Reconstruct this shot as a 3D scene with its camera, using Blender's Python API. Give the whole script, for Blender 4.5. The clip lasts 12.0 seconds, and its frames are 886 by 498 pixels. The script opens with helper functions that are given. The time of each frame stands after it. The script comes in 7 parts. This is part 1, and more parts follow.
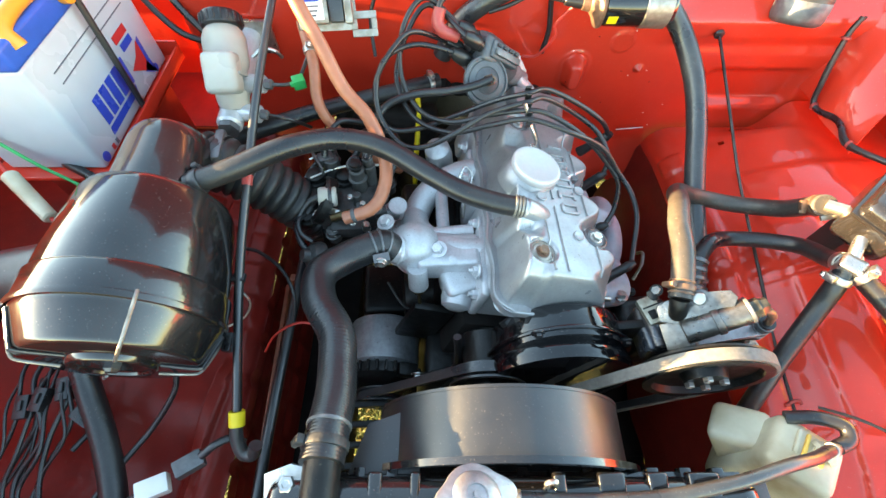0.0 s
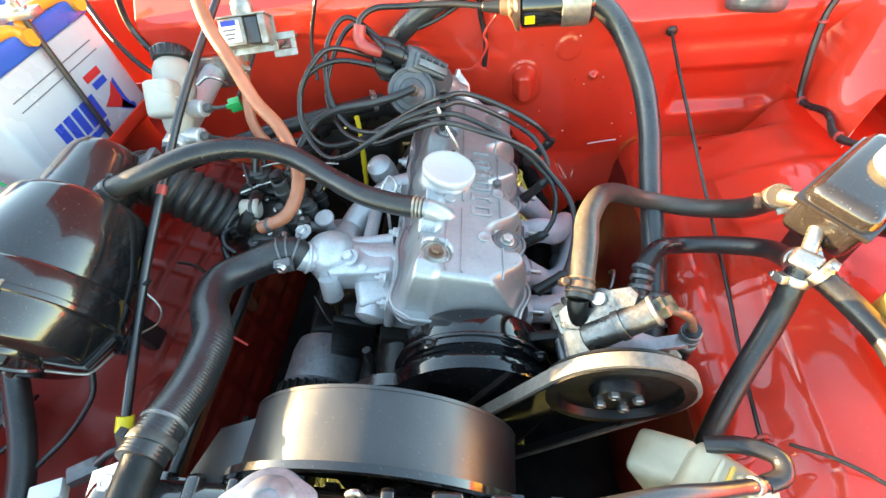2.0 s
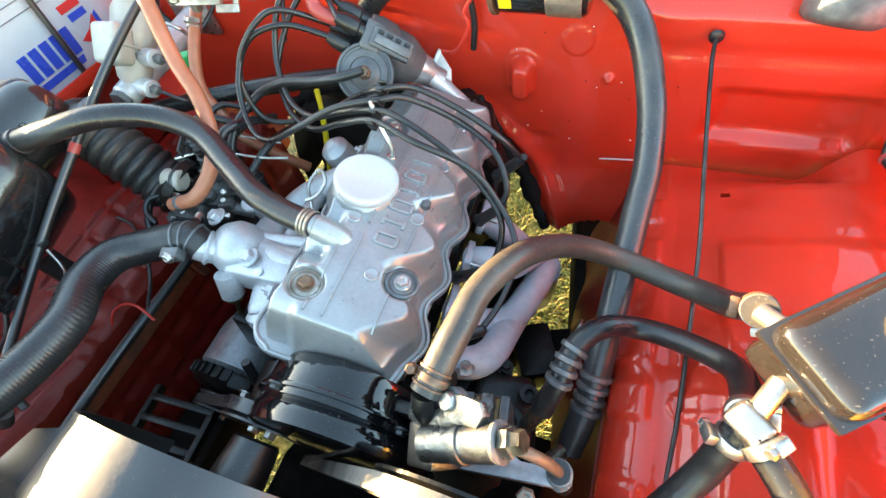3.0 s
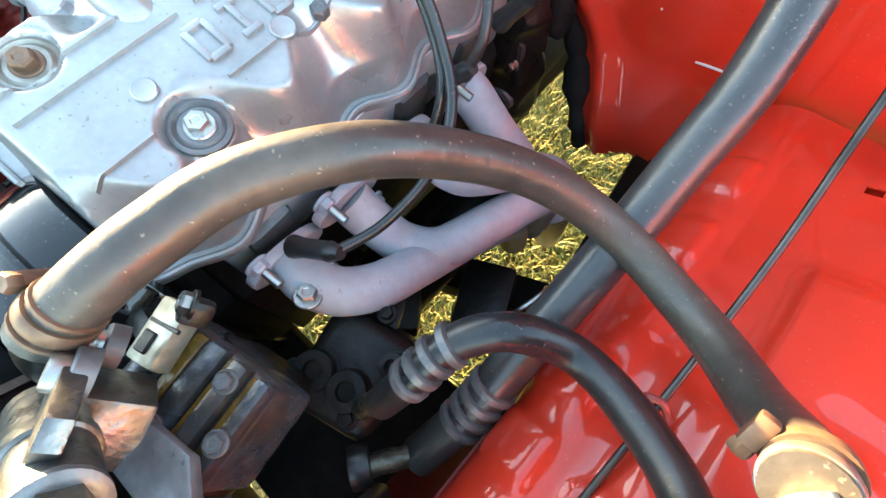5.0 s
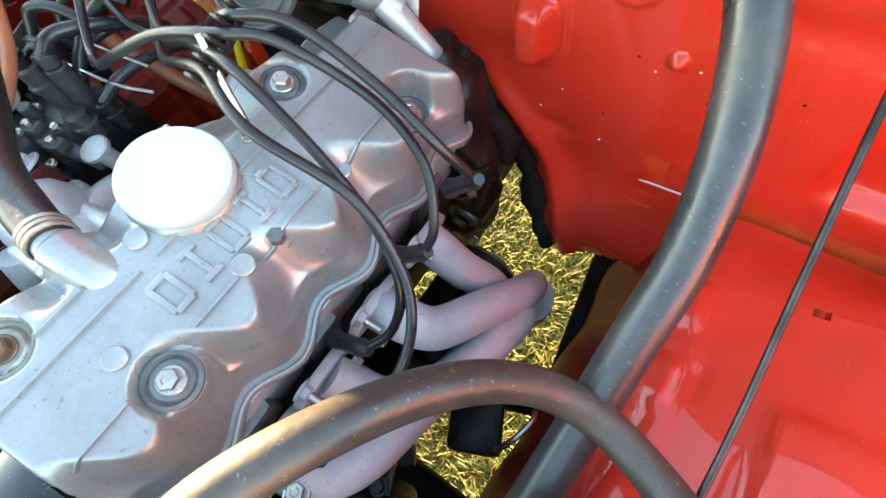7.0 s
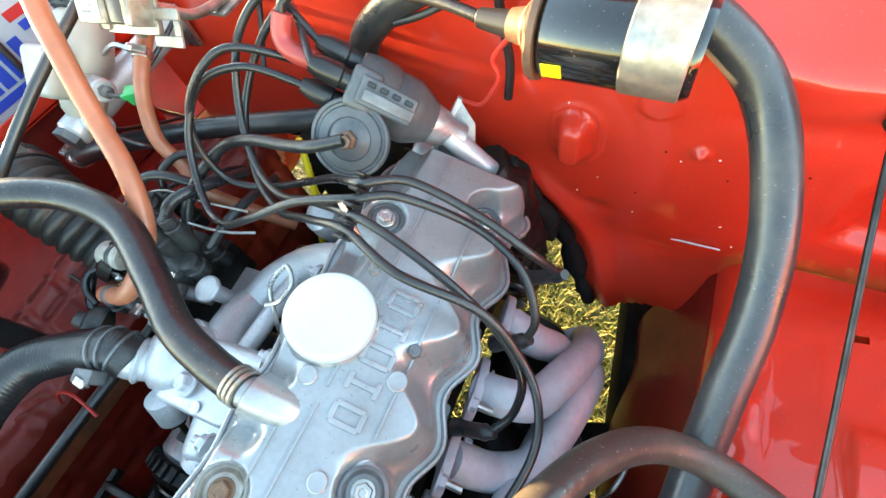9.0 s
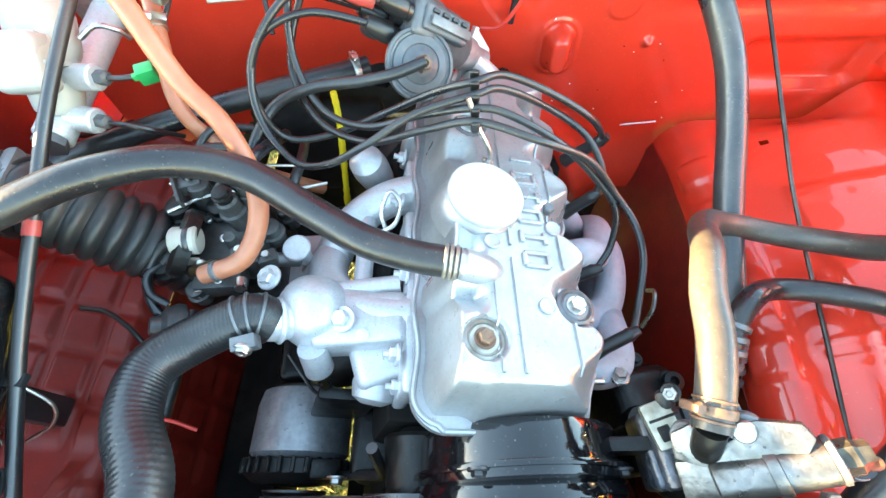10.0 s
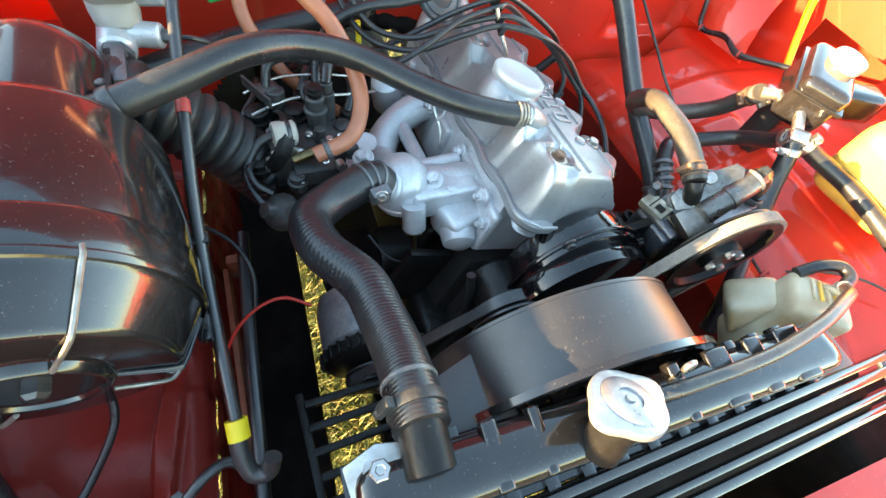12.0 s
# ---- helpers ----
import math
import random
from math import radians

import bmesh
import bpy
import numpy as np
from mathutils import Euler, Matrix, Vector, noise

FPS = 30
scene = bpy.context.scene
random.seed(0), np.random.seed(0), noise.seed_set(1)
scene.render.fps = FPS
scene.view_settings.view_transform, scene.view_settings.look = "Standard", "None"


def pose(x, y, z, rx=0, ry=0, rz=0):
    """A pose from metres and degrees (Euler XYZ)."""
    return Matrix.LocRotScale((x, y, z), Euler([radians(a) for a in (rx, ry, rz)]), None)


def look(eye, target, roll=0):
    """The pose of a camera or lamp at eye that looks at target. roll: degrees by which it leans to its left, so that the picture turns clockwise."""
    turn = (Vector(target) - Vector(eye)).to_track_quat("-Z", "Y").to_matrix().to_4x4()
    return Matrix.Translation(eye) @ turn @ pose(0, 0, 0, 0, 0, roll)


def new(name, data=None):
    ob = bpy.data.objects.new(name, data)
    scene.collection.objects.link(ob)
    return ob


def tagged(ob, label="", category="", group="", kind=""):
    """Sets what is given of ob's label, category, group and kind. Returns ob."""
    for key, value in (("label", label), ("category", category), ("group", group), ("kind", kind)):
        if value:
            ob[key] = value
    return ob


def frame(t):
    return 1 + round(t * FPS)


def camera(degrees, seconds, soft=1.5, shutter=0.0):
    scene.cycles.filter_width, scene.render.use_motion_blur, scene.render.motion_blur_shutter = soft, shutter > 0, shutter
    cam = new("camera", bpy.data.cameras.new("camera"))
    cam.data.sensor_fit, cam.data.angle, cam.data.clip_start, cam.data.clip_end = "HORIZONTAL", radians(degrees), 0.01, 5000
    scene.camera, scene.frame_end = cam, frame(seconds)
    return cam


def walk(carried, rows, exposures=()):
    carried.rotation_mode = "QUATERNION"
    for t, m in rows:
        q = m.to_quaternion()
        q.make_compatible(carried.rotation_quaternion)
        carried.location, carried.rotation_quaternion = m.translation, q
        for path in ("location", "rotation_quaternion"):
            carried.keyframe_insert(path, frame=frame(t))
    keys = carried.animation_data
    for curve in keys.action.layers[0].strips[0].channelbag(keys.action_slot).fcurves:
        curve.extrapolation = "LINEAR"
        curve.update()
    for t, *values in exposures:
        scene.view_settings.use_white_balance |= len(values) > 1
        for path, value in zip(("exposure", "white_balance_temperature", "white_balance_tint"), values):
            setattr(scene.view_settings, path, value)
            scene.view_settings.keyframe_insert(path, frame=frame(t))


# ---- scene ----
cam = camera(90.4, 12.0)
PATH = [
    (0, (0.097, 0.095, 1.397), (0.104, 1.15, -0.302), 0.5),
    (0.5, (0.139, 0.093, 1.379), (0.134, 1.308, -0.209), 0.2),
    (1, (0.114, 0.083, 1.362), (0.116, 1.323, -0.207), -0.2),
    (1.5, (0.145, 0.067, 1.375), (0.145, 1.317, -0.186), -0.8),
    (2, (0.291, 0.072, 1.33), (-0.001, 1.307, -0.215), -11.2),
    (2.5, (0.397, 0.129, 1.32), (-0.048, 1.267, -0.263), -16.3),
    (2.7, (0.422, 0.167, 1.311), (-0.096, 1.264, -0.279), -15.6),
    (4.3, (0.476, 0.394, 1.153), (-0.188, 0.942, -0.652), -15.2),
    (4.5, (0.493, 0.388, 1.14), (-0.194, 0.923, -0.66), -15.3),
    (5, (0.496, 0.383, 1.114), (-0.13, 0.844, -0.728), -12.9),
    (5.5, (0.492, 0.415, 1.113), (-0.131, 0.864, -0.734), -13.8),
    (6, (0.481, 0.457, 1.109), (-0.142, 0.912, -0.736), -22.8),
    (6.5, (0.466, 0.468, 1.15), (-0.164, 0.948, -0.687), -23.4),
    (6.7, (0.461, 0.46, 1.157), (-0.198, 0.996, -0.653), -18.6),
    (8.3, (0.483, 0.487, 1.204), (-0.406, 1.15, -0.461), -23.9),
    (8.5, (0.456, 0.482, 1.215), (-0.445, 1.159, -0.437), -24.9),
    (9, (0.394, 0.434, 1.248), (-0.328, 1.234, -0.437), -19.4),
    (9.5, (0.321, 0.333, 1.295), (-0.027, 1.29, -0.427), -10.7),
    (10, (0.195, 0.257, 1.271), (0.129, 1.264, -0.456), -3.7),
    (10.5, (0.075, 0.236, 1.255), (0.352, 1.197, -0.476), 8.9),
    (11, (0.001, 0.228, 1.258), (0.45, 1.158, -0.455), 17.3),
    (11.5, (0.003, 0.188, 1.259), (0.553, 1.12, -0.424), 18.3),
    (12, (-0.058, 0.093, 1.276), (0.541, 1.052, -0.374), 17.0),
]
walk(cam, [(t, look(eye, target, roll)) for t, eye, target, roll in PATH], exposures=((0, 3.72, 8200, 5), (2, 3.86, 8200, 5), (2.7, 3.83, 8200, 5), (4.5, 4.17, 8150, 6), (6.7, 3.98, 8450, 5), (8.5, 4.07, 8600, 5), (9.3, 4.02, 8350, 4), (10, 4.52, 8100, 4), (10.5, 4.92, 8200, 4), (11, 4.15, 8150, 4), (11.5, 4.02, 8100, 4), (12, 3.72, 8000, 6)))

# ---- world and sun ----
SUN_ELEV, SUN_AZ = 8.5, 268.5   # degrees; azimuth counted from +y towards +x
world = bpy.data.worlds.new("sky")
scene.world = world
world.use_nodes = True
wn = world.node_tree
sky = wn.nodes.new("ShaderNodeTexSky")
sky.sky_type = "NISHITA"
sky.sun_disc = False
sky.sun_elevation, sky.sun_rotation = radians(SUN_ELEV), radians(SUN_AZ)
sky.air_density, sky.dust_density, sky.ozone_density = 1.0, 0.4, 1.6
wn.links.new(sky.outputs["Color"], wn.nodes["Background"].inputs["Color"])
wn.nodes["Background"].inputs["Strength"].default_value = 0.15
sun_data = bpy.data.lights.new("sun", "SUN")
sun_data.energy, sun_data.angle, sun_data.color = 4.6, radians(0.6), (1.0, 0.72, 0.42)
sun = new("sun", sun_data)
se, sa = radians(SUN_ELEV), radians(SUN_AZ)
sun_way = Vector((math.sin(sa) * math.cos(se), math.cos(sa) * math.cos(se), math.sin(se)))
sun.matrix_world = look(Vector((0, 0, 3)) + sun_way * 3, (0, 0, 3))


# ---- materials ----
def material(name, colour, rough=0.5, metal=0.0, coat=0.0, vary=0.12, grain=60.0, bump=0.0, second=None, patch=6.0, amount=0.5,
             rough_vary=0.1, spec=0.5, transmission=0.0, subsurface=0.0, specks=0.0, speck_colour=(0.6, 0.55, 0.5), speck_size=420.0):
    """A surface with grain and patches: colour wanders by vary at the grain's size, second colour comes in patches."""
    m = bpy.data.materials.new(name)
    m.use_nodes = True
    nt = m.node_tree
    b = nt.nodes["Principled BSDF"]
    tc = nt.nodes.new("ShaderNodeTexCoord")
    n1 = nt.nodes.new("ShaderNodeTexNoise")
    n1.inputs["Scale"].default_value, n1.inputs["Detail"].default_value = grain, 6.0
    n2 = nt.nodes.new("ShaderNodeTexNoise")
    n2.inputs["Scale"].default_value, n2.inputs["Detail"].default_value = patch, 5.0
    for n in (n1, n2):
        nt.links.new(tc.outputs["Object"], n.inputs["Vector"])
    ramp = nt.nodes.new("ShaderNodeValToRGB")
    ramp.color_ramp.elements[0].position, ramp.color_ramp.elements[1].position = 0.5 - 0.2 * (1 - amount), 0.5 + 0.35 * (1.15 - amount)
    nt.links.new(n2.outputs["Fac"], ramp.inputs["Fac"])
    mix = nt.nodes.new("ShaderNodeMix")
    mix.data_type = "RGBA"
    sec = second or tuple(c * (1 - vary) for c in colour)
    mix.inputs["A"].default_value, mix.inputs["B"].default_value = (*colour, 1), (*sec, 1)
    nt.links.new(ramp.outputs["Color"], mix.inputs["Factor"])
    hsv = nt.nodes.new("ShaderNodeHueSaturation")
    rng = nt.nodes.new("ShaderNodeMapRange")
    rng.inputs["To Min"].default_value, rng.inputs["To Max"].default_value = 1 - vary, 1 + vary
    rng.inputs["From Min"].default_value, rng.inputs["From Max"].default_value = 0.3, 0.7
    nt.links.new(n1.outputs["Fac"], rng.inputs["Value"])
    nt.links.new(rng.outputs["Result"], hsv.inputs["Value"])
    nt.links.new(mix.outputs["Result"], hsv.inputs["Color"])
    base = hsv.outputs["Color"]
    if specks:
        n3 = nt.nodes.new("ShaderNodeTexNoise")
        n3.inputs["Scale"].default_value, n3.inputs["Detail"].default_value = speck_size, 2.0
        nt.links.new(tc.outputs["Object"], n3.inputs["Vector"])
        cutoff = nt.nodes.new("ShaderNodeMapRange")
        cutoff.inputs["From Min"].default_value, cutoff.inputs["From Max"].default_value = 0.67, 0.74
        cutoff.inputs["To Max"].default_value = specks
        nt.links.new(n3.outputs["Fac"], cutoff.inputs["Value"])
        dust = nt.nodes.new("ShaderNodeMix")
        dust.data_type = "RGBA"
        dust.inputs["B"].default_value = (*speck_colour, 1)
        nt.links.new(cutoff.outputs["Result"], dust.inputs["Factor"])
        nt.links.new(base, dust.inputs["A"])
        base = dust.outputs["Result"]
    nt.links.new(base, b.inputs["Base Color"])
    rr = nt.nodes.new("ShaderNodeMapRange")
    rr.inputs["From Min"].default_value, rr.inputs["From Max"].default_value = 0.3, 0.7
    rr.inputs["To Min"].default_value, rr.inputs["To Max"].default_value = max(0.02, rough - rough_vary), min(1, rough + rough_vary)
    nt.links.new(n2.outputs["Fac"], rr.inputs["Value"])
    nt.links.new(rr.outputs["Result"], b.inputs["Roughness"])
    b.inputs["Metallic"].default_value = metal
    b.inputs["Specular IOR Level"].default_value = spec
    b.inputs["Coat Weight"].default_value = coat
    b.inputs["Coat Roughness"].default_value = 0.05
    b.inputs["Transmission Weight"].default_value = transmission
    if subsurface:
        b.inputs["Subsurface Weight"].default_value = subsurface
        b.inputs["Subsurface Radius"].default_value = (0.02, 0.015, 0.01)
    if bump:
        bp = nt.nodes.new("ShaderNodeBump")
        bp.inputs["Strength"].default_value, bp.inputs["Distance"].default_value = 1.0, bump
        nt.links.new(n1.outputs["Fac"], bp.inputs["Height"])
        nt.links.new(bp.outputs["Normal"], b.inputs["Normal"])
    return m


RED = material("red_paint", (0.62, 0.032, 0.014), 0.50, coat=0.9, vary=0.07, grain=18, second=(0.56, 0.030, 0.013), patch=3, bump=0.0009, rough_vary=0.10, spec=0.25, specks=0.22, speck_colour=(0.6, 0.22, 0.18), speck_size=420)
# Darker copy of the red paint, with shade put into its base colour.
REDSHADE = material("dusty_shaded_red_paint", (0.19, 0.010, 0.006), 0.50, coat=0.08, vary=0.12, grain=40, second=(0.15, 0.014, 0.009), patch=7, bump=0.0009, rough_vary=0.12, spec=0.3, specks=0.3, speck_colour=(0.18, 0.08, 0.055), speck_size=200)
RED.node_tree.nodes["Principled BSDF"].inputs["Coat Roughness"].default_value = 0.03
SILVER = material("silver_painted_aluminium", (0.37, 0.378, 0.385), 0.37, metal=0.55, vary=0.05, grain=260, bump=0.00014, second=(0.24, 0.238, 0.236), patch=13, rough_vary=0.14, specks=0.5, speck_colour=(0.14, 0.12, 0.10), speck_size=330)
CAST = material("sprayed_cast_aluminium", (0.56, 0.575, 0.595), 0.38, metal=0.40, vary=0.08, grain=300, bump=0.00030, second=(0.42, 0.42, 0.43), patch=18, specks=0.6, speck_colour=(0.16, 0.14, 0.12), speck_size=300)
CAPWHITE = material("satin_silver_cap", (0.56, 0.56, 0.55), 0.40, metal=0.3, vary=0.03, grain=200, patch=20)
GREYPIPE = material("heat_stained_silver_paint", (0.44, 0.46, 0.51), 0.55, metal=0.10, vary=0.08, grain=120, bump=0.0004, second=(0.36, 0.36, 0.40), patch=16, specks=0.5, speck_colour=(0.20, 0.17, 0.16), speck_size=240)
STEEL = material("zinc_plated_steel", (0.55, 0.54, 0.52), 0.32, metal=0.95, vary=0.12, grain=150, second=(0.36, 0.34, 0.31), patch=60)
GREASE = material("greasy_dark_metal", (0.010, 0.0095, 0.009), 0.38, metal=0.05, spec=0.3, vary=0.3, grain=90, second=(0.004, 0.004, 0.004), patch=22, bump=0.001, specks=0.35, speck_colour=(0.12, 0.10, 0.08), speck_size=300)
DULLALU = material("dull_cast_aluminium", (0.40, 0.41, 0.43), 0.40, metal=0.7, vary=0.12, grain=200, second=(0.24, 0.24, 0.25), patch=30, bump=0.0003, specks=0.5, speck_colour=(0.06, 0.055, 0.05), speck_size=260)
GREYMETAL = material("weathered_grey_casting", (0.17, 0.175, 0.18), 0.5, metal=0.6, vary=0.15, grain=140, second=(0.08, 0.08, 0.085), patch=26, bump=0.0006)
BRASS = material("oily_yellow_brass", (0.17, 0.125, 0.06), 0.30, metal=0.9, vary=0.25, grain=120, second=(0.05, 0.04, 0.025), patch=50, bump=0.0005)
OILY = material("oily_bare_alloy", (0.15, 0.135, 0.105), 0.29, metal=0.65, vary=0.25, grain=130, second=(0.022, 0.019, 0.014), patch=55, bump=0.0010)
AGED = material("aged_crimp_steel", (0.36, 0.34, 0.31), 0.42, metal=0.75, vary=0.15, grain=160, second=(0.22, 0.19, 0.15), patch=60)
RUST = material("rusty_clamp_steel", (0.17, 0.10, 0.065), 0.48, metal=0.4, vary=0.2, grain=200, second=(0.14, 0.075, 0.05), patch=70)
BLACKGLOSS = material("glossy_black_enamel", (0.006, 0.006, 0.007), 0.14, spec=0.5, coat=0.65, vary=0.15, grain=40, second=(0.02, 0.017, 0.016), patch=8, bump=0.0004, rough_vary=0.07, specks=0.25, speck_colour=(0.25, 0.22, 0.2), speck_size=520)
BLACKSATIN = material("satin_black_paint", (0.009, 0.009, 0.011), 0.38, spec=0.9, coat=0.0, vary=0.15, grain=60, second=(0.016, 0.015, 0.015), patch=10, bump=0.0003, specks=0.3, speck_colour=(0.22, 0.2, 0.18), speck_size=520)
PLASTIC = material("black_plastic", (0.011, 0.011, 0.012), 0.34, vary=0.15, grain=120, second=(0.02, 0.02, 0.021), patch=20)
RUBBER = material("black_rubber_hose", (0.012, 0.012, 0.014), 0.33, vary=0.15, grain=180, second=(0.028, 0.027, 0.026), patch=14, bump=0.0003, spec=0.55, specks=0.35, speck_colour=(0.2, 0.18, 0.16), speck_size=480)
RUBBERGREY = material("dusty_grey_rubber", (0.023, 0.024, 0.027), 0.32, vary=0.15, grain=160, second=(0.048, 0.047, 0.045), patch=18, bump=0.0003, spec=0.7, specks=0.4, speck_colour=(0.26, 0.23, 0.19), speck_size=420)
RUBBERBROWN = material("weathered_brown_rubber", (0.034, 0.031, 0.029), 0.38, vary=0.15, grain=160, second=(0.085, 0.071, 0.056), patch=11, bump=0.0004, specks=0.5, speck_colour=(0.30, 0.25, 0.18), speck_size=380)
COPPERHOSE = material("orange_rubber_fuel_hose", (0.36, 0.125, 0.07), 0.38, vary=0.10, grain=90, second=(0.30, 0.10, 0.05), patch=16)
BELT = material("worn_fabric_belt", (0.18, 0.165, 0.145), 0.65, vary=0.15, grain=260, second=(0.10, 0.09, 0.08), patch=30, bump=0.0004)
MILKY = material("milky_reservoir_plastic", (0.40, 0.385, 0.35), 0.36, vary=0.05, grain=40, second=(0.36, 0.32, 0.26), patch=16, amount=0.35, subsurface=0.2)
WHITEPLASTIC = material("milky_white_plastic", (0.60, 0.555, 0.43), 0.38, vary=0.06, grain=40, second=(0.26, 0.18, 0.09), patch=15, amount=0.35, subsurface=0.2)
BATTERYWHITE = material("white_battery_plastic", (0.42, 0.46, 0.51), 0.32, vary=0.03, grain=30, second=(0.35, 0.39, 0.44), patch=6, subsurface=0.1)
BLUE = material("blue_plastic", (0.02, 0.09, 0.42), 0.3, vary=0.1, grain=50, patch=12)
INKBLUE = material("blue_print", (0.02, 0.06, 0.42), 0.35, vary=0.05)
INKRED = material("red_print", (0.55, 0.03, 0.03), 0.35, vary=0.05)
INKGREY = material("grey_print", (0.10, 0.11, 0.14), 0.4, vary=0.05)
ORANGEPLASTIC = material("orange_plastic", (0.72, 0.29, 0.03), 0.4, vary=0.08, grain=80, patch=20)
YELLOWPLASTIC = material("yellowed_plastic", (0.70, 0.44, 0.09), 0.4, vary=0.08, grain=40, second=(0.62, 0.30, 0.06), patch=9, subsurface=0.15)
GREEN = material("green_plastic", (0.01, 0.36, 0.10), 0.35, vary=0.08, grain=60)
YELLOWTAPE = material("yellow_tape", (0.75, 0.55, 0.02), 0.45, vary=0.06)
REDTAPE = material("red_rubber_boot", (0.36, 0.05, 0.045), 0.42, vary=0.1, grain=90)
WIRERED = material("red_wire", (0.5, 0.03, 0.02), 0.4, vary=0.05)
BROWN = material("brown_primer_bar", (0.24, 0.055, 0.025), 0.6, vary=0.2, grain=70, second=(0.12, 0.05, 0.03), patch=15, bump=0.0008)
BONNETRED = material("dusty_red_bonnet_paint", (0.26, 0.020, 0.012), 0.45, coat=0.2, vary=0.12, grain=40, second=(0.20, 0.018, 0.012), patch=5, spec=0.3)
ALLOY = material("oil_stained_bare_alloy", (0.18, 0.176, 0.168), 0.34, metal=0.85, vary=0.2, grain=150, second=(0.10, 0.095, 0.085), patch=45, bump=0.0008, specks=0.6, speck_colour=(0.03, 0.028, 0.025), speck_size=240)
PADALLOY = material("pale_bare_alloy", (0.42, 0.41, 0.34), 0.38, metal=0.6, vary=0.15, grain=160, second=(0.22, 0.20, 0.15), patch=60, bump=0.0006)
AMBER = material("amber_oil_stain", (0.20, 0.105, 0.022), 0.30, vary=0.25, grain=160, second=(0.06, 0.032, 0.010), patch=70, bump=0.0010)
CARBGREY = material("sooty_grey_casting", (0.060, 0.060, 0.060), 0.46, metal=0.3, vary=0.2, grain=150, second=(0.025, 0.024, 0.023), patch=40, bump=0.0008, specks=0.4, speck_colour=(0.16, 0.14, 0.12), speck_size=320)
OILBLUE = material("oily_blue_black_casting", (0.055, 0.068, 0.088), 0.30, metal=0.35, vary=0.25, grain=120, second=(0.050, 0.030, 0.012), patch=34, amount=0.30, bump=0.0012, spec=0.7)
BELLOWS = material("matt_black_moulded_rubber", (0.011, 0.011, 0.012), 0.46, vary=0.15, grain=160, second=(0.022, 0.021, 0.020), patch=16, bump=0.0004, specks=0.25, speck_colour=(0.12, 0.11, 0.10), speck_size=420)
WETBLACK = material("wet_looking_black_enamel", (0.004, 0.004, 0.005), 0.09, spec=0.5, coat=0.3, vary=0.15, grain=40, second=(0.009, 0.008, 0.008), patch=9, bump=0.0005, rough_vary=0.05, specks=0.3, speck_colour=(0.25, 0.22, 0.2), speck_size=420)
UNITGREY = material("grey_pressed_unit", (0.095, 0.099, 0.106), 0.42, metal=0.15, vary=0.12, grain=140, second=(0.065, 0.068, 0.072), patch=30, bump=0.0003, specks=0.3, speck_colour=(0.2, 0.18, 0.16), speck_size=400)
BELLGREY = material("grimy_bell_housing", (0.045, 0.046, 0.05), 0.55, metal=0.3, vary=0.2, grain=120, second=(0.02, 0.02, 0.022), patch=30, bump=0.001)
AGEDDARK = material("dark_steel_rod", (0.07, 0.068, 0.065), 0.4, metal=0.7, vary=0.2, grain=160, second=(0.03, 0.028, 0.026), patch=40)
PAPER = material("white_paper_label", (0.75, 0.75, 0.73), 0.6, vary=0.03)
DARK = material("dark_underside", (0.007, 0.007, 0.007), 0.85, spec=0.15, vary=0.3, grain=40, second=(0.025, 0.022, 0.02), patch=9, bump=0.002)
SOIL = material("dry_grass_ground", (0.045, 0.046, 0.016), 0.95, vary=0.4, grain=45, second=(0.022, 0.028, 0.009), patch=5, bump=0.02)


def blade_material():
    m = bpy.data.materials.new("grass_blades")
    m.use_nodes = True
    nt = m.node_tree
    b = nt.nodes["Principled BSDF"]
    geo = nt.nodes.new("ShaderNodeNewGeometry")
    ramp = nt.nodes.new("ShaderNodeValToRGB")
    ramp.color_ramp.elements[0].color = (0.035, 0.065, 0.012, 1)
    ramp.color_ramp.elements[1].color = (0.36, 0.27, 0.09, 1)
    e = ramp.color_ramp.elements.new(0.55)
    e.color = (0.15, 0.17, 0.03, 1)
    nt.links.new(geo.outputs["Random Per Island"], ramp.inputs["Fac"])
    nt.links.new(ramp.outputs["Color"], b.inputs["Base Color"])
    b.inputs["Roughness"].default_value = 0.6
    return m


GRASS = blade_material()


# ---- mesh helpers ----
def bring(name, bm, mat, parent=None, label="", smooth=38.0):
    me = bpy.data.meshes.new(name)
    bmesh.ops.recalc_face_normals(bm, faces=bm.faces)
    bm.to_mesh(me)
    bm.free()
    me.materials.append(mat)
    me.shade_smooth()
    me.set_sharp_from_angle(angle=radians(smooth))
    ob = new(name, me)
    if parent is not None:
        ob.parent = parent
        ob.matrix_parent_inverse = parent.matrix_world.inverted()
    if label:
        ob["label"] = label
    return ob


def part(name, bm, mat, parent, label="", smooth=38.0):
    return bring(name, bm, mat, parent, label, smooth)


def thing(name, at, label, category, group="", kind=""):
    ob = new(name)
    ob.empty_display_size = 0.02
    ob.location = at
    ob.matrix_world = Matrix.Translation(at)
    return tagged(ob, label, category, group, kind)


def V(*a):
    return Vector(a)


def aim(at, way, spin=(0, 0, 1)):
    """A frame at a place whose z axis runs along way."""
    z = Vector(way).normalized()
    x = Vector(spin).cross(z)
    if x.length < 1e-4:
        x = Vector((1, 0, 0)).cross(z)
    x.normalize()
    y = z.cross(x)
    m = Matrix((x, y, z)).transposed().to_4x4()
    m.translation = Vector(at)
    return m


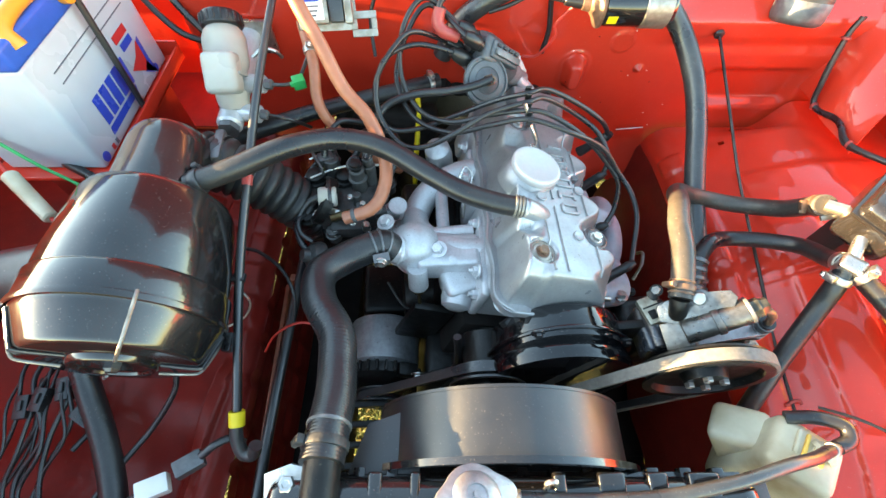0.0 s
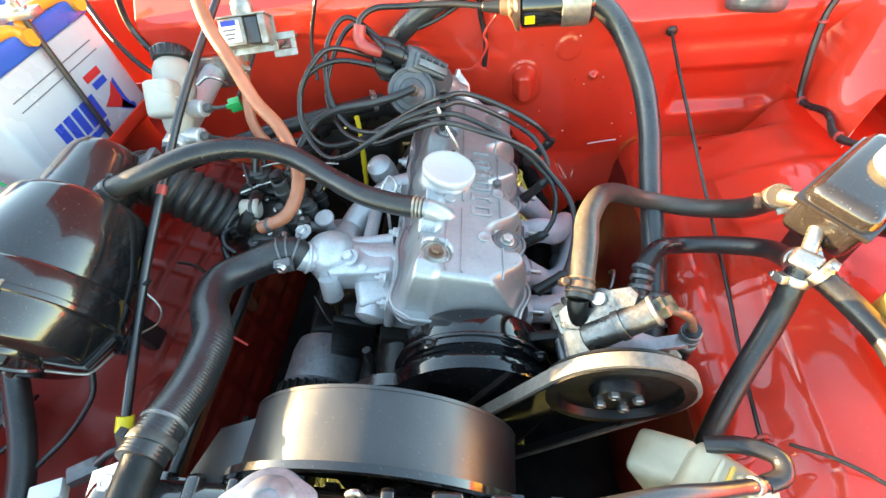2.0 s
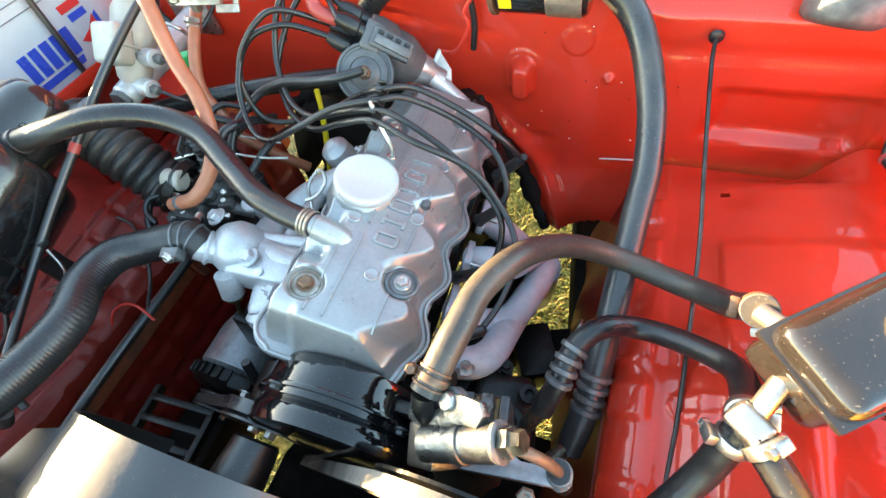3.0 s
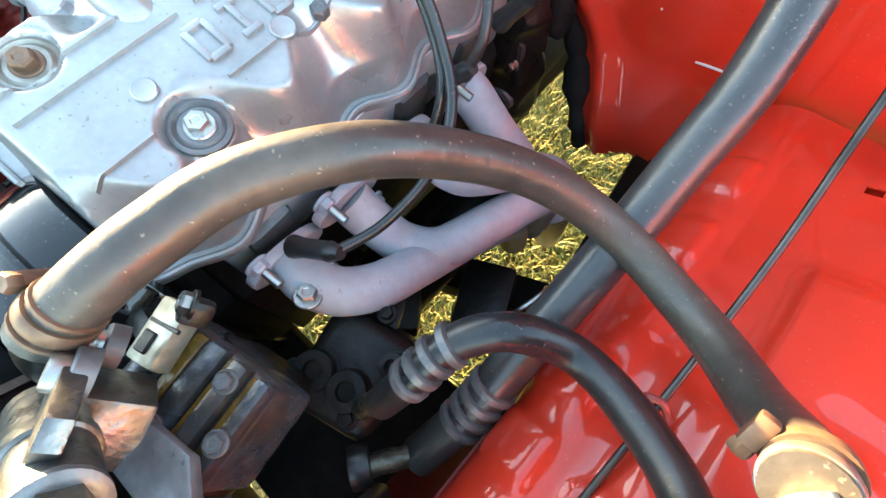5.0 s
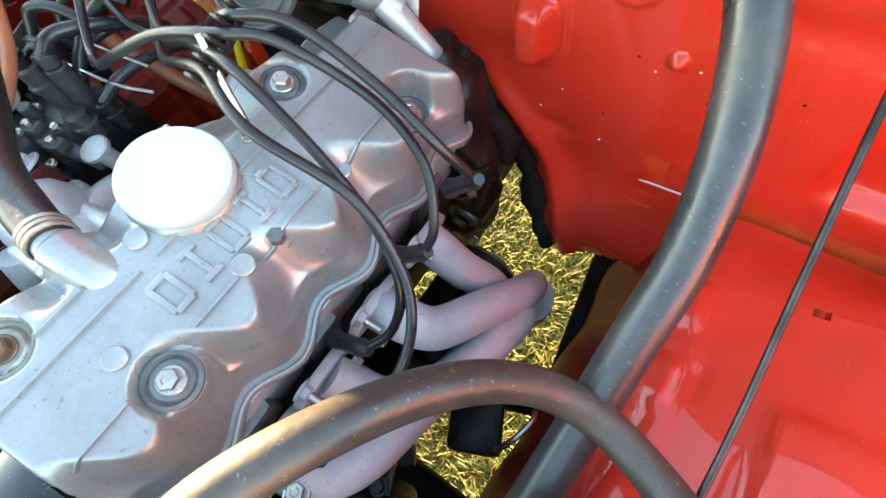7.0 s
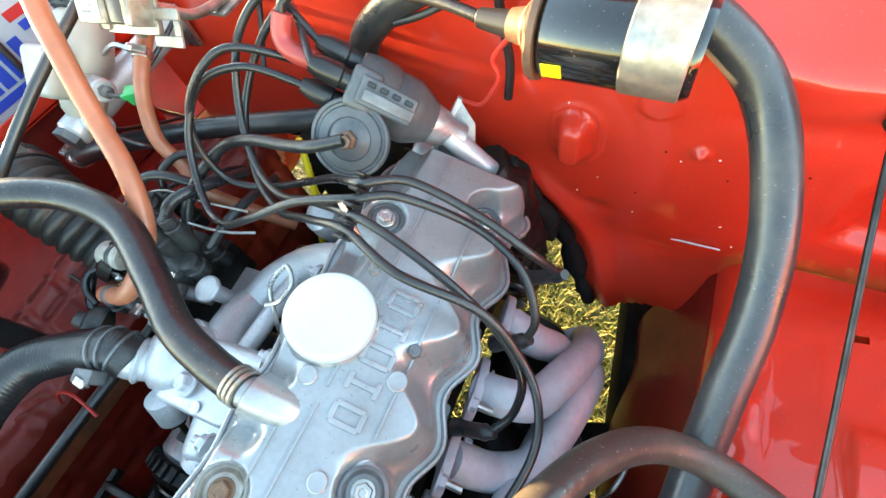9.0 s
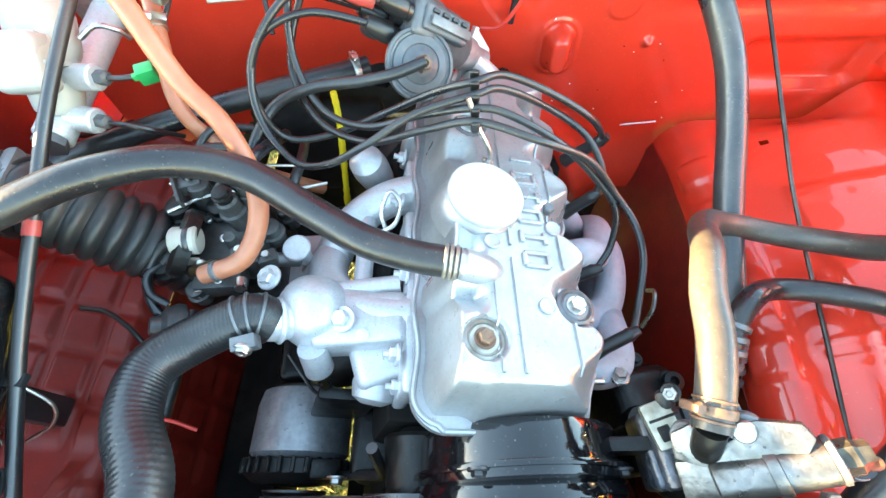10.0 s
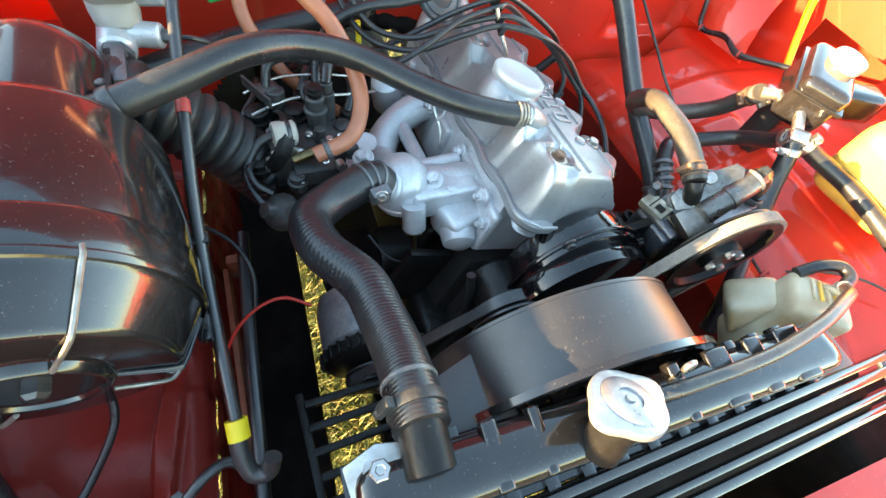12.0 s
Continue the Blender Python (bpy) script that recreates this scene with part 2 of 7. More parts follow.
def spline(pts, per=7):
    """Catmull-Rom through the points."""
    p = [Vector(q) for q in pts]
    p = [p[0] * 2 - p[1], *p, p[-1] * 2 - p[-2]]
    out = []
    for a, b, c, d in zip(p, p[1:], p[2:], p[3:]):
        for k in range(per):
            t = k / per
            out.append(0.5 * (2 * b + (c - a) * t + (2 * a - 5 * b + 4 * c - d) * t * t + (3 * b - a - 3 * c + d) * t ** 3))
    out.append(p[-2])
    return out


def sweep(bm, path, r, seg=14, cap=True, rfun=None):
    """A tube along a dense path; rfun(s) scales its radius at s metres from its start."""
    rings, s, prev, up = [], 0.0, None, None
    for i, q in enumerate(path):
        t = (path[min(i + 1, len(path) - 1)] - path[max(i - 1, 0)]).normalized()
        if up is None:
            up = t.orthogonal().normalized()
        else:
            up = (up - t * up.dot(t)).normalized()
        side = t.cross(up)
        if prev is not None:
            s += (q - prev).length
        prev = q
        k = r * (rfun(s) if rfun else 1.0)
        rings.append([bm.verts.new(q + (up * math.cos(a) + side * math.sin(a)) * k) for a in (2 * math.pi * j / seg for j in range(seg))])
    for a, b in zip(rings, rings[1:]):
        for j in range(seg):
            bm.faces.new((a[j], a[(j + 1) % seg], b[(j + 1) % seg], b[j]))
    if cap:
        bm.faces.new(rings[0])
        bm.faces.new(rings[-1])
    return bm


def hose(pts, r, seg=14, per=7, rfun=None):
    return sweep(bmesh.new(), spline(pts, per), r, seg, True, rfun)


def lathe(profile, m=Matrix(), seg=24, bm=None, close=True):
    """Turns (radius, height) pairs about the z axis of m."""
    bm = bm or bmesh.new()
    rings = [[bm.verts.new(m @ V(r * math.cos(a), r * math.sin(a), h)) for a in (2 * math.pi * j / seg for j in range(seg))] for r, h in profile]
    for a, b in zip(rings, rings[1:]):
        for j in range(seg):
            bm.faces.new((a[j], a[(j + 1) % seg], b[(j + 1) % seg], b[j]))
    if close:
        bm.faces.new(rings[0])
        bm.faces.new(rings[-1])
    return bm


def rod(a, b, r, seg=14, bm=None, r2=None, bevel=0.0):
    a, b = Vector(a), Vector(b)
    h = (b - a).length
    r2 = r if r2 is None else r2
    prof = [(r, 0), (r2, h)] if not bevel else [(r - bevel, 0), (r, bevel), (r2, h - bevel), (r2 - bevel, h)]
    return lathe(prof, aim(a, b - a), seg, bm)


def block(size, m=Matrix(), bevel=0.002, seg=2, bm=None, taper=1.0):
    """A box with rounded edges; taper narrows its top."""
    tmp = bmesh.new()
    bmesh.ops.create_cube(tmp, size=1.0)
    for v in tmp.verts:
        k = taper if v.co.z > 0 else 1.0
        v.co = V(v.co.x * size[0] * k, v.co.y * size[1] * k, v.co.z * size[2])
    if bevel:
        bmesh.ops.bevel(tmp, geom=tmp.edges[:], offset=bevel, segments=seg, affect="EDGES", profile=0.6)
    for v in tmp.verts:
        v.co = m @ v.co
    return merge(bm, tmp)


def merge(bm, tmp):
    if bm is None:
        return tmp
    me = bpy.data.meshes.new("joint")
    tmp.to_mesh(me)
    tmp.free()
    bm.from_mesh(me)
    bpy.data.meshes.remove(me)
    return bm


def prism(outline, m, height, bevel=0.0, bm=None):
    """Extrudes a flat outline (x, y pairs) by height along z of m."""
    tmp = bmesh.new()
    lo = [tmp.verts.new(V(x, y, 0)) for x, y in outline]
    hi = [tmp.verts.new(V(x, y, height)) for x, y in outline]
    n = len(outline)
    tmp.faces.new(lo)
    tmp.faces.new(hi)
    for i in range(n):
        tmp.faces.new((lo[i], lo[(i + 1) % n], hi[(i + 1) % n], hi[i]))
    if bevel:
        bmesh.ops.recalc_face_normals(tmp, faces=tmp.faces)
        bmesh.ops.bevel(tmp, geom=[e for e in tmp.edges if e.calc_face_angle(0) > 0.6], offset=bevel, segments=2, affect="EDGES", profile=0.6)
    for v in tmp.verts:
        v.co = m @ v.co
    return merge(bm, tmp)


def sheet(fun, us, vs, thick=0.0, keep=None, bm=None):
    """A grid of points fun(u, v); keep(u, v) says which cells stay; thick adds a back."""
    bm = bm or bmesh.new()
    grid = [[bm.verts.new(Vector(fun(u, v))) for v in vs] for u in us]
    made = []
    for i in range(len(us) - 1):
        for j in range(len(vs) - 1):
            if keep is None or keep((us[i] + us[i + 1]) / 2, (vs[j] + vs[j + 1]) / 2):
                made.append(bm.faces.new((grid[i][j], grid[i + 1][j], grid[i + 1][j + 1], grid[i][j + 1])))
    for v in [v for v in bm.verts if not v.link_faces]:
        bm.verts.remove(v)
    if thick:
        bmesh.ops.recalc_face_normals(bm, faces=bm.faces)
        bmesh.ops.solidify(bm, geom=made, thickness=thick)
    return bm


def steps(a, b, n):
    return [a + (b - a) * i / n for i in range(n + 1)]


def smooth01(x):
    x = max(0.0, min(1.0, x))
    return x * x * (3 - 2 * x)


def hexhead(parent, at, way, r, h, mat, name="bolt", label="", washer=0.0, washer_mat=None):
    """A hexagon bolt head with a dished face, and its washer under it."""
    m = aim(at, way)
    bolt = part(name, lathe([(r, 0), (r, h * 0.8), (r * 0.86, h), (r * 0.5, h), (r * 0.4, h * 0.92)], m, 6), mat, parent, label, 25)
    if washer:
        part("washer", lathe([(washer, -0.0012), (washer, 0.0006), (washer - 0.0006, 0.0012), (r, 0.0012)], m, 20), washer_mat or mat, bolt)
    return bolt


def jubilee(parent, at, way, r, width=0.010, mat=None, screw_way=(0, 0, 1), name="hose_clamp"):
    """A worm-drive clamp: a slotted band, its housing and the screw."""
    mat = mat or STEEL
    way = Vector(way).normalized()
    m = aim(at, way)
    c = part(name, lathe([(r - 0.0008, -width / 2), (r + 0.0008, -width / 2), (r + 0.0012, -width / 2 + 0.001), (r + 0.0012, width / 2 - 0.001),
                          (r + 0.0008, width / 2), (r - 0.0008, width / 2)], m, 28), mat, parent, "worm-drive metal hose clamp")
    out = Vector(screw_way) - way * Vector(screw_way).dot(way)
    out.normalize()
    along = way.cross(out)
    p = Vector(at) + out * (r + 0.004)
    hm = Matrix((way, along, out)).transposed().to_4x4()
    hm.translation = p
    part("clamp_housing", block((width * 1.0, 0.013, 0.007), hm, 0.0015), mat, c)
    part("clamp_screw", lathe([(0.0038, 0), (0.0042, 0.001), (0.0042, 0.004), (0.0034, 0.005), (0.0008, 0.0045)], aim(p + along * 0.006, along), 6), mat, c)
    return c


# ---- ground ----
gx = [-60, -20, -8, -4, -2, *steps(-1.2, 2.0, 40), 3, 5, 9, 20, 60]
gy = [-60, -20, -8, -4, -2, *steps(-0.8, 2.6, 40), 4, 6, 10, 20, 60]
ground = bring("ground", sheet(lambda u, v: (u, v, 0.012 * noise.noise(V(u * 4, v * 4, 0))), gx, gy), SOIL)
tagged(ground, "dry sunlit field of short yellowing grass", "ground", kind="structure")


def grass_patch(count, x0, x1, y0, y1, seed):
    rng = np.random.default_rng(seed)
    xy = rng.uniform((x0, y0), (x1, y1), (count, 2))
    ang, lean, h, wd = rng.uniform(0, 6.28, count), rng.uniform(0.3, 1.3, count), rng.uniform(0.02, 0.085, count), rng.uniform(0.0006, 0.0016, count)
    d = np.stack([np.cos(ang), np.sin(ang)], 1)
    s = np.stack([-d[:, 1], d[:, 0]], 1)
    z = np.zeros((count, 1))
    a = np.hstack([xy - s * wd[:, None], z])
    b = np.hstack([xy + s * wd[:, None], z])
    mid = xy + d * (h * np.sin(lean) * 0.45)[:, None]
    hm = (h * np.cos(lean) * 0.65)[:, None] + 0.006
    c = np.hstack([mid + s * wd[:, None] * 0.8, hm])
    e = np.hstack([mid - s * wd[:, None] * 0.8, hm])
    t = np.hstack([xy + d * (h * np.sin(lean))[:, None] * 1.15, (h * np.cos(lean))[:, None] + 0.004])
    verts = np.stack([a, b, c, e, t], 1).reshape(-1, 3)
    base = np.arange(count)[:, None] * 5
    faces = [tuple(f) for f in (base + np.array([0, 1, 2, 3])).tolist()] + [tuple(f) for f in (base + np.array([3, 2, 4])).tolist()]
    me = bpy.data.meshes.new("grass")
    me.from_pydata(verts.tolist(), [], faces)
    me.materials.append(GRASS)
    return tagged(new("grass", me), "short yellow-green dry grass under the vehicle", "grass", kind="stuff")


grass_patch(115000, -0.7, 1.0, 0.05, 1.9, 3)
grass_patch(90000, -2.6, 3.0, -1.8, 3.8, 8)


# ---- body shell of the engine bay ----
def arch(x, z):
    """Inside the opening of the gearbox tunnel in the firewall."""
    return ((x - 0.08) / 0.303) ** 2 + ((z - 0.55) / 0.335) ** 2 < 1 or z < 0.565 + 0.08 * smooth01((x - 0.30) / 0.05) + 0.035 * smooth01((x - 0.37) / 0.10)


def firewall_y(x, z):
    y = 0.754 - 0.034 * smooth01((0.775 - z) / 0.10) * smooth01((x - 0.25) / 0.08)
    y += 0.150 * smooth01((-0.300 - x) / 0.03)
    y -= 0.011 * math.exp(-((math.hypot((x - 0.08) / 0.303, (z - 0.55) / 0.335) - 1.09) / 0.045) ** 2) * smooth01((x - 0.2) / 0.1) * smooth01((z - 0.60) / 0.05)
    crease = 1.065 - 0.058 * smooth01((x - 0.30) / 0.20)
    y += 1.1 * max(0.0, z - crease - 0.006) + 0.006 * smooth01((z - crease + 0.004) / 0.01)
    y -= 0.0028 * smooth01((0.020 - math.hypot(x - 0.389, z - 0.972)) / 0.003) - 0.0016 * noise.noise(V(x * 14, z * 14, 2.0))
    y += 0.016 * smooth01((0.046 - abs(z - 0.882)) / 0.024) * smooth01((0.095 - abs(x - 0.645)) / 0.025)
    y += 0.004 * math.exp(-((z - 0.965) / 0.012) ** 2) * smooth01((x - 0.42) / 0.05)
    nub = math.hypot(x - 0.321, max(0, abs(z - 0.918) - 0.013)) / 0.021
    y -= 0.024 * smooth01(1.55 * (1 - nub)) + 0.0025 * math.exp(-((nub - 1.08) / 0.16) ** 2)
    y -= 0.008 * smooth01(1.2 * (1 - math.hypot(x - 0.432, z - 0.923) / 0.009)) - 0.004 * smooth01(1 - math.hypot((x - 0.350) / 0.03, (z - 0.815) / 0.014))
    return y


firewall = bring("firewall", sheet(lambda x, z: (x, firewall_y(x, z), z), [*steps(-0.85, -0.36, 40), *steps(-0.35, -0.29, 24), *steps(-0.28, 0.286, 70), *steps(0.290, 0.352, 32), *steps(0.356, 0.46, 40), *steps(0.464, 0.85, 74)], [*steps(0.45, 0.865, 83), *steps(0.868, 0.985, 50), *steps(0.990, 1.10, 22)], 0.002,
                                   lambda x, z: not arch(x, z)), RED, smooth=50)
tagged(firewall, "glossy red painted sheet-metal firewall with a tunnel opening", "firewall", kind="structure")
cowl = bring("cowl", sheet(lambda x, s: (x, firewall_y(x, 1.10) + s, 1.10 + 0.012 * smooth01(s / 0.03) + 0.10 * smooth01((s - 0.16) / 0.1)),
                           steps(-0.85, 0.85, 40), steps(0.001, 0.45, 30), 0.002), RED, smooth=50)
tagged(cowl, "glossy red painted cowl shelf behind the engine bay", "cowl", kind="structure")


scratch = bring("paint_scratch", block((0.078, 0.0008, 0.0022), Matrix.Translation((0.450, firewall_y(0.45, 0.788) - 0.0006, 0.788)) @ pose(0, 0, 0, 0, -14, -8), 0.0), PAPER)
tagged(scratch, "thin white scratch in the red paint", "scratch", kind="structure")
rng = random.Random(12)
for k in range(16):
    cx, cz = rng.uniform(0.30, 0.52), rng.uniform(0.76, 1.0)
    if not arch(cx, cz - 0.02) and not arch(cx - 0.02, cz):
        chip = bring("paint_chip", prism([(rng.uniform(0.5, 1.2) * 0.0012 * math.cos(a), rng.uniform(0.5, 1.4) * 0.0009 * math.sin(a)) for a in steps(0, 5.3, 6)], Matrix.Translation((cx, firewall_y(cx, cz) - 0.0002, cz)) @ pose(0, 0, 0, 90, 0, 0), 0.0006), PAPER if k % 3 else DARK)
        tagged(chip, "small chip in the red paint", "paint chip", kind="structure")


# Shade behind the battery is put into this shelf's darker red.
shelf = bring("battery_shelf", sheet(lambda x, y: (x, y, 0.800 + 0.002 * noise.noise(V(x * 15, y * 15, 3))), steps(-0.84, -0.325, 30), steps(0.742, 0.905, 12), 0.002), REDSHADE, smooth=60)
tagged(shelf, "red painted shelf under the battery, darkened to stand for shade", "shelf", kind="structure")


def right_house(x, y):
    """Top of the wheel housing beside the exhaust."""
    z = 0.815 + 0.060 * smooth01((x - 0.50) / 0.22) + 0.012 * math.sin((y - 0.1) * 7)
    z += 0.0035 * noise.noise(V(x * 11, y * 9, 1.3)) + 0.0012 * noise.noise(V(x * 34, y * 30, 4.0))
    z += 0.010 * smooth01((0.17 - abs(y - 0.33)) / 0.03) * smooth01((x - 0.55) / 0.03) * smooth01((0.66 - x) / 0.02)
    z -= 0.02 * smooth01((0.16 - y) / 0.1) + 0.014 * smooth01((0.50 - y) / 0.25) * smooth01((0.70 - x) / 0.1)
    z += 0.005 * smooth01((x - 0.585) / 0.008) * smooth01((0.60 - y) / 0.02)
    loop = V(x - 0.608, y - 0.3965, 0)
    off = math.hypot(max(0.0, abs(loop.x * 0.988 + loop.y * 0.156) - 0.048), loop.y * 0.988 - loop.x * 0.156)
    z += 0.0035 * math.exp(-((off - 0.0085) / 0.0035) ** 2)
    z -= (z - 0.800) * smooth01((y - 0.672) / 0.078) * smooth01((0.735 - x) / 0.05)
    return z


def not_hole(s, y):
    return not (abs(s - 0.263) < 0.0052 and abs(y - 0.672) < 0.0042)


BEND, TURN = 0.046, 0.315


def house_point(s, y):
    """Down the housing's top, round its shoulder and down the inner wall."""
    if s <= TURN:
        return (0.86 - s, y, right_house(0.86 - s, y))
    top = right_house(0.545, y)
    q = s - TURN
    bend = BEND * math.pi / 2
    if q <= bend:
        a = q / BEND
        lift = sum(smooth01((0.024 - abs(y - c)) / 0.010) for c in (0.295, 0.390, 0.447, 0.575, 0.645))
        r = BEND + 0.0045 * lift * smooth01((0.55 - abs(a - 0.75)) / 0.15)
        return (0.545 - r * math.sin(a), y, top - BEND + r * math.cos(a))
    z = top - BEND - (q - bend) / 0.235 * (top - BEND - 0.535)
    return (0.545 - BEND - 0.042 * smooth01((0.78 - z) / 0.20) + 0.004 * math.sin(y * 40) * smooth01((0.72 - z) / 0.1), y, z)


ROUND = BEND * math.pi / 2
house_r = bring("wheel_housing", sheet(house_point, [*steps(0, 0.250, 56), *steps(0.2535, 0.2725, 12), *steps(0.276, TURN - 0.003, 10), *steps(TURN, TURN + ROUND, 22)],
                                       [*steps(0.06, 0.25, 24), *steps(0.256, 0.66, 90), *steps(0.6635, 0.6805, 11), *steps(0.684, 0.745, 14)], 0.0015, not_hole), RED, smooth=60)
# Below the shoulder the wall takes the red with shade in its colour.
wall_r = bring("inner_wall", sheet(house_point, steps(TURN + ROUND, TURN + ROUND + 0.235, 26), [*steps(0.06, 0.25, 18), *steps(0.256, 0.745, 80)], 0.0015), REDSHADE, smooth=60)
# Dark block added to stand for the shaded void beside the radiator.
bucket = bring("dark_corner_block", block((0.36, 0.15, 0.24), pose(0.665, -0.018, 0.70), 0.02, 3), DARK)
tagged(bucket, "dark block added for the shaded corner beside the radiator", "headlamp bucket", kind="structure")
tagged(wall_r, "road-dusted red inner wall below the wheel housing, darkened to stand for shade", "inner wall", kind="structure")
tagged(house_r, "glossy red inner wing and rounded wheel housing with a small square hole", "wheel housing", kind="structure")


def wing_gap(y, z):
    return 0.44 < y < 0.58 and 0.905 < z < 0.98


def gusset_point(s, t):
    """A slanted stiffening panel between wing and firewall."""
    a, b = V(0.735, 0.755, 0.885).lerp(V(0.737, 0.588, 0.890), s), V(0.800, 0.765, 1.050).lerp(V(0.826, 0.655, 0.985), s)
    return a.lerp(b, t) + V(-0.010, 0, 0.004) * math.sin(math.pi * t) + V(0.003, 0, 0) * math.sin(9 * s)


gusset = bring("wing_gusset", sheet(gusset_point, steps(0, 1, 24), steps(0, 1, 24), 0.002), RED, smooth=50)
tagged(gusset, "sunlit red slanted gusset panel between wing and firewall", "gusset", kind="structure")
wing_r = bring("inner_wing", sheet(lambda y, z: (0.850 + 0.05 * (z - 0.9), y, z), steps(-0.12, 0.76, 60), steps(0.85, 1.055, 26), 0.002,
                                   lambda y, z: not wing_gap(y, z)), RED, smooth=50)
tagged(wing_r, "red painted inner wing panel with a cut-out", "inner wing", kind="structure")
rail_r = bring("wing_rail", sheet(lambda s, y: (0.855 + s, y, 1.055 + 0.012 * math.sin(s * 30) - 2.2 * max(0, s - 0.07) ** 1.2), steps(0, 0.12, 18), steps(-0.2, 1.2, 20), 0.002), RED, smooth=60)
tagged(rail_r, "red painted top edge of the front wing", "wing edge", kind="structure")
outer_r = bring("outer_wing", sheet(lambda y, z: (0.966 + 0.02 * (1 - z), y, z), steps(-0.2, 1.2, 10), steps(0.35, 0.94, 10), 0.002), RED)
tagged(outer_r, "red painted outer side of the front wing", "outer wing", kind="structure")


def pads(x, y):
    """Pressed rectangular pads on the shelf."""
    fx, fy = ((x + 0.315) / 0.046) % 1.0, ((y - 0.10 + 0.15 * x) / 0.054) % 1.0
    inside = smooth01((x + 0.335) / 0.008) * smooth01((-0.185 - x) / 0.008) * smooth01((y - 0.30) / 0.02)
    return 0.0055 * inside * smooth01((0.5 - abs(fx - 0.5) - 0.07) / 0.11) * smooth01((0.5 - abs(fy - 0.5) - 0.06) / 0.10)


def left_house(x, y):
    z = 0.775 + 0.02 * smooth01((-0.20 - x) / 0.1) + 0.006 * math.sin(y * 16) + 0.003 * noise.noise(V(x * 12, y * 12, 7.0))
    z += 0.012 * smooth01((0.014 - abs(x + 0.215 - 0.10 * (y - 0.2))) / 0.006) * smooth01((0.30 - y) / 0.03)
    z += 0.006 * smooth01((0.014 - math.hypot(x + 0.190, y - 0.262)) / 0.004)
    # The front corner is sunk so that less sky light reaches it.
    return z + pads(x, y) - 0.02 * smooth01((x + 0.195) / 0.02) - 0.05 * smooth01((0.24 - y) / 0.10) * smooth01((-0.20 - x) / 0.05)


# Shelf below the air cleaner: its shade is put into the paint colour.
house_l = bring("wheel_housing", sheet(lambda x, y: (x, y, left_house(x, y)), [*steps(-0.80, -0.345, 30), *steps(-0.341, -0.175, 84)], steps(-0.12, 0.745, 210), 0.0015), REDSHADE, smooth=60)
tagged(house_l, "red shelf with pressed square pads below the air cleaner, shade put into its colour", "wheel housing", kind="structure")


def dimple(y, z):
    """Rows of pressed rectangles on the inner wall."""
    fy, fz = ((y + 0.02) / 0.058) % 1.0, ((z - 0.44) / 0.058) % 1.0
    return 0.005 * smooth01((0.5 - abs(fy - 0.5) - 0.10) / 0.08) * smooth01((0.5 - abs(fz - 0.5) - 0.10) / 0.08)


# This wall's shade is in its colour as well.
wall_l = bring("inner_wall", sheet(lambda y, z: (-0.175 + dimple(y, z) + 0.02 * smooth01((0.70 - z) / 0.2), y, z), steps(-0.12, 0.745, 170), steps(0.42, 0.766, 66), 0.0), REDSHADE, smooth=60)
tagged(wall_l, "red inner wall with rows of pressed rectangles, shade put into its colour", "inner wall", kind="structure")
wing_l = bring("inner_wing", sheet(lambda y, z: (-0.60 - 0.05 * (z - 0.8) - 0.12 * smooth01((y - 0.40) / 0.10), y, z), steps(-0.2, 0.76, 60), steps(0.77, 1.08, 10), 0.002), RED)
tagged(wing_l, "red painted inner wing panel", "inner wing", kind="structure")
rail_l = bring("wing_rail", sheet(lambda s, y: (-0.61 - s, y, 1.08 + 0.01 * math.sin(s * 30) - 0.6 * max(0, s - 0.20) ** 1.2), steps(0, 0.36, 24), steps(-0.2, 1.2, 20), 0.002), RED, smooth=60)
tagged(rail_l, "red painted top edge of the front wing", "wing edge", kind="structure")
outer_l = bring("outer_wing", sheet(lambda y, z: (-0.97 - 0.02 * (1 - z), y, z), steps(-0.2, 1.2, 10), steps(0.50, 0.94, 10), 0.002), RED)
tagged(outer_l, "red painted outer side of the front wing", "outer wing", kind="structure")
front = bring("front_panel", sheet(lambda x, s: (x, -0.10 - 0.03 * math.sin(s * 3), 0.86 - 0.40 * s + 0.02 * math.cos(x * 6)), steps(-0.9, 0.9, 60), steps(0, 1, 16), 0.002), RED, smooth=60)
tagged(front, "red painted front panel ahead of the radiator", "front panel", kind="structure")
lip = bring("front_crossmember", sheet(lambda x, s: (x, -0.10 + 0.10 * s, 0.88 + 0.012 * math.sin(s * 3.1)), steps(-0.8, 0.8, 50), steps(0, 1, 10), 0.003, lambda x, s: not (0.02 < x < 0.30 and s > 0.55)), RED, smooth=60)
tagged(lip, "red painted upper crossmember of the front end", "crossmember", kind="structure")
# Unseen panel added to keep front sky light off the left shelf.
support = bring("front_sky_blocker", sheet(lambda x, z: (x, -0.045 - 0.01 * math.sin(z * 20), z), steps(-0.62, -0.13, 30), steps(0.76, 1.0, 14), 0.003), RED, smooth=60)
tagged(support, "unseen red panel added to block sky light from the front", "support panel", kind="structure")
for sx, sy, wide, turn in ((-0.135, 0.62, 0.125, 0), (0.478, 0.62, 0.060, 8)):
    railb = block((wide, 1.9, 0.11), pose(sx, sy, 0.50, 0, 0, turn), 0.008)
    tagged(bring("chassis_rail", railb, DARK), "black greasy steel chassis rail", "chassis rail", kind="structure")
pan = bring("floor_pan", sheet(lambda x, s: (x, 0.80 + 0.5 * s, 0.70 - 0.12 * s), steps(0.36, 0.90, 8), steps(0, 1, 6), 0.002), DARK)
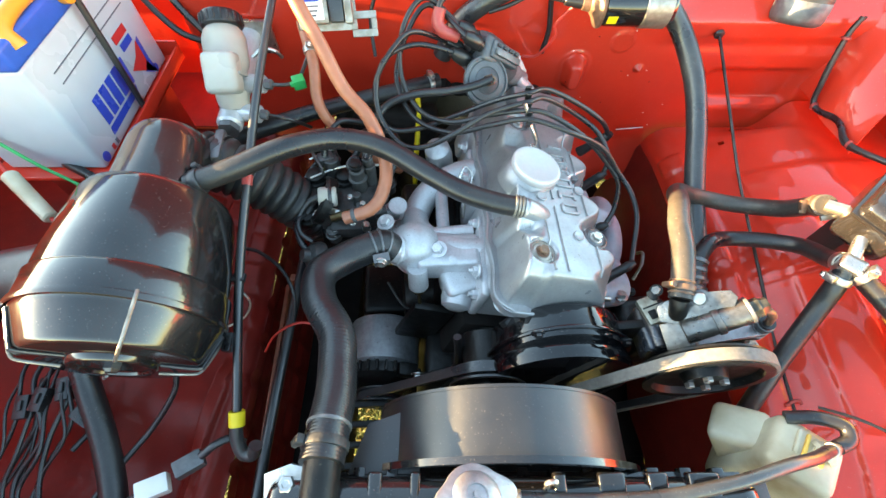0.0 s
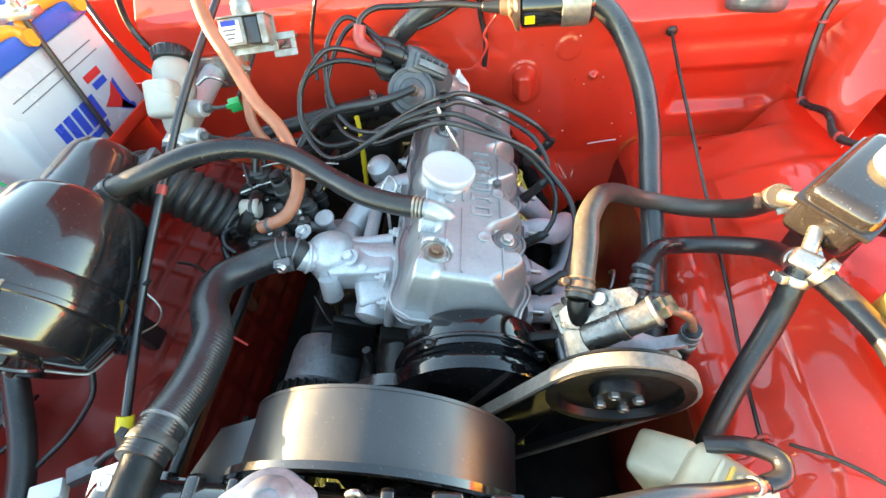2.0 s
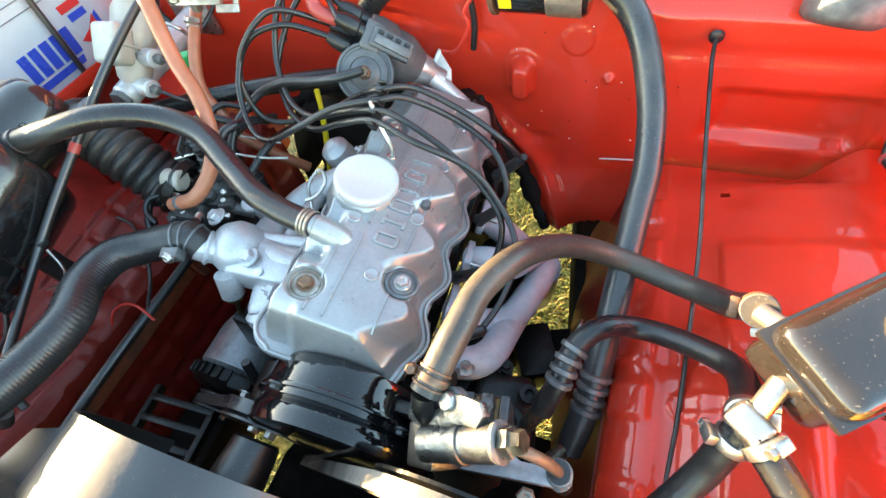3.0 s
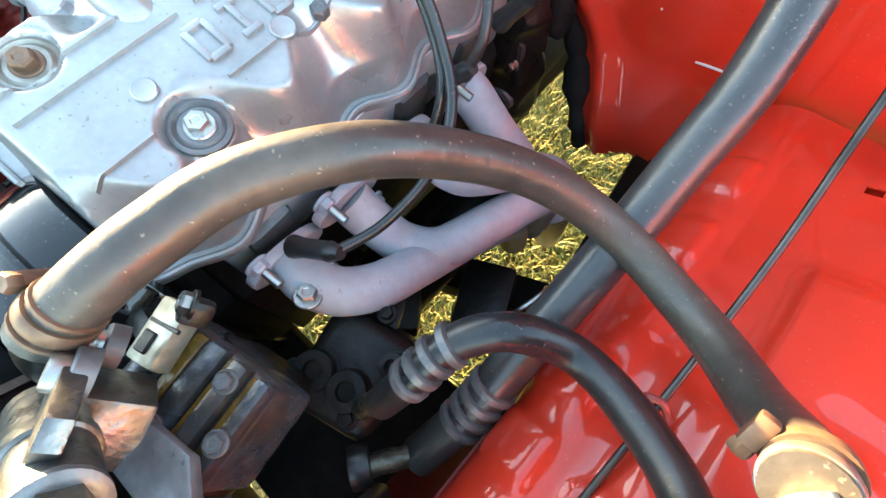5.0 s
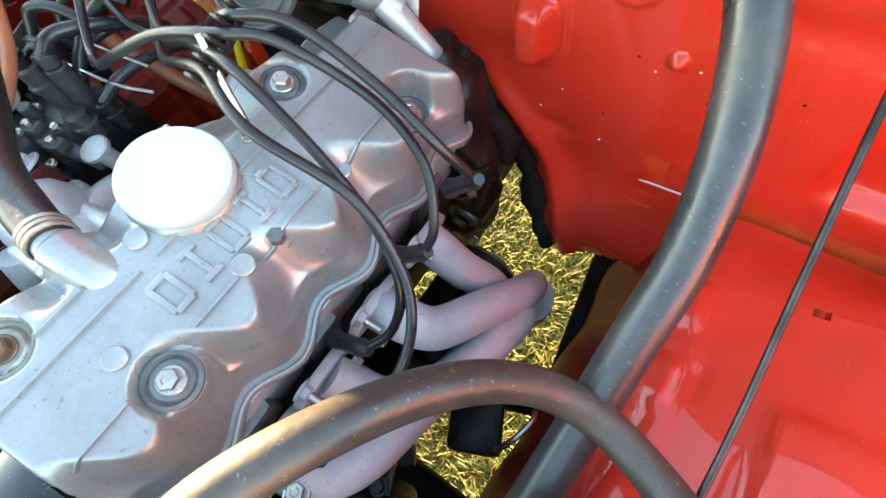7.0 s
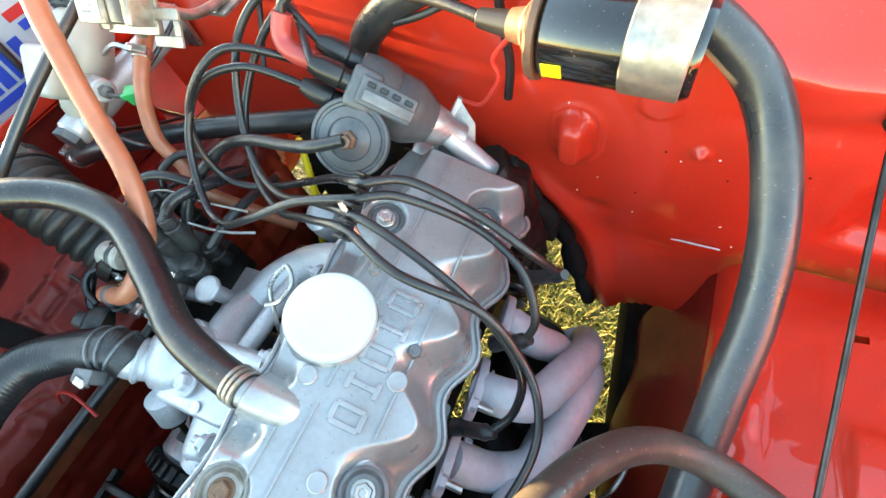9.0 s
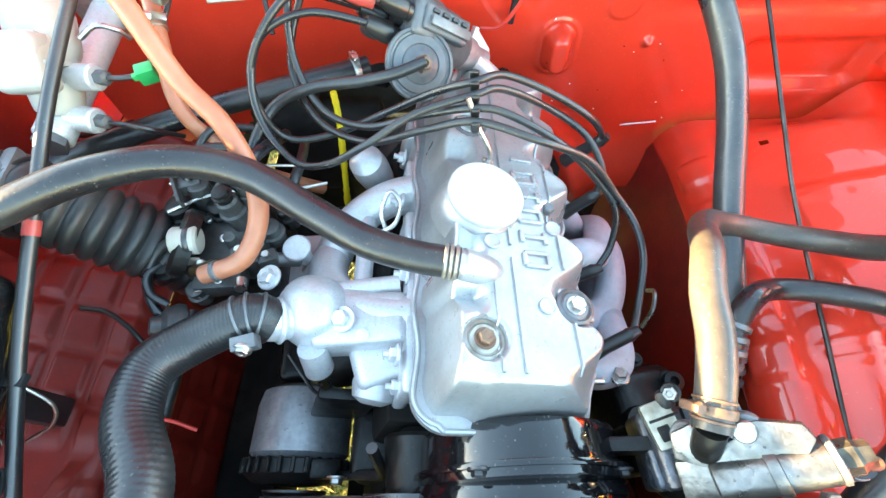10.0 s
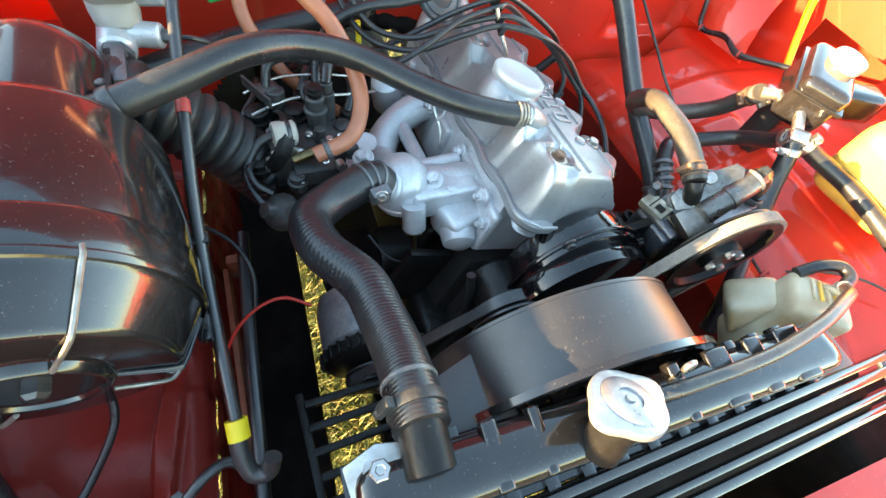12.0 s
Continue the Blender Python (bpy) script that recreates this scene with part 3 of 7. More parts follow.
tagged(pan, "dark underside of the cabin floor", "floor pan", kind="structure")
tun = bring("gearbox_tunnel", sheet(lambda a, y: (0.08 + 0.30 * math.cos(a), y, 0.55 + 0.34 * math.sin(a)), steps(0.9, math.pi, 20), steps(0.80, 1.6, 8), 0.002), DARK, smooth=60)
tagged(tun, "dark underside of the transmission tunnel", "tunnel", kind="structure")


# ---- engine: frame of the leaning engine ----
ENG = Matrix.Translation((0.243, 0.333, 0.960)) @ pose(0, 0, 0, -2.8, 0, 2.3) @ pose(0, 0, 0, 0, 17, 0)
UP = (ENG.to_3x3() @ V(0, 0, 1)).normalized()
ALONG = (ENG.to_3x3() @ V(0, 1, 0)).normalized()


def E(u, v, w):
    return ENG @ V(u, v, w)


def local(p):
    return ENG.inverted() @ Vector(p)


BOLTS = [local(p) for p in ((0.216, 0.362, 0.968), (0.292, 0.398, 0.942), (0.208, 0.586, 0.957), (0.274, 0.636, 0.912))]
CAP = local((0.221, 0.488, 0.972))

# ragged dark sealing strip round the tunnel opening
rng = random.Random(4)
strip = [V(0.08 + 0.303 * math.cos(a), 0.0, 0.55 + 0.335 * math.sin(a)) for a in steps(0.28, 2.2, 60)]
for q in strip:
    q.y = firewall_y(q.x, q.z) - 0.002
wob = [0.6 + 0.9 * rng.random() for _ in range(100)]
seal = bring("tunnel_seal", sweep(bmesh.new(), strip, 0.0120, 10, True, lambda d: wob[int(d / 0.012) % 100]), DARK)
tagged(seal, "ragged black sealing strip round the tunnel opening", "seal", kind="structure")

# ---- raised bonnet, behind and above the bay ----
BA = radians(97)
bonnet = bring("bonnet", sheet(lambda x, s: (0.15 + (x - 0.15) * (1 - 0.24 * s), 1.10 - s * math.cos(BA) + 0.02 * math.sin(s * 2.6), 1.17 + s * math.sin(BA) + 0.012 * math.cos(x * 3)), steps(-0.50, 0.80, 30), steps(0, 0.95, 24), 0.003), BONNETRED, smooth=60)
tagged(bonnet, "raised bonnet above the bay with a dusty red underside", "bonnet", kind="structure")

engine = thing("engine", E(0.01, 0.18, -0.35), "four-cylinder petrol engine with a grimy black block and silver head", "engine")
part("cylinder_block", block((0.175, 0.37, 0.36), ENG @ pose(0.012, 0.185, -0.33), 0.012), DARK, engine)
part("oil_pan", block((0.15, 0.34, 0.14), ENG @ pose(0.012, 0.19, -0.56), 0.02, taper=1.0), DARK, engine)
head = part("cylinder_head", block((0.150, 0.345, 0.09), ENG @ pose(0.010, 0.190, -0.108), 0.006), CAST, engine, "silver painted cast head")
for k in range(5):
    part("head_boss", block((0.014, 0.040, 0.060), ENG @ pose(-0.066, 0.03 + 0.075 * k, -0.112), 0.006, 3), CAST, engine)
for k in range(4):
    part("plug_boss", block((0.03, 0.040, 0.06), ENG @ pose(0.078, 0.055 + 0.078 * k, -0.115), 0.008), GREYMETAL, engine)
part("gearbox", rod(E(0.02, 0.38, -0.33), E(0.02, 1.05, -0.38), 0.11, 20, None, 0.08), DARK, engine)
part("bell_housing", prism([(-0.10, -0.17), (0.075, -0.17), (0.105, -0.06), (0.118, 0.03), (0.120, 0.09), (0.095, 0.125), (0.030, 0.160), (-0.06, 0.15), (-0.11, 0.08), (-0.12, -0.05)], Matrix.Translation((0.180, 0.722, 0.690)) @ pose(0, 0, 0, 90, 0, 0), 0.045, 0.006), BELLGREY, engine)
bossm = aim((0.282, 0.677, 0.703), (0, -1, 0.0))
ringb = part("sight_hole", lathe([(0.0090, 0.010), (0.0105, 0.0115), (0.0150, 0.009), (0.0165, 0.0)], bossm, 24, None, False), GREYMETAL, engine)
part("hole_inside", lathe([(0.0092, 0.0015), (0.004, 0.001)], bossm, 20), DARK, ringb)
for x, z in ((0.290, 0.755), (0.286, 0.640), (0.262, 0.800), (0.268, 0.560)):
    hexhead(engine, (x, 0.676, z), (0, -1, 0), 0.0065, 0.006, STEEL, washer=0.009)
part("transfer_case", block((0.30, 0.42, 0.22), pose(0.06, 0.98, 0.56), 0.03, 3), DARK, engine)
part("gearbox_side", block((0.16, 0.06, 0.16), pose(0.010, 0.745, 0.760), 0.02, 3), DARK, engine)
part("clutch_housing", block((0.17, 0.10, 0.16), pose(0.085, 0.760, 0.70), 0.03, 3), GREASE, engine)


def lumps(path, r, amount, size, seg=22):
    """A folded, lumpy sleeve along a path."""
    bm = sweep(bmesh.new(), spline(path, 8), r, seg, True)
    for v in bm.verts:
        d = noise.noise_vector(v.co * size)
        v.co += Vector(d) * amount
    return bm


part("rear_cover", lumps([(0.245, 0.690, 0.905), (0.262, 0.696, 0.870), (0.272, 0.700, 0.820), (0.276, 0.700, 0.770), (0.270, 0.700, 0.700), (0.262, 0.705, 0.640)], 0.034, 0.012, 38.0), GREASE, engine, "lumpy black rubber cover", 60)
# Dark lump added to keep the gap between engine and firewall black.
part("rear_gap_filler", lumps([(0.258, 0.716, 0.900), (0.282, 0.724, 0.850), (0.300, 0.730, 0.800), (0.306, 0.732, 0.770)], 0.014, 0.008, 46.0, 14), DARK, engine, "dark lump added to fill the black gap behind the engine", 60)
part("oil_filter", lathe([(0.030, -0.055), (0.037, -0.050), (0.038, 0.040), (0.034, 0.050), (0.012, 0.052)], aim((0.085, 0.420, 0.735), (-0.9, -0.1, 0.1)), 28), GREASE, engine)
part("block_side", block((0.055, 0.230, 0.150), pose(0.105, 0.500, 0.745, 0, 12, 2), 0.014, 3), GREASE, engine)
part("fuel_pump", block((0.055, 0.060, 0.060), pose(0.055, 0.560, 0.790, 0, 12, 10), 0.016, 3), GREASE, engine)
part("lower_bracket", block((0.060, 0.012, 0.110), pose(0.070, 0.350, 0.780, 0, 20, 0), 0.004), GREASE, engine)
for k in range(4):
    hexhead(engine, E(0.105 + 0.02 * math.sin(k), 0.365, -0.15 - 0.05 * k), -ALONG, 0.006, 0.005, STEEL)
part("lower_casting", block((0.075, 0.10, 0.16), pose(0.100, 0.330, 0.655, 0, 8, 0), 0.012, 3), GREASE, engine)
part("front_casting", block((0.150, 0.045, 0.31), ENG @ pose(0.016, -0.022, -0.31), 0.008), DARK, engine)
part("engine_mount", block((0.13, 0.06, 0.05), ENG @ pose(0.15, 0.10, -0.37), 0.006), DARK, engine)
part("starter_motor", rod((0.318, 0.40, 0.640), (0.318, 0.66, 0.625), 0.046, 20, None, None, 0.008), GREASE, engine)
part("starter_solenoid", rod((0.345, 0.50, 0.690), (0.345, 0.60, 0.685), 0.024, 18, None, None, 0.004), GREASE, engine)

# valve cover: a pressed pan with a wavy flange, wells for its four bolts and a scalloped exhaust side
CL = 0.356


def cover_edge(v):
    left = -0.063 - 0.002 * math.cos(v / 0.0775 * 2 * math.pi)
    right = 0.084 + 0.007 * math.cos((v - 0.035) / 0.0775 * 2 * math.pi)
    for end in (v + 0.020, CL - v):
        k = max(0.0, 1 - end / 0.022)
        left += 0.022 * (1 - math.sqrt(max(0.0, 1 - k * k)))
        right -= 0.024 * (1 - math.sqrt(max(0.0, 1 - k * k)))
    return left, right


def cover_top(u, v):
    left, right = cover_edge(v)
    dl, dr, df, db = u - left, right - u, v + 0.020, CL - v
    wave = 0.5 + 0.5 * math.cos((v - 0.035) / 0.0775 * 2 * math.pi)
    h = -0.062 + 0.062 * smooth01(dl / 0.018)
    slope = 0.020 + 0.026 * (1 - wave)
    hr = -0.062 + 0.062 * (0.45 * smooth01(dr / 0.010) + 0.55 * smooth01((dr - 0.004) / slope))
    hf = -0.062 + 0.062 * smooth01(df / 0.020)
    hb = -0.062 + 0.062 * smooth01(db / 0.016)
    h = min(h, hr, hf, hb)
    # lower strip along the intake side between the raised seats
    seat = max(smooth01(1.6 - abs(v - b.y) / 0.026) for b in (BOLTS[0], BOLTS[2]))
    seat = max(seat, smooth01(1.5 - abs(v - CAP.y) / 0.045), smooth01(1.5 - abs(v - 0.086) / 0.016))
    h -= 0.016 * smooth01((-0.020 - u) / 0.012) * (1 - seat)
    for b, r in zip(BOLTS, (0.0185, 0.0205, 0.0185, 0.0205)):
        d = math.hypot(u - b.x, v - b.y)
        k = smooth01((r - d) / 0.004)
        h = h * (1 - k) + (b.z - 0.0085) * k
    return h


cover = thing("valve_cover", E(0.01, 0.18, -0.06), "silver painted cast valve cover with four bolts and raised ribs", "valve cover")


def cover_point(s, v):
    left, right = cover_edge(v)
    u = left + (right - left) * s
    return E(u, v, cover_top(u, v))


ROWS = [*[-0.020 + 0.024 * (i / 20) ** 2 for i in range(20)], *steps(0.004, CL - 0.024, 180), *[CL - 0.024 * (i / 20) ** 2 for i in range(19, -1, -1)]]
part("cover_shell", sheet(cover_point, steps(0, 1, 110), ROWS), SILVER, cover, smooth=60)


def flange_ring(grow, w0, w1):
    """The flange round the cover's foot."""
    bm = bmesh.new()
    foot = [V(cover_edge(v)[0], v, 0) for v in ROWS] + [V(cover_edge(v)[1], v, 0) for v in reversed(ROWS)]
    ring = []
    for i, q in enumerate(foot):
        d = foot[(i + 1) % len(foot)] - foot[i - 1]
        ring.append((q.x - d.y / d.length * grow, q.y + d.x / d.length * grow))
    lo = [bm.verts.new(E(u, v, w0)) for u, v in ring]
    hi = [bm.verts.new(E(u, v, w1)) for u, v in ring]
    for i in range(len(ring)):
        j = (i + 1) % len(ring)
        bm.faces.new((lo[i], lo[j], hi[j], hi[i]))
    bm.faces.new(hi)
    bm.faces.new(lo)
    return bm


part("cover_flange", flange_ring(0.0058, -0.0655, -0.0590), SILVER, cover)
foot = [V(cover_edge(v)[0] - 0.0040, v, -0.0585) for v in ROWS[::3]] + [V(cover_edge(v)[1] + 0.0040, v, -0.0585) for v in reversed(ROWS[::3])]
foot = [V(q.x, q.y - (0.0040 if q.y < -0.0199 else 0.0), q.z) for q in foot]
part("flange_bead", sweep(bmesh.new(), [E(*q) for q in foot + foot[:1]], 0.0024, 8), SILVER, cover)
part("gasket", flange_ring(0.0025, -0.0690, -0.0654), PLASTIC, cover, "dark rubber gasket")
for b, mats in zip(BOLTS, (AGED, GREYMETAL, GREYMETAL, GREYMETAL)):
    w = b.z - 0.0085
    part("seal_ring", lathe([(0.0165, 0), (0.0165, 0.0025), (0.014, 0.0035), (0.0125, 0.0018), (0.011, 0.0030), (0.0095, 0.0030)], ENG @ pose(b.x, b.y, w), 28), mats, cover, "stained cup washer")
    hexhead(cover, E(b.x, b.y, w + 0.003), UP, 0.0066, 0.0065, STEEL if mats is GREYMETAL else RUST, washer=0.0085)


def rib(u0, v0, u1, v1, w=0.0022, h=0.0024):
    """A raised line on the cover's flat top."""
    n = 24
    bm = bmesh.new()
    rows = []
    for i in range(n + 1):
        u, v = u0 + (u1 - u0) * i / n, v0 + (v1 - v0) * i / n
        t = cover_top(u, v)
        rows.append([bm.verts.new(E(u + k * w / 2, v, t + z)) for k, z in ((-1, -0.001), (-0.7, h), (0.7, h), (1, -0.001))])
    for a, b in zip(rows, rows[1:]):
        for k in range(3):
            bm.faces.new((a[k], b[k], b[k + 1], a[k + 1]))
    return bm


for u, v0, v1 in ((0.0, 0.004, 0.100), (0.0, 0.112, CL - 0.02), (0.046, 0.006, 0.045), (0.046, 0.093, 0.127), (0.046, 0.140, 0.22), (0.046, 0.232, CL - 0.05), (-0.017, 0.004, 0.075)):
    part("raised_rib", rib(u, v0, u, v1), SILVER, cover)
for u, v, r in ((0.0245, 0.058, 0.0068), (0.043, 0.135, 0.0075), (-0.016, 0.113, 0.0070), (0.046, 0.226, 0.0065)):
    part("raised_disc", lathe([(r, -0.001), (r, 0.0018), (r - 0.0008, 0.0025), (r - 0.002, 0.0022)], ENG @ pose(u, v, cover_top(u, v)), 22), SILVER, cover)
cs = local((0.281, 0.495, 0.944))
hexhead(cover, E(cs.x, cs.y, cover_top(cs.x, cs.y)), UP, 0.0058, 0.0065, GREYMETAL, label="small dark hexagon plug")
def mark_bars(v, width, long, stroke, shape):
    """Raised strokes on the cover's top, about 2 mm proud."""
    bm = bmesh.new()
    for du, dv, su, sv in shape:
        u = 0.0225 + du * width
        t = cover_top(u, v + dv * long)
        block((max(stroke, su * width), max(stroke, sv * long), 0.0046), ENG @ pose(u, v + dv * long, t + 0.0002), 0.0010, 2, bm)
    return bm


RING = ((-0.5, 0, 0, 1), (0.5, 0, 0, 1), (0, -0.5, 1, 0), (0, 0.5, 1, 0))
for k in range(6):
    shape = RING if k % 2 == 0 else ((-0.5, 0, 0, 1), (0.5, 0, 0, 1), (0, 0, 1, 0))
    part("raised_mark", mark_bars(0.100 + 0.0225 * k, 0.0215, 0.0125 if k < 5 else 0.0, 0.0042, shape if k < 5 else ((0, 0, 1, 0),)), SILVER, cover)
# breather stub
part("breather_stub", hose([(0.186, 0.4195, 0.9745), (0.1965, 0.4185, 0.9715), (0.208, 0.4185, 0.9640), (0.221, 0.4190, 0.9490), (0.236, 0.4195, 0.9150)], 0.0126, 24, 8, lambda s: 0.90 if s < 0.012 else 1.04 + 3.0 * max(0.0, s - 0.016)), SILVER, cover)
part("filler_neck", lathe([(0.042, -0.02), (0.038, -0.006), (0.034, 0.002), (0.030, 0.006)], ENG @ pose(CAP.x, CAP.y, 0.0), 32), SILVER, cover)
part("lead_stalk", hose([E(-0.012, 0.205, -0.004), E(-0.012, 0.207, 0.010), E(-0.030, 0.214, 0.030), E(-0.046, 0.222, 0.052)], 0.0026, 8, 4), STEEL, cover)
hexhead(cover, E(-0.012, 0.205, -0.002), UP, 0.0055, 0.005, STEEL, washer=0.008)

oil_cap = thing("oil_filler_cap", E(CAP.x, CAP.y, 0.005), "round satin silver oil filler cap on the valve cover", "oil cap")
cz = CAP.z
part("cap_skirt", lathe([(0.0250, cz - 0.026), (0.0265, cz - 0.020), (0.0265, cz - 0.016)], ENG @ pose(CAP.x, CAP.y, 0), 40), CAPWHITE, oil_cap)
part("cap_disc", lathe([(0.026, cz - 0.022), (0.030, cz - 0.016), (0.0325, cz - 0.010), (0.0338, cz - 0.006), (0.0338, cz - 0.002), (0.0325, cz), (0.0295, cz + 0.0006), (0.028, cz)],
                       ENG @ pose(CAP.x, CAP.y, 0), 44), CAPWHITE, oil_cap)

# timing cover, crank and water-pump pulleys
timing = thing("timing_cover", E(0.02, -0.02, -0.2), "glossy black timing belt cover below the valve cover", "timing cover")
TM = Matrix.Translation((0.030, -0.008, 0.024)) @ ENG @ pose(0.017, -0.004, -0.148, 90, 0, 0)


def arc_outline(r, drop, wide=0.0, n=26):
    return [(r * math.cos(a), r * math.sin(a)) for a in steps(math.pi, 0, n)] + [(r - wide, -drop), (-(r - wide), -drop)]


part("belt_housing", prism(arc_outline(0.085, 0.28, 0.01), TM, 0.042, 0.006), WETBLACK, timing)
part("housing_lip", prism(arc_outline(0.0925, 0.27, 0.01), TM @ pose(0.002, -0.004, 0.030), 0.005, 0.0015), WETBLACK, timing)
part("front_cover", prism(arc_outline(0.0985, 0.26, 0.012), TM @ pose(0.006, -0.024, 0.038), 0.027, 0.011), WETBLACK, timing)
for u, w in ((-0.060, 0.062), (0.060, 0.062), (-0.086, -0.05), (0.086, -0.05)):
    hexhead(timing, TM @ V(u, w, 0.0355), -ALONG, 0.0055, 0.005, BLACKSATIN, washer=0.008)


def pulley(parent, at, r, width, name="pulley", mat=BLACKSATIN):
    m = aim(at, (0, -1, 0))
    w = width / 2
    p = part(name, lathe([(r * 0.2, -w), (r * 0.9, -w), (r, -w), (r, -w * 0.75), (r - 0.008, -0.001), (r - 0.008, 0.001), (r, w * 0.75), (r, w), (r * 0.86, w),
                          (r * 0.82, w * 0.2), (r * 0.38, w * 0.1), (r * 0.34, w * 1.1), (r * 0.15, w * 1.15)], m, 40), mat, parent)
    for k in range(4):
        a = k * math.pi / 2 + 0.4
        hexhead(p, Vector(at) + V(r * 0.26 * math.cos(a), -w * 1.1, r * 0.26 * math.sin(a)), (0, -1, 0), 0.0055, 0.005, STEEL)
    return p


FANC = V(0.158, 0.235, 0.815)
CRANK = V(0.165, 0.262, 0.575)
water = thing("water_pump", (0.158, 0.27, 0.815), "black water pump with pulley and plastic fan", "water pump")
part("pump_body", rod((0.158, 0.315, 0.815), (0.158, 0.245, 0.815), 0.035, 18, None, 0.028, 0.004), GREASE, water)
pulley(water, FANC + V(0, 0.02, 0), 0.050, 0.020)
part("fan_hub", rod((0.158, 0.235, 0.815), (0.158, 0.165, 0.815), 0.026, 18, None, 0.032, 0.003), BLACKSATIN, water)
for k in range(6):
    a = k * math.pi / 3 + 0.2
    m = Matrix.Translation((0.160, 0.175, 0.845)) @ Matrix.Rotation(a, 4, "Y") @ pose(0.068, 0, 0, 32, 0, 0)
    part("fan_blade", block((0.105, 0.003, 0.055), m, 0.001, 1), PLASTIC, water)
crankp = thing("crank_pulley", CRANK, "black crankshaft pulley at the front of the engine", "pulley")
pulley(crankp, CRANK, 0.068, 0.045, "pulley_rim")

shroud = thing("fan_shroud", (0.16, 0.17, 0.72), "satin black round fan shroud in front of the engine", "fan shroud")
SH = V(0.162, 0, 0.855)
SR = 0.133


def ring_part(r0, r1, y0, y1, a0, a1, n=64):
    """A curved band round the fan's axis."""
    bm = bmesh.new()
    rows = [[bm.verts.new(V(SH.x + r * math.cos(a), y, SH.z + r * math.sin(a))) for r, y in ((r1, y0), (r1, y1), (r0, y1), (r0, y0))] for a in steps(a0, a1, n)]
    for p, q in zip(rows, rows[1:]):
        for k in range(4):
            bm.faces.new((p[k], p[(k + 1) % 4], q[(k + 1) % 4], q[k]))
    bm.faces.new(rows[0])
    bm.faces.new(rows[-1])
    return bm


part("shroud_band", ring_part(SR - 0.0025, SR, 0.142, 0.203, -0.5, math.pi + 0.5), BLACKSATIN, shroud)
part("shroud_rim", ring_part(SR - 0.003, SR + 0.0008, 0.2005, 0.2035, -0.5, math.pi + 0.5), BLACKSATIN, shroud)
part("shroud_flange", ring_part(SR, SR + 0.012, 0.136, 0.142, 0.2, math.pi - 0.2), BLACKGLOSS, shroud)
part("shroud_face", block((0.38, 0.006, 0.30), pose(0.16, 0.133, 0.76), 0.002), PLASTIC, shroud)
part("shroud_wing", prism([(0, 0), (0.075, 0.0), (0.06, 0.045), (0.015, 0.06)], Matrix.Translation((0.085, 0.133, 0.930)) @ Matrix.Diagonal((-1, 1, 1, 1)), 0.006, 0.001), BLACKSATIN, shroud)

# ---- radiator ----
radiator = thing("radiator", (0.16, 0.10, 0.45), "black radiator with a silver pressure cap and top tank", "radiator")
part("core", block((0.42, 0.035, 0.46), pose(0.16, 0.100, 0.69), 0.003), GREASE, radiator)
part("top_tank", block((0.43, 0.044, 0.040), pose(0.16, 0.108, 0.950), 0.019, 5), BLACKGLOSS, radiator)
part("tank_seam", block((0.44, 0.056, 0.005), pose(0.16, 0.108, 0.931), 0.002), BLACKGLOSS, radiator)
for k in range(14):
    part("tank_tab", block((0.011, 0.062, 0.012), pose(-0.040 + 0.0305 * k, 0.108, 0.933), 0.002), BLACKGLOSS, radiator)
for x, w in ((0.040, 0.016), (0.075, 0.012), (0.200, 0.014), (0.245, 0.030), (0.285, 0.022), (0.325, 0.034)):
    part("tank_rib", block((w * 0.8, 0.046, 0.012), pose(x, 0.110, 0.9635, 6, 0, 0), 0.0035, 3), BLACKGLOSS, radiator)
part("filler_neck", lathe([(0.015, -0.02), (0.015, 0.006), (0.016, 0.010), (0.016, 0.014)], aim((0.1185, 0.100, 0.980), (0.2, 0.4, 1.0)), 28), GREASE, radiator)
corner = part("corner_bracket", prism([(-0.022, -0.016), (0.020, -0.018), (0.024, 0.010), (0.004, 0.018), (-0.020, 0.014)], pose(-0.036, 0.122, 0.957, 10, -6, 10), 0.006, 0.0015), STEEL, radiator, "bare silver corner bracket")
hexhead(corner, (-0.036, 0.122, 0.964), (0, 0.1, 1), 0.0075, 0.006, STEEL, washer=0.011)
part("inlet_pipe", rod((-0.0056, 0.112, 0.972), (-0.0052, 0.148, 0.977), 0.0165, 20), GREASE, radiator)


def clover(r, n=48):
    out = []
    for i in range(n):
        a = 2 * math.pi * i / n
        out.append(((r + 0.0050 * max(0, math.cos(2 * a)) ** 3 * 1.7) * math.cos(a), (r + 0.0050 * max(0, math.cos(2 * a)) ** 3 * 1.7) * math.sin(a)))
    return out


CAPM = aim((0.124, 0.110, 1.000), (0.2, 0.4, 1.0))
rcap = part("pressure_cap", prism(clover(0.0262), CAPM @ pose(0, 0, 0, 0, 0, 40), 0.0070, 0.002), DULLALU, radiator, "bright silver pressure cap with two ears")
part("cap_dome", lathe([(0.020, 0), (0.017, 0.0025), (0.0085, 0.003), (0.008, 0.0015), (0.0035, 0.0015), (0.003, 0.003)], CAPM @ pose(0, 0, 0.0068), 32), DULLALU, rcap)
part("drain_pin", hose([(0.185, 0.118, 0.975), (0.184, 0.119, 0.992), (0.181, 0.121, 1.004), (0.188, 0.122, 1.006), (0.190, 0.120, 0.994)], 0.0022, 8, 4), STEEL, radiator)
part("mount_bracket", block((0.040, 0.045, 0.006), pose(0.365, 0.108, 0.956), 0.002), BLACKSATIN, radiator)
hexhead(radiator, (0.365, 0.110, 0.960), (0, 0, 1), 0.006, 0.006, STEEL, washer=0.009)
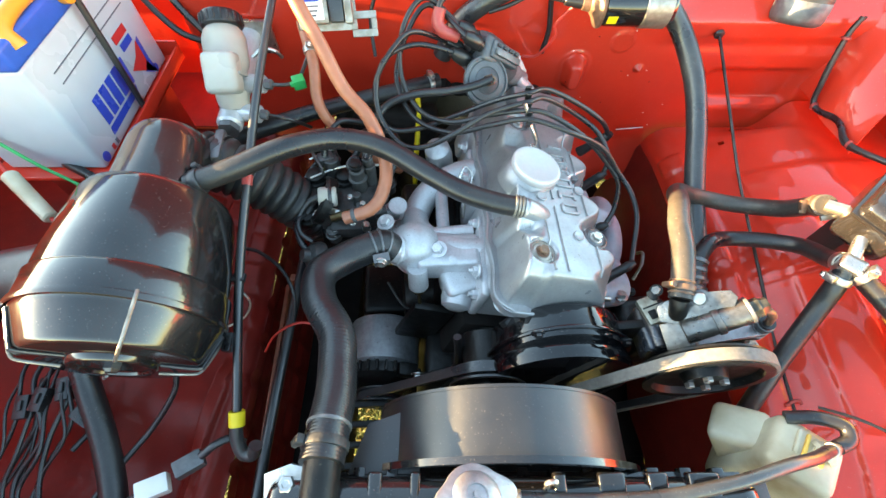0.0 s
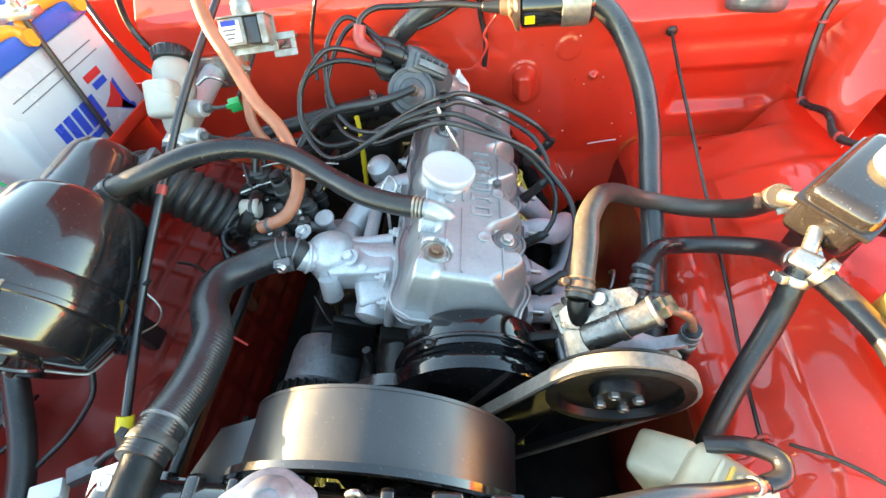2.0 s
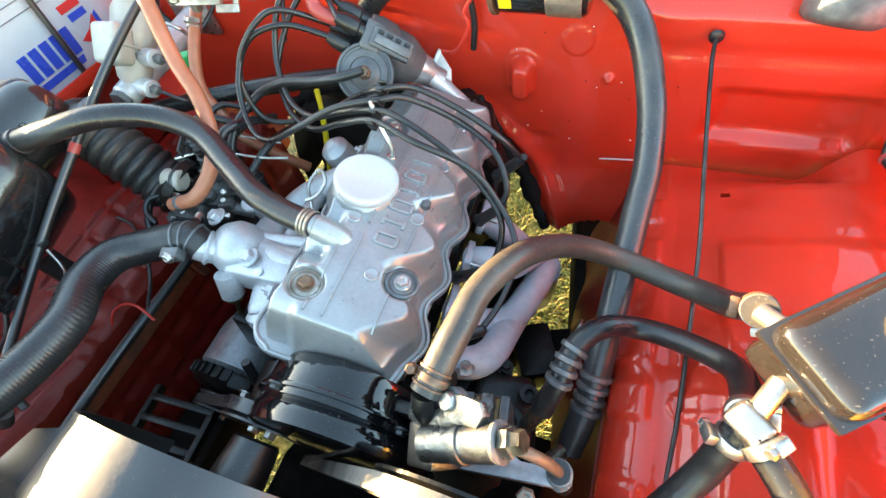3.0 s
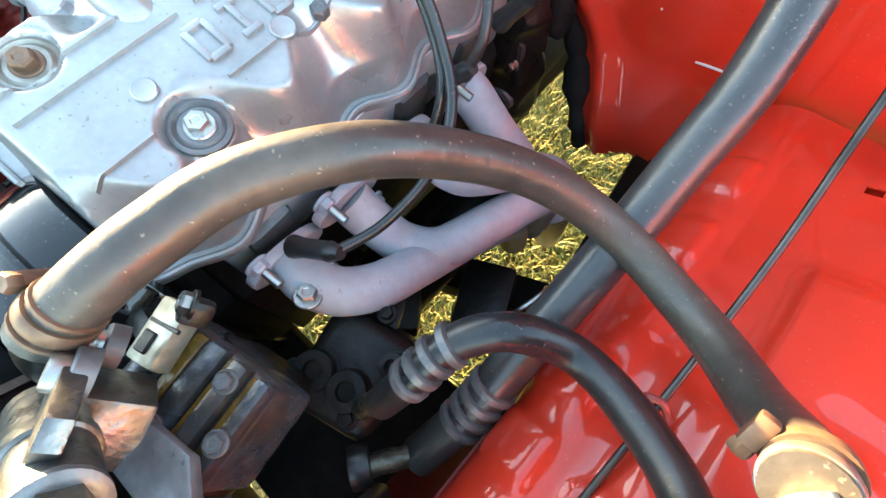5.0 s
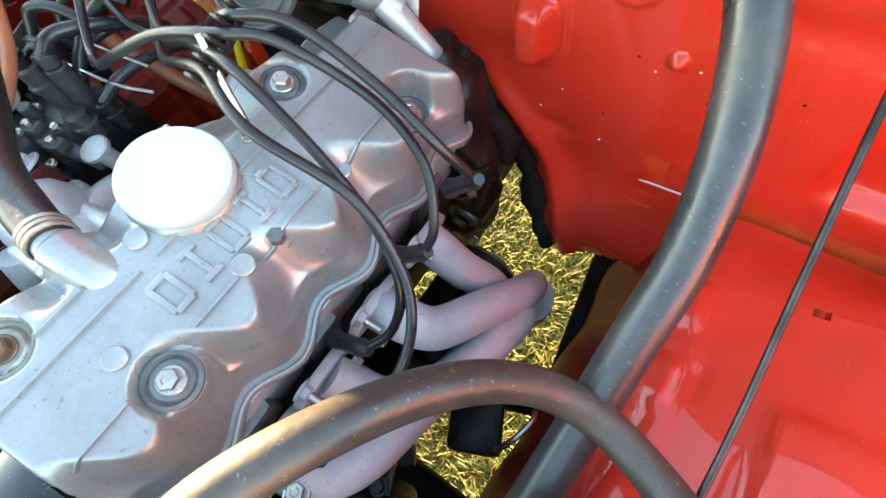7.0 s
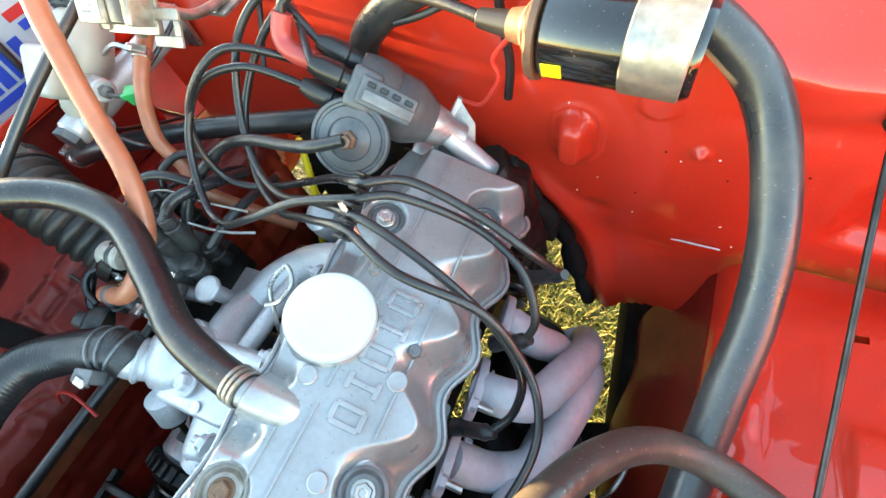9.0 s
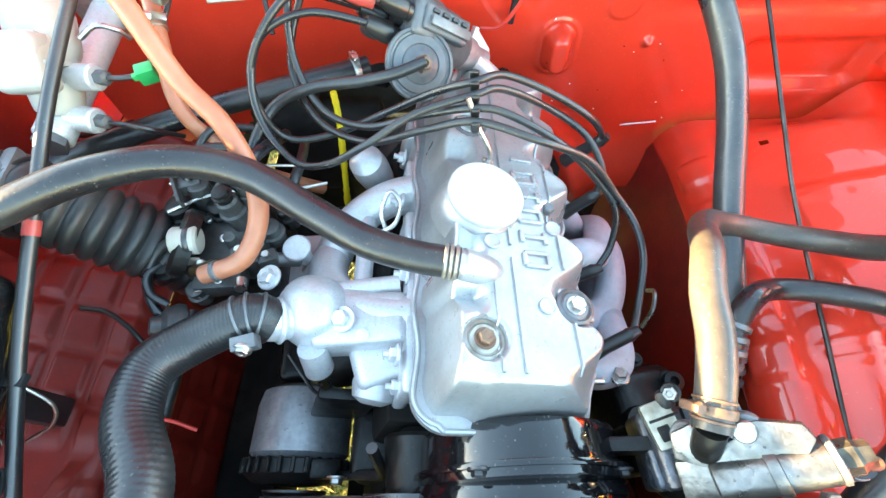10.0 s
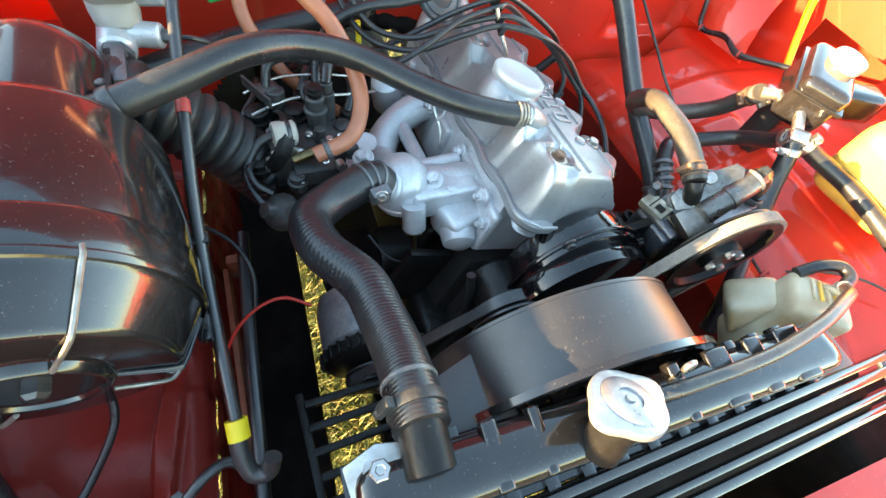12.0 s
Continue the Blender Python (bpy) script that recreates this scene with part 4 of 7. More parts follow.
bar = thing("radiator_support_bar", (0.2, 0.055, 0.93), "black painted steel bars across the front of the radiator", "support bar")
for y, z, w in ((0.076, 0.940, 0.007), (0.064, 0.934, 0.009), (0.048, 0.926, 0.006), (0.036, 0.920, 0.008)):
    part("cross_bar", block((0.56, w, 0.006), pose(0.170, y, z, 20, 0, 1.5), 0.0018), BLACKGLOSS, bar)
part("backing_plate", block((0.54, 0.055, 0.003), pose(0.165, 0.055, 0.914, 20, 0, 1.5), 0.001), DARK, bar)
part("end_plate", block((0.030, 0.055, 0.005), pose(0.462, 0.060, 0.930, 12, 0, 1.5), 0.0015), BLACKSATIN, bar)
overflow = thing("overflow_hose", (0.16, 0.115, 0.99), "thin grey rubber overflow hose from radiator to bottle", "hose")
part("tube", hose([(0.150, 0.112, 0.984), (0.20, 0.110, 0.990), (0.27, 0.112, 0.994), (0.335, 0.122, 0.995), (0.392, 0.136, 0.986), (0.428, 0.143, 0.970), (0.458, 0.151, 0.950), (0.482, 0.157, 0.937)], 0.0056, 12, 6), RUBBERGREY, overflow)
part("end_clip", lathe([(0.0056, -0.003), (0.0068, -0.0025), (0.0068, 0.0025), (0.0056, 0.003)], aim((0.160, 0.1115, 0.9853), (0.05, 0, 0.006)), 18), AGED, overflow, "small steel spring clip")
part("end_clip", lathe([(0.0056, -0.003), (0.0068, -0.0025), (0.0068, 0.0025), (0.0056, 0.003)], aim((0.468, 0.1535, 0.944), (0.05, 0.012, -0.03)), 18), AGED, overflow, "small steel spring clip")
part("end_elbow", hose([(0.478, 0.156, 0.939), (0.492, 0.163, 0.940), (0.492, 0.176, 0.940), (0.472, 0.184, 0.936), (0.448, 0.186, 0.926)], 0.0068, 14, 6), RUBBER, overflow, "black rubber elbow")

bottle = thing("washer_bottle", (0.445, 0.145, 0.80), "rust-stained milky white plastic washer bottle", "washer bottle")
BM = pose(0.456, 0.152, -0.001, 0, 0, -37)
part("bottle_body", block((0.064, 0.056, 0.130), BM @ pose(0, 0, 0.864), 0.012, 4), WHITEPLASTIC, bottle)
part("bottle_wing", block((0.056, 0.046, 0.080), pose(0.441, 0.176, 0.858, 0, -36, -30), 0.012, 4), WHITEPLASTIC, bottle)
for k in range(4):
    part("bottle_ridge", block((0.004, 0.026, 0.004), BM @ pose(-0.012 + 0.008 * k, 0.006, 0.930), 0.002, 2), YELLOWPLASTIC if k % 2 else WHITEPLASTIC, bottle, "brown-stained moulded ridge")
part("bottle_neck", lathe([(0.013, 0), (0.013, 0.004), (0.010, 0.007), (0.0075, 0.010), (0.007, 0.016)], aim((0.470, 0.152, 0.926), (0.7, 0.3, 0.5)), 24), WHITEPLASTIC, bottle)


# ---- hoses ----
def ring_run(parent, pts, a, b, count, r, proud, width, mat, name="crimp_ring"):
    """Rings spaced evenly over a tube, from the share a to the share b of its length."""
    path = spline(pts, 24)
    for k in range(count):
        i = min(len(path) - 2, int((a + (b - a) * k / max(1, count - 1)) * (len(path) - 1)))
        part(name, lathe([(r * 0.98, -width / 2), (r + proud, -width * 0.3), (r + proud, width * 0.3), (r * 0.98, width / 2)], aim(path[i], path[i + 1] - path[i]), 22), mat, parent)


def clamp_on(parent, pts, share, r, width, mat, screw_way):
    """A worm-drive clamp at a share of a tube's length."""
    path = spline(pts, 24)
    i = min(len(path) - 2, int(share * (len(path) - 1)))
    return jubilee(parent, path[i], path[i + 1] - path[i], r, width, mat, screw_way)


def hose_thing(name, pts, r, mat, label, category="hose", seg=16, per=7, rfun=None, tube="tube"):
    h = thing(name, pts[0], label, category)
    part(tube, hose(pts, r, seg, per, rfun), mat, h)
    return h


BREATHER = [(-0.1849, 0.4147, 1.0162), (-0.1332, 0.4304, 1.0271), (-0.0771, 0.4569, 1.0333), (-0.0261, 0.4819, 1.0216), (0.0253, 0.4835, 1.0055), (0.0791, 0.4564, 0.9911), (0.1229, 0.4327, 0.9837),
            (0.1629, 0.4225, 0.9762), (0.1965, 0.4185, 0.9720)]
breather = hose_thing("breather_hose", BREATHER, 0.0128, RUBBER, "thick grey-black rubber breather hose from air cleaner to valve cover", "hose", 20, 9)
ring_run(breather, BREATHER, 0.962, 0.992, 3, 0.0131, 0.0010, 0.0034, AGED, "clip_ring")
clamp_on(breather, BREATHER, 0.03, 0.0134, 0.009, RUBBERGREY, (0, 1, 0))
RADHOSE = [(0.0343, 0.3927, 0.9147), (0.0234, 0.3948, 0.9243), (0.0059, 0.3882, 0.9264), (-0.0248, 0.3723, 0.9255), (-0.0466, 0.3469, 0.9331), (-0.0413, 0.3085, 0.9410), (-0.0159, 0.2673, 0.9472),
           (-0.0082, 0.2284, 0.9536), (-0.0046, 0.1964, 0.9623), (-0.0047, 0.1692, 0.9715), (-0.0054, 0.1370, 0.9790)]
radhose = thing("radiator_hose", RADHOSE[0], "thick black fabric-wrapped upper radiator hose", "hose")
braid = hose(RADHOSE, 0.0195, 26, 46)
braid.verts.ensure_lookup_table()
for row in range(len(braid.verts) // 26):
    ring = [braid.verts[row * 26 + k] for k in range(26)]
    mid = sum((v.co for v in ring), V(0, 0, 0)) / 26
    for k, v in enumerate(ring):
        v.co += (v.co - mid).normalized() * 0.00022 * math.sin(row * 1.43 + 9.0 * abs((k / 6.5) % 2.0 - 1.0))
part("tube", braid, RUBBER, radhose, smooth=70)
clamp_on(radhose, RADHOSE, 0.955, 0.0200, 0.008, CARBGREY, (-1, 0, 0.6))
ring_run(radhose, RADHOSE, 0.90, 0.905, 1, 0.0198, 0.0010, 0.004, GREYMETAL, "band")
ring_run(radhose, RADHOSE, 0.085, 0.175, 3, 0.0196, 0.0016, 0.0034, GREYMETAL, "wire_band")
part("clamp_block", block((0.020, 0.012, 0.016), pose(0.024, 0.368, 0.932, 10, 0, 15), 0.002), GREYMETAL, radhose)
hexhead(radhose, (0.024, 0.362, 0.935), (0, -1, 0.3), 0.0052, 0.004, STEEL, washer=0.0075)

FUEL = [(-0.1082, 0.6843, 1.1663), (-0.0941, 0.6480, 1.1503), (-0.0706, 0.5997, 1.1225), (-0.0455, 0.5696, 1.0853), (-0.0234, 0.5443, 1.0450), (0.0052, 0.5225, 1.0186), (0.0228, 0.4943, 0.9864),
        (0.0250, 0.4647, 0.9635), (0.0088, 0.4385, 0.9442), (-0.0289, 0.4307, 0.9310)]
fuel = hose_thing("fuel_hose", FUEL, 0.0085, COPPERHOSE, "orange translucent rubber fuel hose looping to the carburettor", "hose", 16, 8)
ring_run(fuel, FUEL, 0.965, 0.97, 1, 0.0085, 0.0011, 0.006, GREYMETAL, "spring_clip")
RETURN = [(-0.0956, 0.6771, 1.0484), (-0.0771, 0.6218, 1.0225), (-0.0767, 0.5963, 0.9903), (-0.0684, 0.5829, 0.9680), (-0.0539, 0.5788, 0.9423), (-0.0380, 0.5685, 0.9223), (-0.0064, 0.5822, 0.8789), (0.0271, 0.5999, 0.8372)]
fuelback = hose_thing("return_hose", RETURN, 0.0075, COPPERHOSE, "orange rubber hose dropping behind the carburettor", "hose", 14)
clamp_on(fuelback, RETURN, 0.10, 0.0079, 0.008, STEEL, (0.6, -0.6, 0.3))
HEATER = [(0.0968, 0.7364, 0.9579), (0.1252, 0.7348, 1.0164), (0.1936, 0.7374, 1.0631), (0.2823, 0.7403, 1.0862), (0.3615, 0.7397, 1.0748), (0.4199, 0.7335, 1.0443), (0.4560, 0.7145, 1.0095), (0.4807, 0.6644, 0.9651),
          (0.4917, 0.6141, 0.9186), (0.4905, 0.5675, 0.8880), (0.4888, 0.5142, 0.8564), (0.4845, 0.4363, 0.8236), (0.4808, 0.3831, 0.7884), (0.4712, 0.3366, 0.7550)]
heater = hose_thing("heater_hose", HEATER, 0.0150, RUBBERGREY, "long grey-black rubber heater hose along firewall and wing", "hose", 18, 8)
ring_run(heater, HEATER, 0.885, 0.935, 4, 0.0150, 0.0022, 0.008, GREYMETAL)
PSRET = [(0.3553, 0.3002, 0.9660), (0.3606, 0.3234, 0.9747), (0.3671, 0.3548, 0.9805), (0.3733, 0.3901, 0.9784), (0.3915, 0.4327, 0.9649), (0.4127, 0.4713, 0.9348), (0.4382, 0.4989, 0.9054), (0.4670, 0.5139, 0.8805),
         (0.4999, 0.5151, 0.8687), (0.5323, 0.5052, 0.8695), (0.5584, 0.4895, 0.8822), (0.5763, 0.4671, 0.9071), (0.5820, 0.4465, 0.9414), (0.5750, 0.4300, 0.9640)]
psret = hose_thing("steering_return_hose", PSRET, 0.0122, RUBBERBROWN, "brown weathered rubber hose arching from pump to fluid reservoir", "hose", 20, 8)
clamp_on(psret, PSRET, 0.040, 0.0126, 0.006, RUST, (-1, -0.4, 0))
ring_run(psret, PSRET, 0.02, 0.06, 3, 0.0124, 0.0009, 0.0024, RUST, "clamp_ring")
clamp_on(psret, PSRET, 0.945, 0.0126, 0.008, RUST, (-1, 0, 0))
clamp_on(psret, PSRET, 0.985, 0.0120, 0.006, AGED, (0, -1, 0))
PSFEED = [(0.4367, 0.3519, 0.8211), (0.4468, 0.3757, 0.8530), (0.4557, 0.4068, 0.8698), (0.4760, 0.4305, 0.8761), (0.5092, 0.4454, 0.8634), (0.5481, 0.4363, 0.8744), (0.5820, 0.4127, 0.8960), (0.5790, 0.3738, 0.9280),
          (0.5690, 0.3462, 0.9560), (0.5950, 0.3139, 0.9460), (0.6140, 0.2710, 0.9390), (0.6166, 0.2147, 0.9330), (0.6094, 0.1404, 0.9250)]
psfeed = hose_thing("steering_pressure_hose", PSFEED, 0.0110, RUBBER, "black rubber hose from the pump along the red wing", "hose", 18, 8)
ring_run(psfeed, PSFEED, 0.085, 0.16, 4, 0.0112, 0.0026, 0.0075, GREYMETAL)
part("hose_tail", rod((0.4720, 0.3420, 0.7600), (0.4470, 0.3060, 0.7680), 0.0085, 14), OILY, heater)
part("tail_elbow", lathe([(0.0090, -0.008), (0.0150, -0.007), (0.0160, 0.0), (0.0150, 0.007), (0.0090, 0.008)], aim((0.4450, 0.3050, 0.7685), (0.025, 0.036, -0.008)), 24), RUBBER, heater)
part("hose_tail", rod((0.424, 0.338, 0.795), (0.4400, 0.3595, 0.8320), 0.0085, 14), OILY, psfeed)
clamp_on(psfeed, PSFEED, 0.64, 0.0118, 0.009, STEEL, (1, 0, 0.3))
clamp_on(psfeed, PSFEED, 0.70, 0.0118, 0.009, STEEL, (0.2, 0, 1))
PSDOWN = [(0.5670, 0.3450, 0.9570), (0.5610, 0.3310, 0.9330), (0.5533, 0.3140, 0.9050), (0.5208, 0.2656, 0.8520), (0.4970, 0.2231, 0.8040), (0.4841, 0.1895, 0.7400)]
psdown = hose_thing("steering_drop_hose", PSDOWN, 0.0112, RUBBER, "black rubber hose dropping from a three-way joint", "hose", 18, 8)
clamp_on(psdown, PSDOWN, 0.12, 0.0120, 0.009, STEEL, (-1, 0, 0.4))
tee = thing("hose_tee", (0.568, 0.346, 0.958), "silver three-way metal hose joint", "hose joint")
part("tee_body", block((0.026, 0.020, 0.020), pose(0.568, 0.346, 0.958, 20, 0, -40), 0.005, 3), STEEL, tee)
part("tee_stem", rod((0.568, 0.346, 0.958), (0.582, 0.374, 0.975), 0.007, 14), STEEL, tee)
hose_thing("vacuum_hose", [(0.1660, 0.6160, 1.0040), (0.1367, 0.6044, 1.0002), (0.1043, 0.6034, 0.9936), (0.0564, 0.6033, 0.9873), (0.0151, 0.5927, 0.9728), (-0.0084, 0.5505, 0.9488), (-0.0104, 0.5166, 0.9171), (-0.0085, 0.5134, 0.8896)], 0.0055, RUBBER,
           "thin black vacuum hose from the distributor", "hose", 12)

# ---- ignition ----
dist = thing("distributor", (0.19, 0.685, 0.95), "grey distributor with black cap and round vacuum unit", "distributor")
DA = V(-0.725, -0.25, 0.64).normalized()
D0 = V(0.213, 0.697, 0.948)
part("distributor_foot", lathe([(0.014, -0.015), (0.014, 0.0), (0.018, 0.008), (0.020, 0.022)], aim(D0, DA), 22), DULLALU, dist)
part("distributor_bowl", lathe([(0.019, 0.018), (0.027, 0.034), (0.030, 0.042), (0.030, 0.060), (0.028, 0.064)], aim(D0, DA), 28), UNITGREY, dist)
dcap = part("distributor_cap", lathe([(0.030, 0.062), (0.032, 0.066), (0.032, 0.084), (0.029, 0.096), (0.016, 0.100)], aim(D0, DA), 28), UNITGREY, dist)
DM = aim(D0 + DA * 0.094, DA)
TOWER = [DM @ V(0.019 * math.cos(a), 0.019 * math.sin(a), 0) for a in (0.8, 2.37, 3.94, 5.5)]
for p in TOWER:
    part("cap_tower", lathe([(0.0085, -0.012), (0.0085, 0.014), (0.0105, 0.016), (0.0105, 0.020), (0.0095, 0.032), (0.006, 0.042)], aim(p, DA), 16), PLASTIC, dcap)
part("cap_tower", lathe([(0.0085, -0.01), (0.0085, 0.014)], aim(DM @ V(0, 0, 0), DA), 16), PLASTIC, dcap)
IM = aim((0.185, 0.661, 1.010), V(0.55, -0.59, 0.585), DA)
ign = part("igniter", block((0.024, 0.050, 0.012), IM, 0.003, 3), UNITGREY, dist, "grey plastic ignition module")
part("module_bar", block((0.009, 0.044, 0.006), IM @ pose(-0.003, -0.002, 0.008), 0.0012, 2), GREYMETAL, ign)
for k in range(4):
    part("module_slot", block((0.004, 0.007, 0.003), IM @ pose(0.006, -0.017 + 0.011 * k, 0.007), 0.0006, 1), PLASTIC, ign)
part("cap_wall", block((0.036, 0.026, 0.022), aim(D0 + DA * 0.086 + V(0.012, -0.013, 0.013), V(0.55, -0.59, 0.585), DA), 0.006, 3), UNITGREY, dist, "grey moulded cap side")
DN = V(0.36, -0.69, 0.62).normalized()
DV = V(0.160, 0.628, 0.992)
unit = part("vacuum_unit", lathe([(0.022, -0.020), (0.029, -0.010), (0.033, -0.006), (0.0345, -0.003), (0.0345, 0.000), (0.0335, 0.002), (0.0310, 0.0025), (0.0300, 0.0005), (0.0280, 0.0002), (0.0268, 0.0022), (0.0190, 0.0030), (0.0180, 0.0018), (0.012, 0.0045), (0.010, 0.006)], aim(DV, DN), 44), UNITGREY, dist)
part("vacuum_nut", lathe([(0.0085, 0.004), (0.0085, 0.013), (0.006, 0.015), (0.0055, 0.020), (0.003, 0.020), (0.003, 0.017)], aim(DV, DN), 6), RUST, unit)
FX = (V(0.2199, 0.7200, 0.9697) - V(0.1902, 0.6800, 0.9134)).normalized()
FZ = FX.cross(V(0.2381, 0.7000, 0.9069) - V(0.1902, 0.6800, 0.9134)).normalized()
FIN = Matrix((FX, FZ.cross(FX), FZ)).transposed().to_4x4()
FIN.translation = V(0.1902, 0.6800, 0.9134)
part("bracket_fin", block((0.074, 0.005, 0.010), FIN @ pose(0.038, 0, 0.004), 0.0008, 2), CAST, dist)
part("bracket_web", prism([(0.0, 0.0), (0.074, 0.0), (0.060, 0.024), (0.012, 0.050), (-0.004, 0.046)], FIN, 0.003, 0.0006), DULLALU, dist)
part("rear_casting", block((0.062, 0.034, 0.050), ENG @ pose(-0.020, CL + 0.014, -0.056), 0.012, 3), CAST, dist)
part("drive_tube", rod(D0 + V(0.0, -0.004, 0.002), E(0.062, CL + 0.012, -0.046), 0.011, 20, None, 0.011, 0.003), CAST, dist)

comb = thing("lead_separator", (0.211, 0.558, 0.995), "black plastic comb holding four ignition leads", "lead holder")
CP = [V(0.211, 0.543, 0.998), V(0.211, 0.554, 1.003), V(0.211, 0.565, 1.008), V(0.211, 0.576, 1.013)]
part("comb_bar", block((0.006, 0.046, 0.006), pose(0.211, 0.5595, 0.9985, 24, 0, 0), 0.0015), PLASTIC, comb)
for p in CP:
    part("comb_clip", block((0.008, 0.0032, 0.014), Matrix.Translation(p + V(0, -0.0055, -0.001)) @ pose(0, 0, 0, 24, 0, 0), 0.001, 1), PLASTIC, comb)
part("comb_clip", block((0.008, 0.0032, 0.014), Matrix.Translation(CP[3] + V(0, 0.0055, 0.002)) @ pose(0, 0, 0, 24, 0, 0), 0.001, 1), PLASTIC, comb)


def lead(left, c, right, tower, plug):
    """One lead from its cap tower through the comb to its plug boot."""
    top = TOWER[tower] + DA * 0.040
    th = thing("ignition_lead", top, "shiny black ignition lead looping over the valve cover", "ignition lead", "ignition leads")
    part("cable", hose([TOWER[tower] + DA * 0.03, top, *left, CP[c], *right], 0.0036, 10, 8), RUBBER, th)
    a, b = Vector(right[-1]), Vector(plug)
    m = aim(a, b - a)
    n = (b - a).length
    part("plug_boot", lathe([(0.0042, -0.006), (0.0056, 0), (0.0072, 0.004), (0.0066, 0.007), (0.0068, n * 0.7), (0.0085, n)], m, 14), PLASTIC, th)


lead([(0.060, 0.645, 1.055), (0.036, 0.622, 1.050), (0.010, 0.598, 1.018), (0.008, 0.581, 0.981), (0.024, 0.577, 0.948), (0.065, 0.584, 0.944), (0.124, 0.590, 0.966), (0.170, 0.586, 0.992)], 3,
     [(0.242, 0.594, 1.004), (0.294, 0.598, 0.975), (0.334, 0.596, 0.946), (0.355, 0.604, 0.912)], 2, (0.322, 0.612, 0.868))
lead([(0.062, 0.640, 1.040), (0.022, 0.618, 1.034), (0.008, 0.588, 1.006), (0.016, 0.560, 0.978), (0.044, 0.534, 0.960), (0.078, 0.526, 0.966), (0.115, 0.532, 0.984), (0.160, 0.550, 1.002)], 2,
     [(0.238, 0.582, 0.999), (0.288, 0.596, 0.962), (0.328, 0.586, 0.935), (0.348, 0.562, 0.908), (0.344, 0.549, 0.884)], 3, (0.315, 0.545, 0.855))
lead([(0.075, 0.690, 1.075), (0.045, 0.662, 1.052), (0.040, 0.625, 1.005), (0.065, 0.590, 0.972), (0.110, 0.568, 0.970), (0.160, 0.562, 0.988)], 1,
     [(0.242, 0.550, 0.998), (0.292, 0.542, 0.968), (0.330, 0.532, 0.932), (0.354, 0.514, 0.904), (0.354, 0.492, 0.872), (0.340, 0.472, 0.858)], 1, (0.308, 0.466, 0.842))
lead([(0.080, 0.700, 1.060), (0.050, 0.676, 1.038), (0.032, 0.632, 0.992), (0.058, 0.588, 0.960), (0.110, 0.558, 0.960), (0.165, 0.548, 0.984)], 0,
     [(0.262, 0.527, 0.992), (0.318, 0.534, 0.956), (0.352, 0.522, 0.918), (0.372, 0.500, 0.899), (0.379, 0.470, 0.884), (0.372, 0.432, 0.868), (0.361, 0.400, 0.866)], 0, (0.326, 0.386, 0.848))
coil = thing("ignition_coil", (0.345, 0.70, 1.077), "black ignition coil with silver clamp band on the firewall", "ignition coil")
CA = V(1, -0.04, 0)
CM = aim((0.302, 0.690, 1.070), CA)
part("coil_can", lathe([(0.020, 0.010), (0.0275, 0.012), (0.0285, 0.014), (0.0285, 0.098), (0.026, 0.102), (0.010, 0.102)], CM, 36), BLACKGLOSS, coil)
part("coil_top", lathe([(0.031, 0.010), (0.0315, 0.006), (0.030, 0.004), (0.020, 0.0), (0.012, -0.006), (0.010, -0.016), (0.006, -0.018)], CM, 32), RUST, coil, "brown resin coil top")
part("clamp_band", lathe([(0.0287, 0.062), (0.0298, 0.063), (0.0298, 0.096), (0.0287, 0.097)], CM, 36), AGED, coil)
part("mount_plate", block((0.034, 0.004, 0.05), pose(0.385, 0.705, 1.112), 0.001), STEEL, coil)
hexhead(coil, (0.385, 0.702, 1.120), (0, -1, 0.2), 0.006, 0.005, STEEL, washer=0.009)
part("mark", block((0.012, 0.013, 0.0010), aim(V(0.302, 0.690, 1.070) + CA.normalized() * 0.022 + V(-0.001, -0.0275, -0.0082), (0, -0.958, -0.287), CA), 0.0002, 1), YELLOWTAPE, coil)
king = thing("coil_lead", (0.285, 0.69, 1.07), "shiny black lead from coil to distributor with red boot", "ignition lead")
part("cable", hose([(0.286, 0.6905, 1.0705), (0.270, 0.691, 1.071), (0.220, 0.703, 1.074), (0.150, 0.706, 1.076), (0.115, 0.698, 1.080), (0.095, 0.682, 1.074), (0.092, 0.672, 1.058)], 0.0042, 10, 7), RUBBER, king)
part("coil_boot", rod((0.292, 0.690, 1.070), (0.262, 0.692, 1.0715), 0.0095, 16, None, 0.0065, 0.001), PLASTIC, king)
part("red_boot", hose([(0.094, 0.678, 1.068), (0.091, 0.669, 1.054), (0.098, 0.664, 1.044), (0.118, 0.667, 1.034)], 0.0085, 14, 6), REDTAPE, king, "dark red rubber boot")
hose_thing("coil_wire", [(0.2850, 0.7050, 1.0560), (0.2782, 0.7100, 1.0485), (0.2615, 0.7100, 1.0257), (0.2649, 0.7100, 1.0077), (0.2450, 0.7130, 0.9751), (0.2230, 0.7190, 0.9690)], 0.0022, WIRERED, "red wire from the ignition coil to the bracket", "wire", 8)

# ---- air cleaner ----
air = thing("air_cleaner", (-0.27, 0.36, 0.80), "large glossy black air cleaner canister with spring clips", "air cleaner")
AF, AD = V(-0.225, 0.266, 0.973), V(-0.0036, 0.1396, 0.0111)
AM = aim(AF, AD, (0, 0, 1))
AL = AD.length
part("canister", lathe([(0.0940, 0.0), (0.0940, 0.030), (0.0925, 0.0325), (0.0905, 0.034), (0.0890, 0.060), (0.0800, AL - 0.012), (0.0770, AL - 0.004), (0.0710, AL), (0.02, AL + 0.001)], AM, 80), BLACKGLOSS, air)
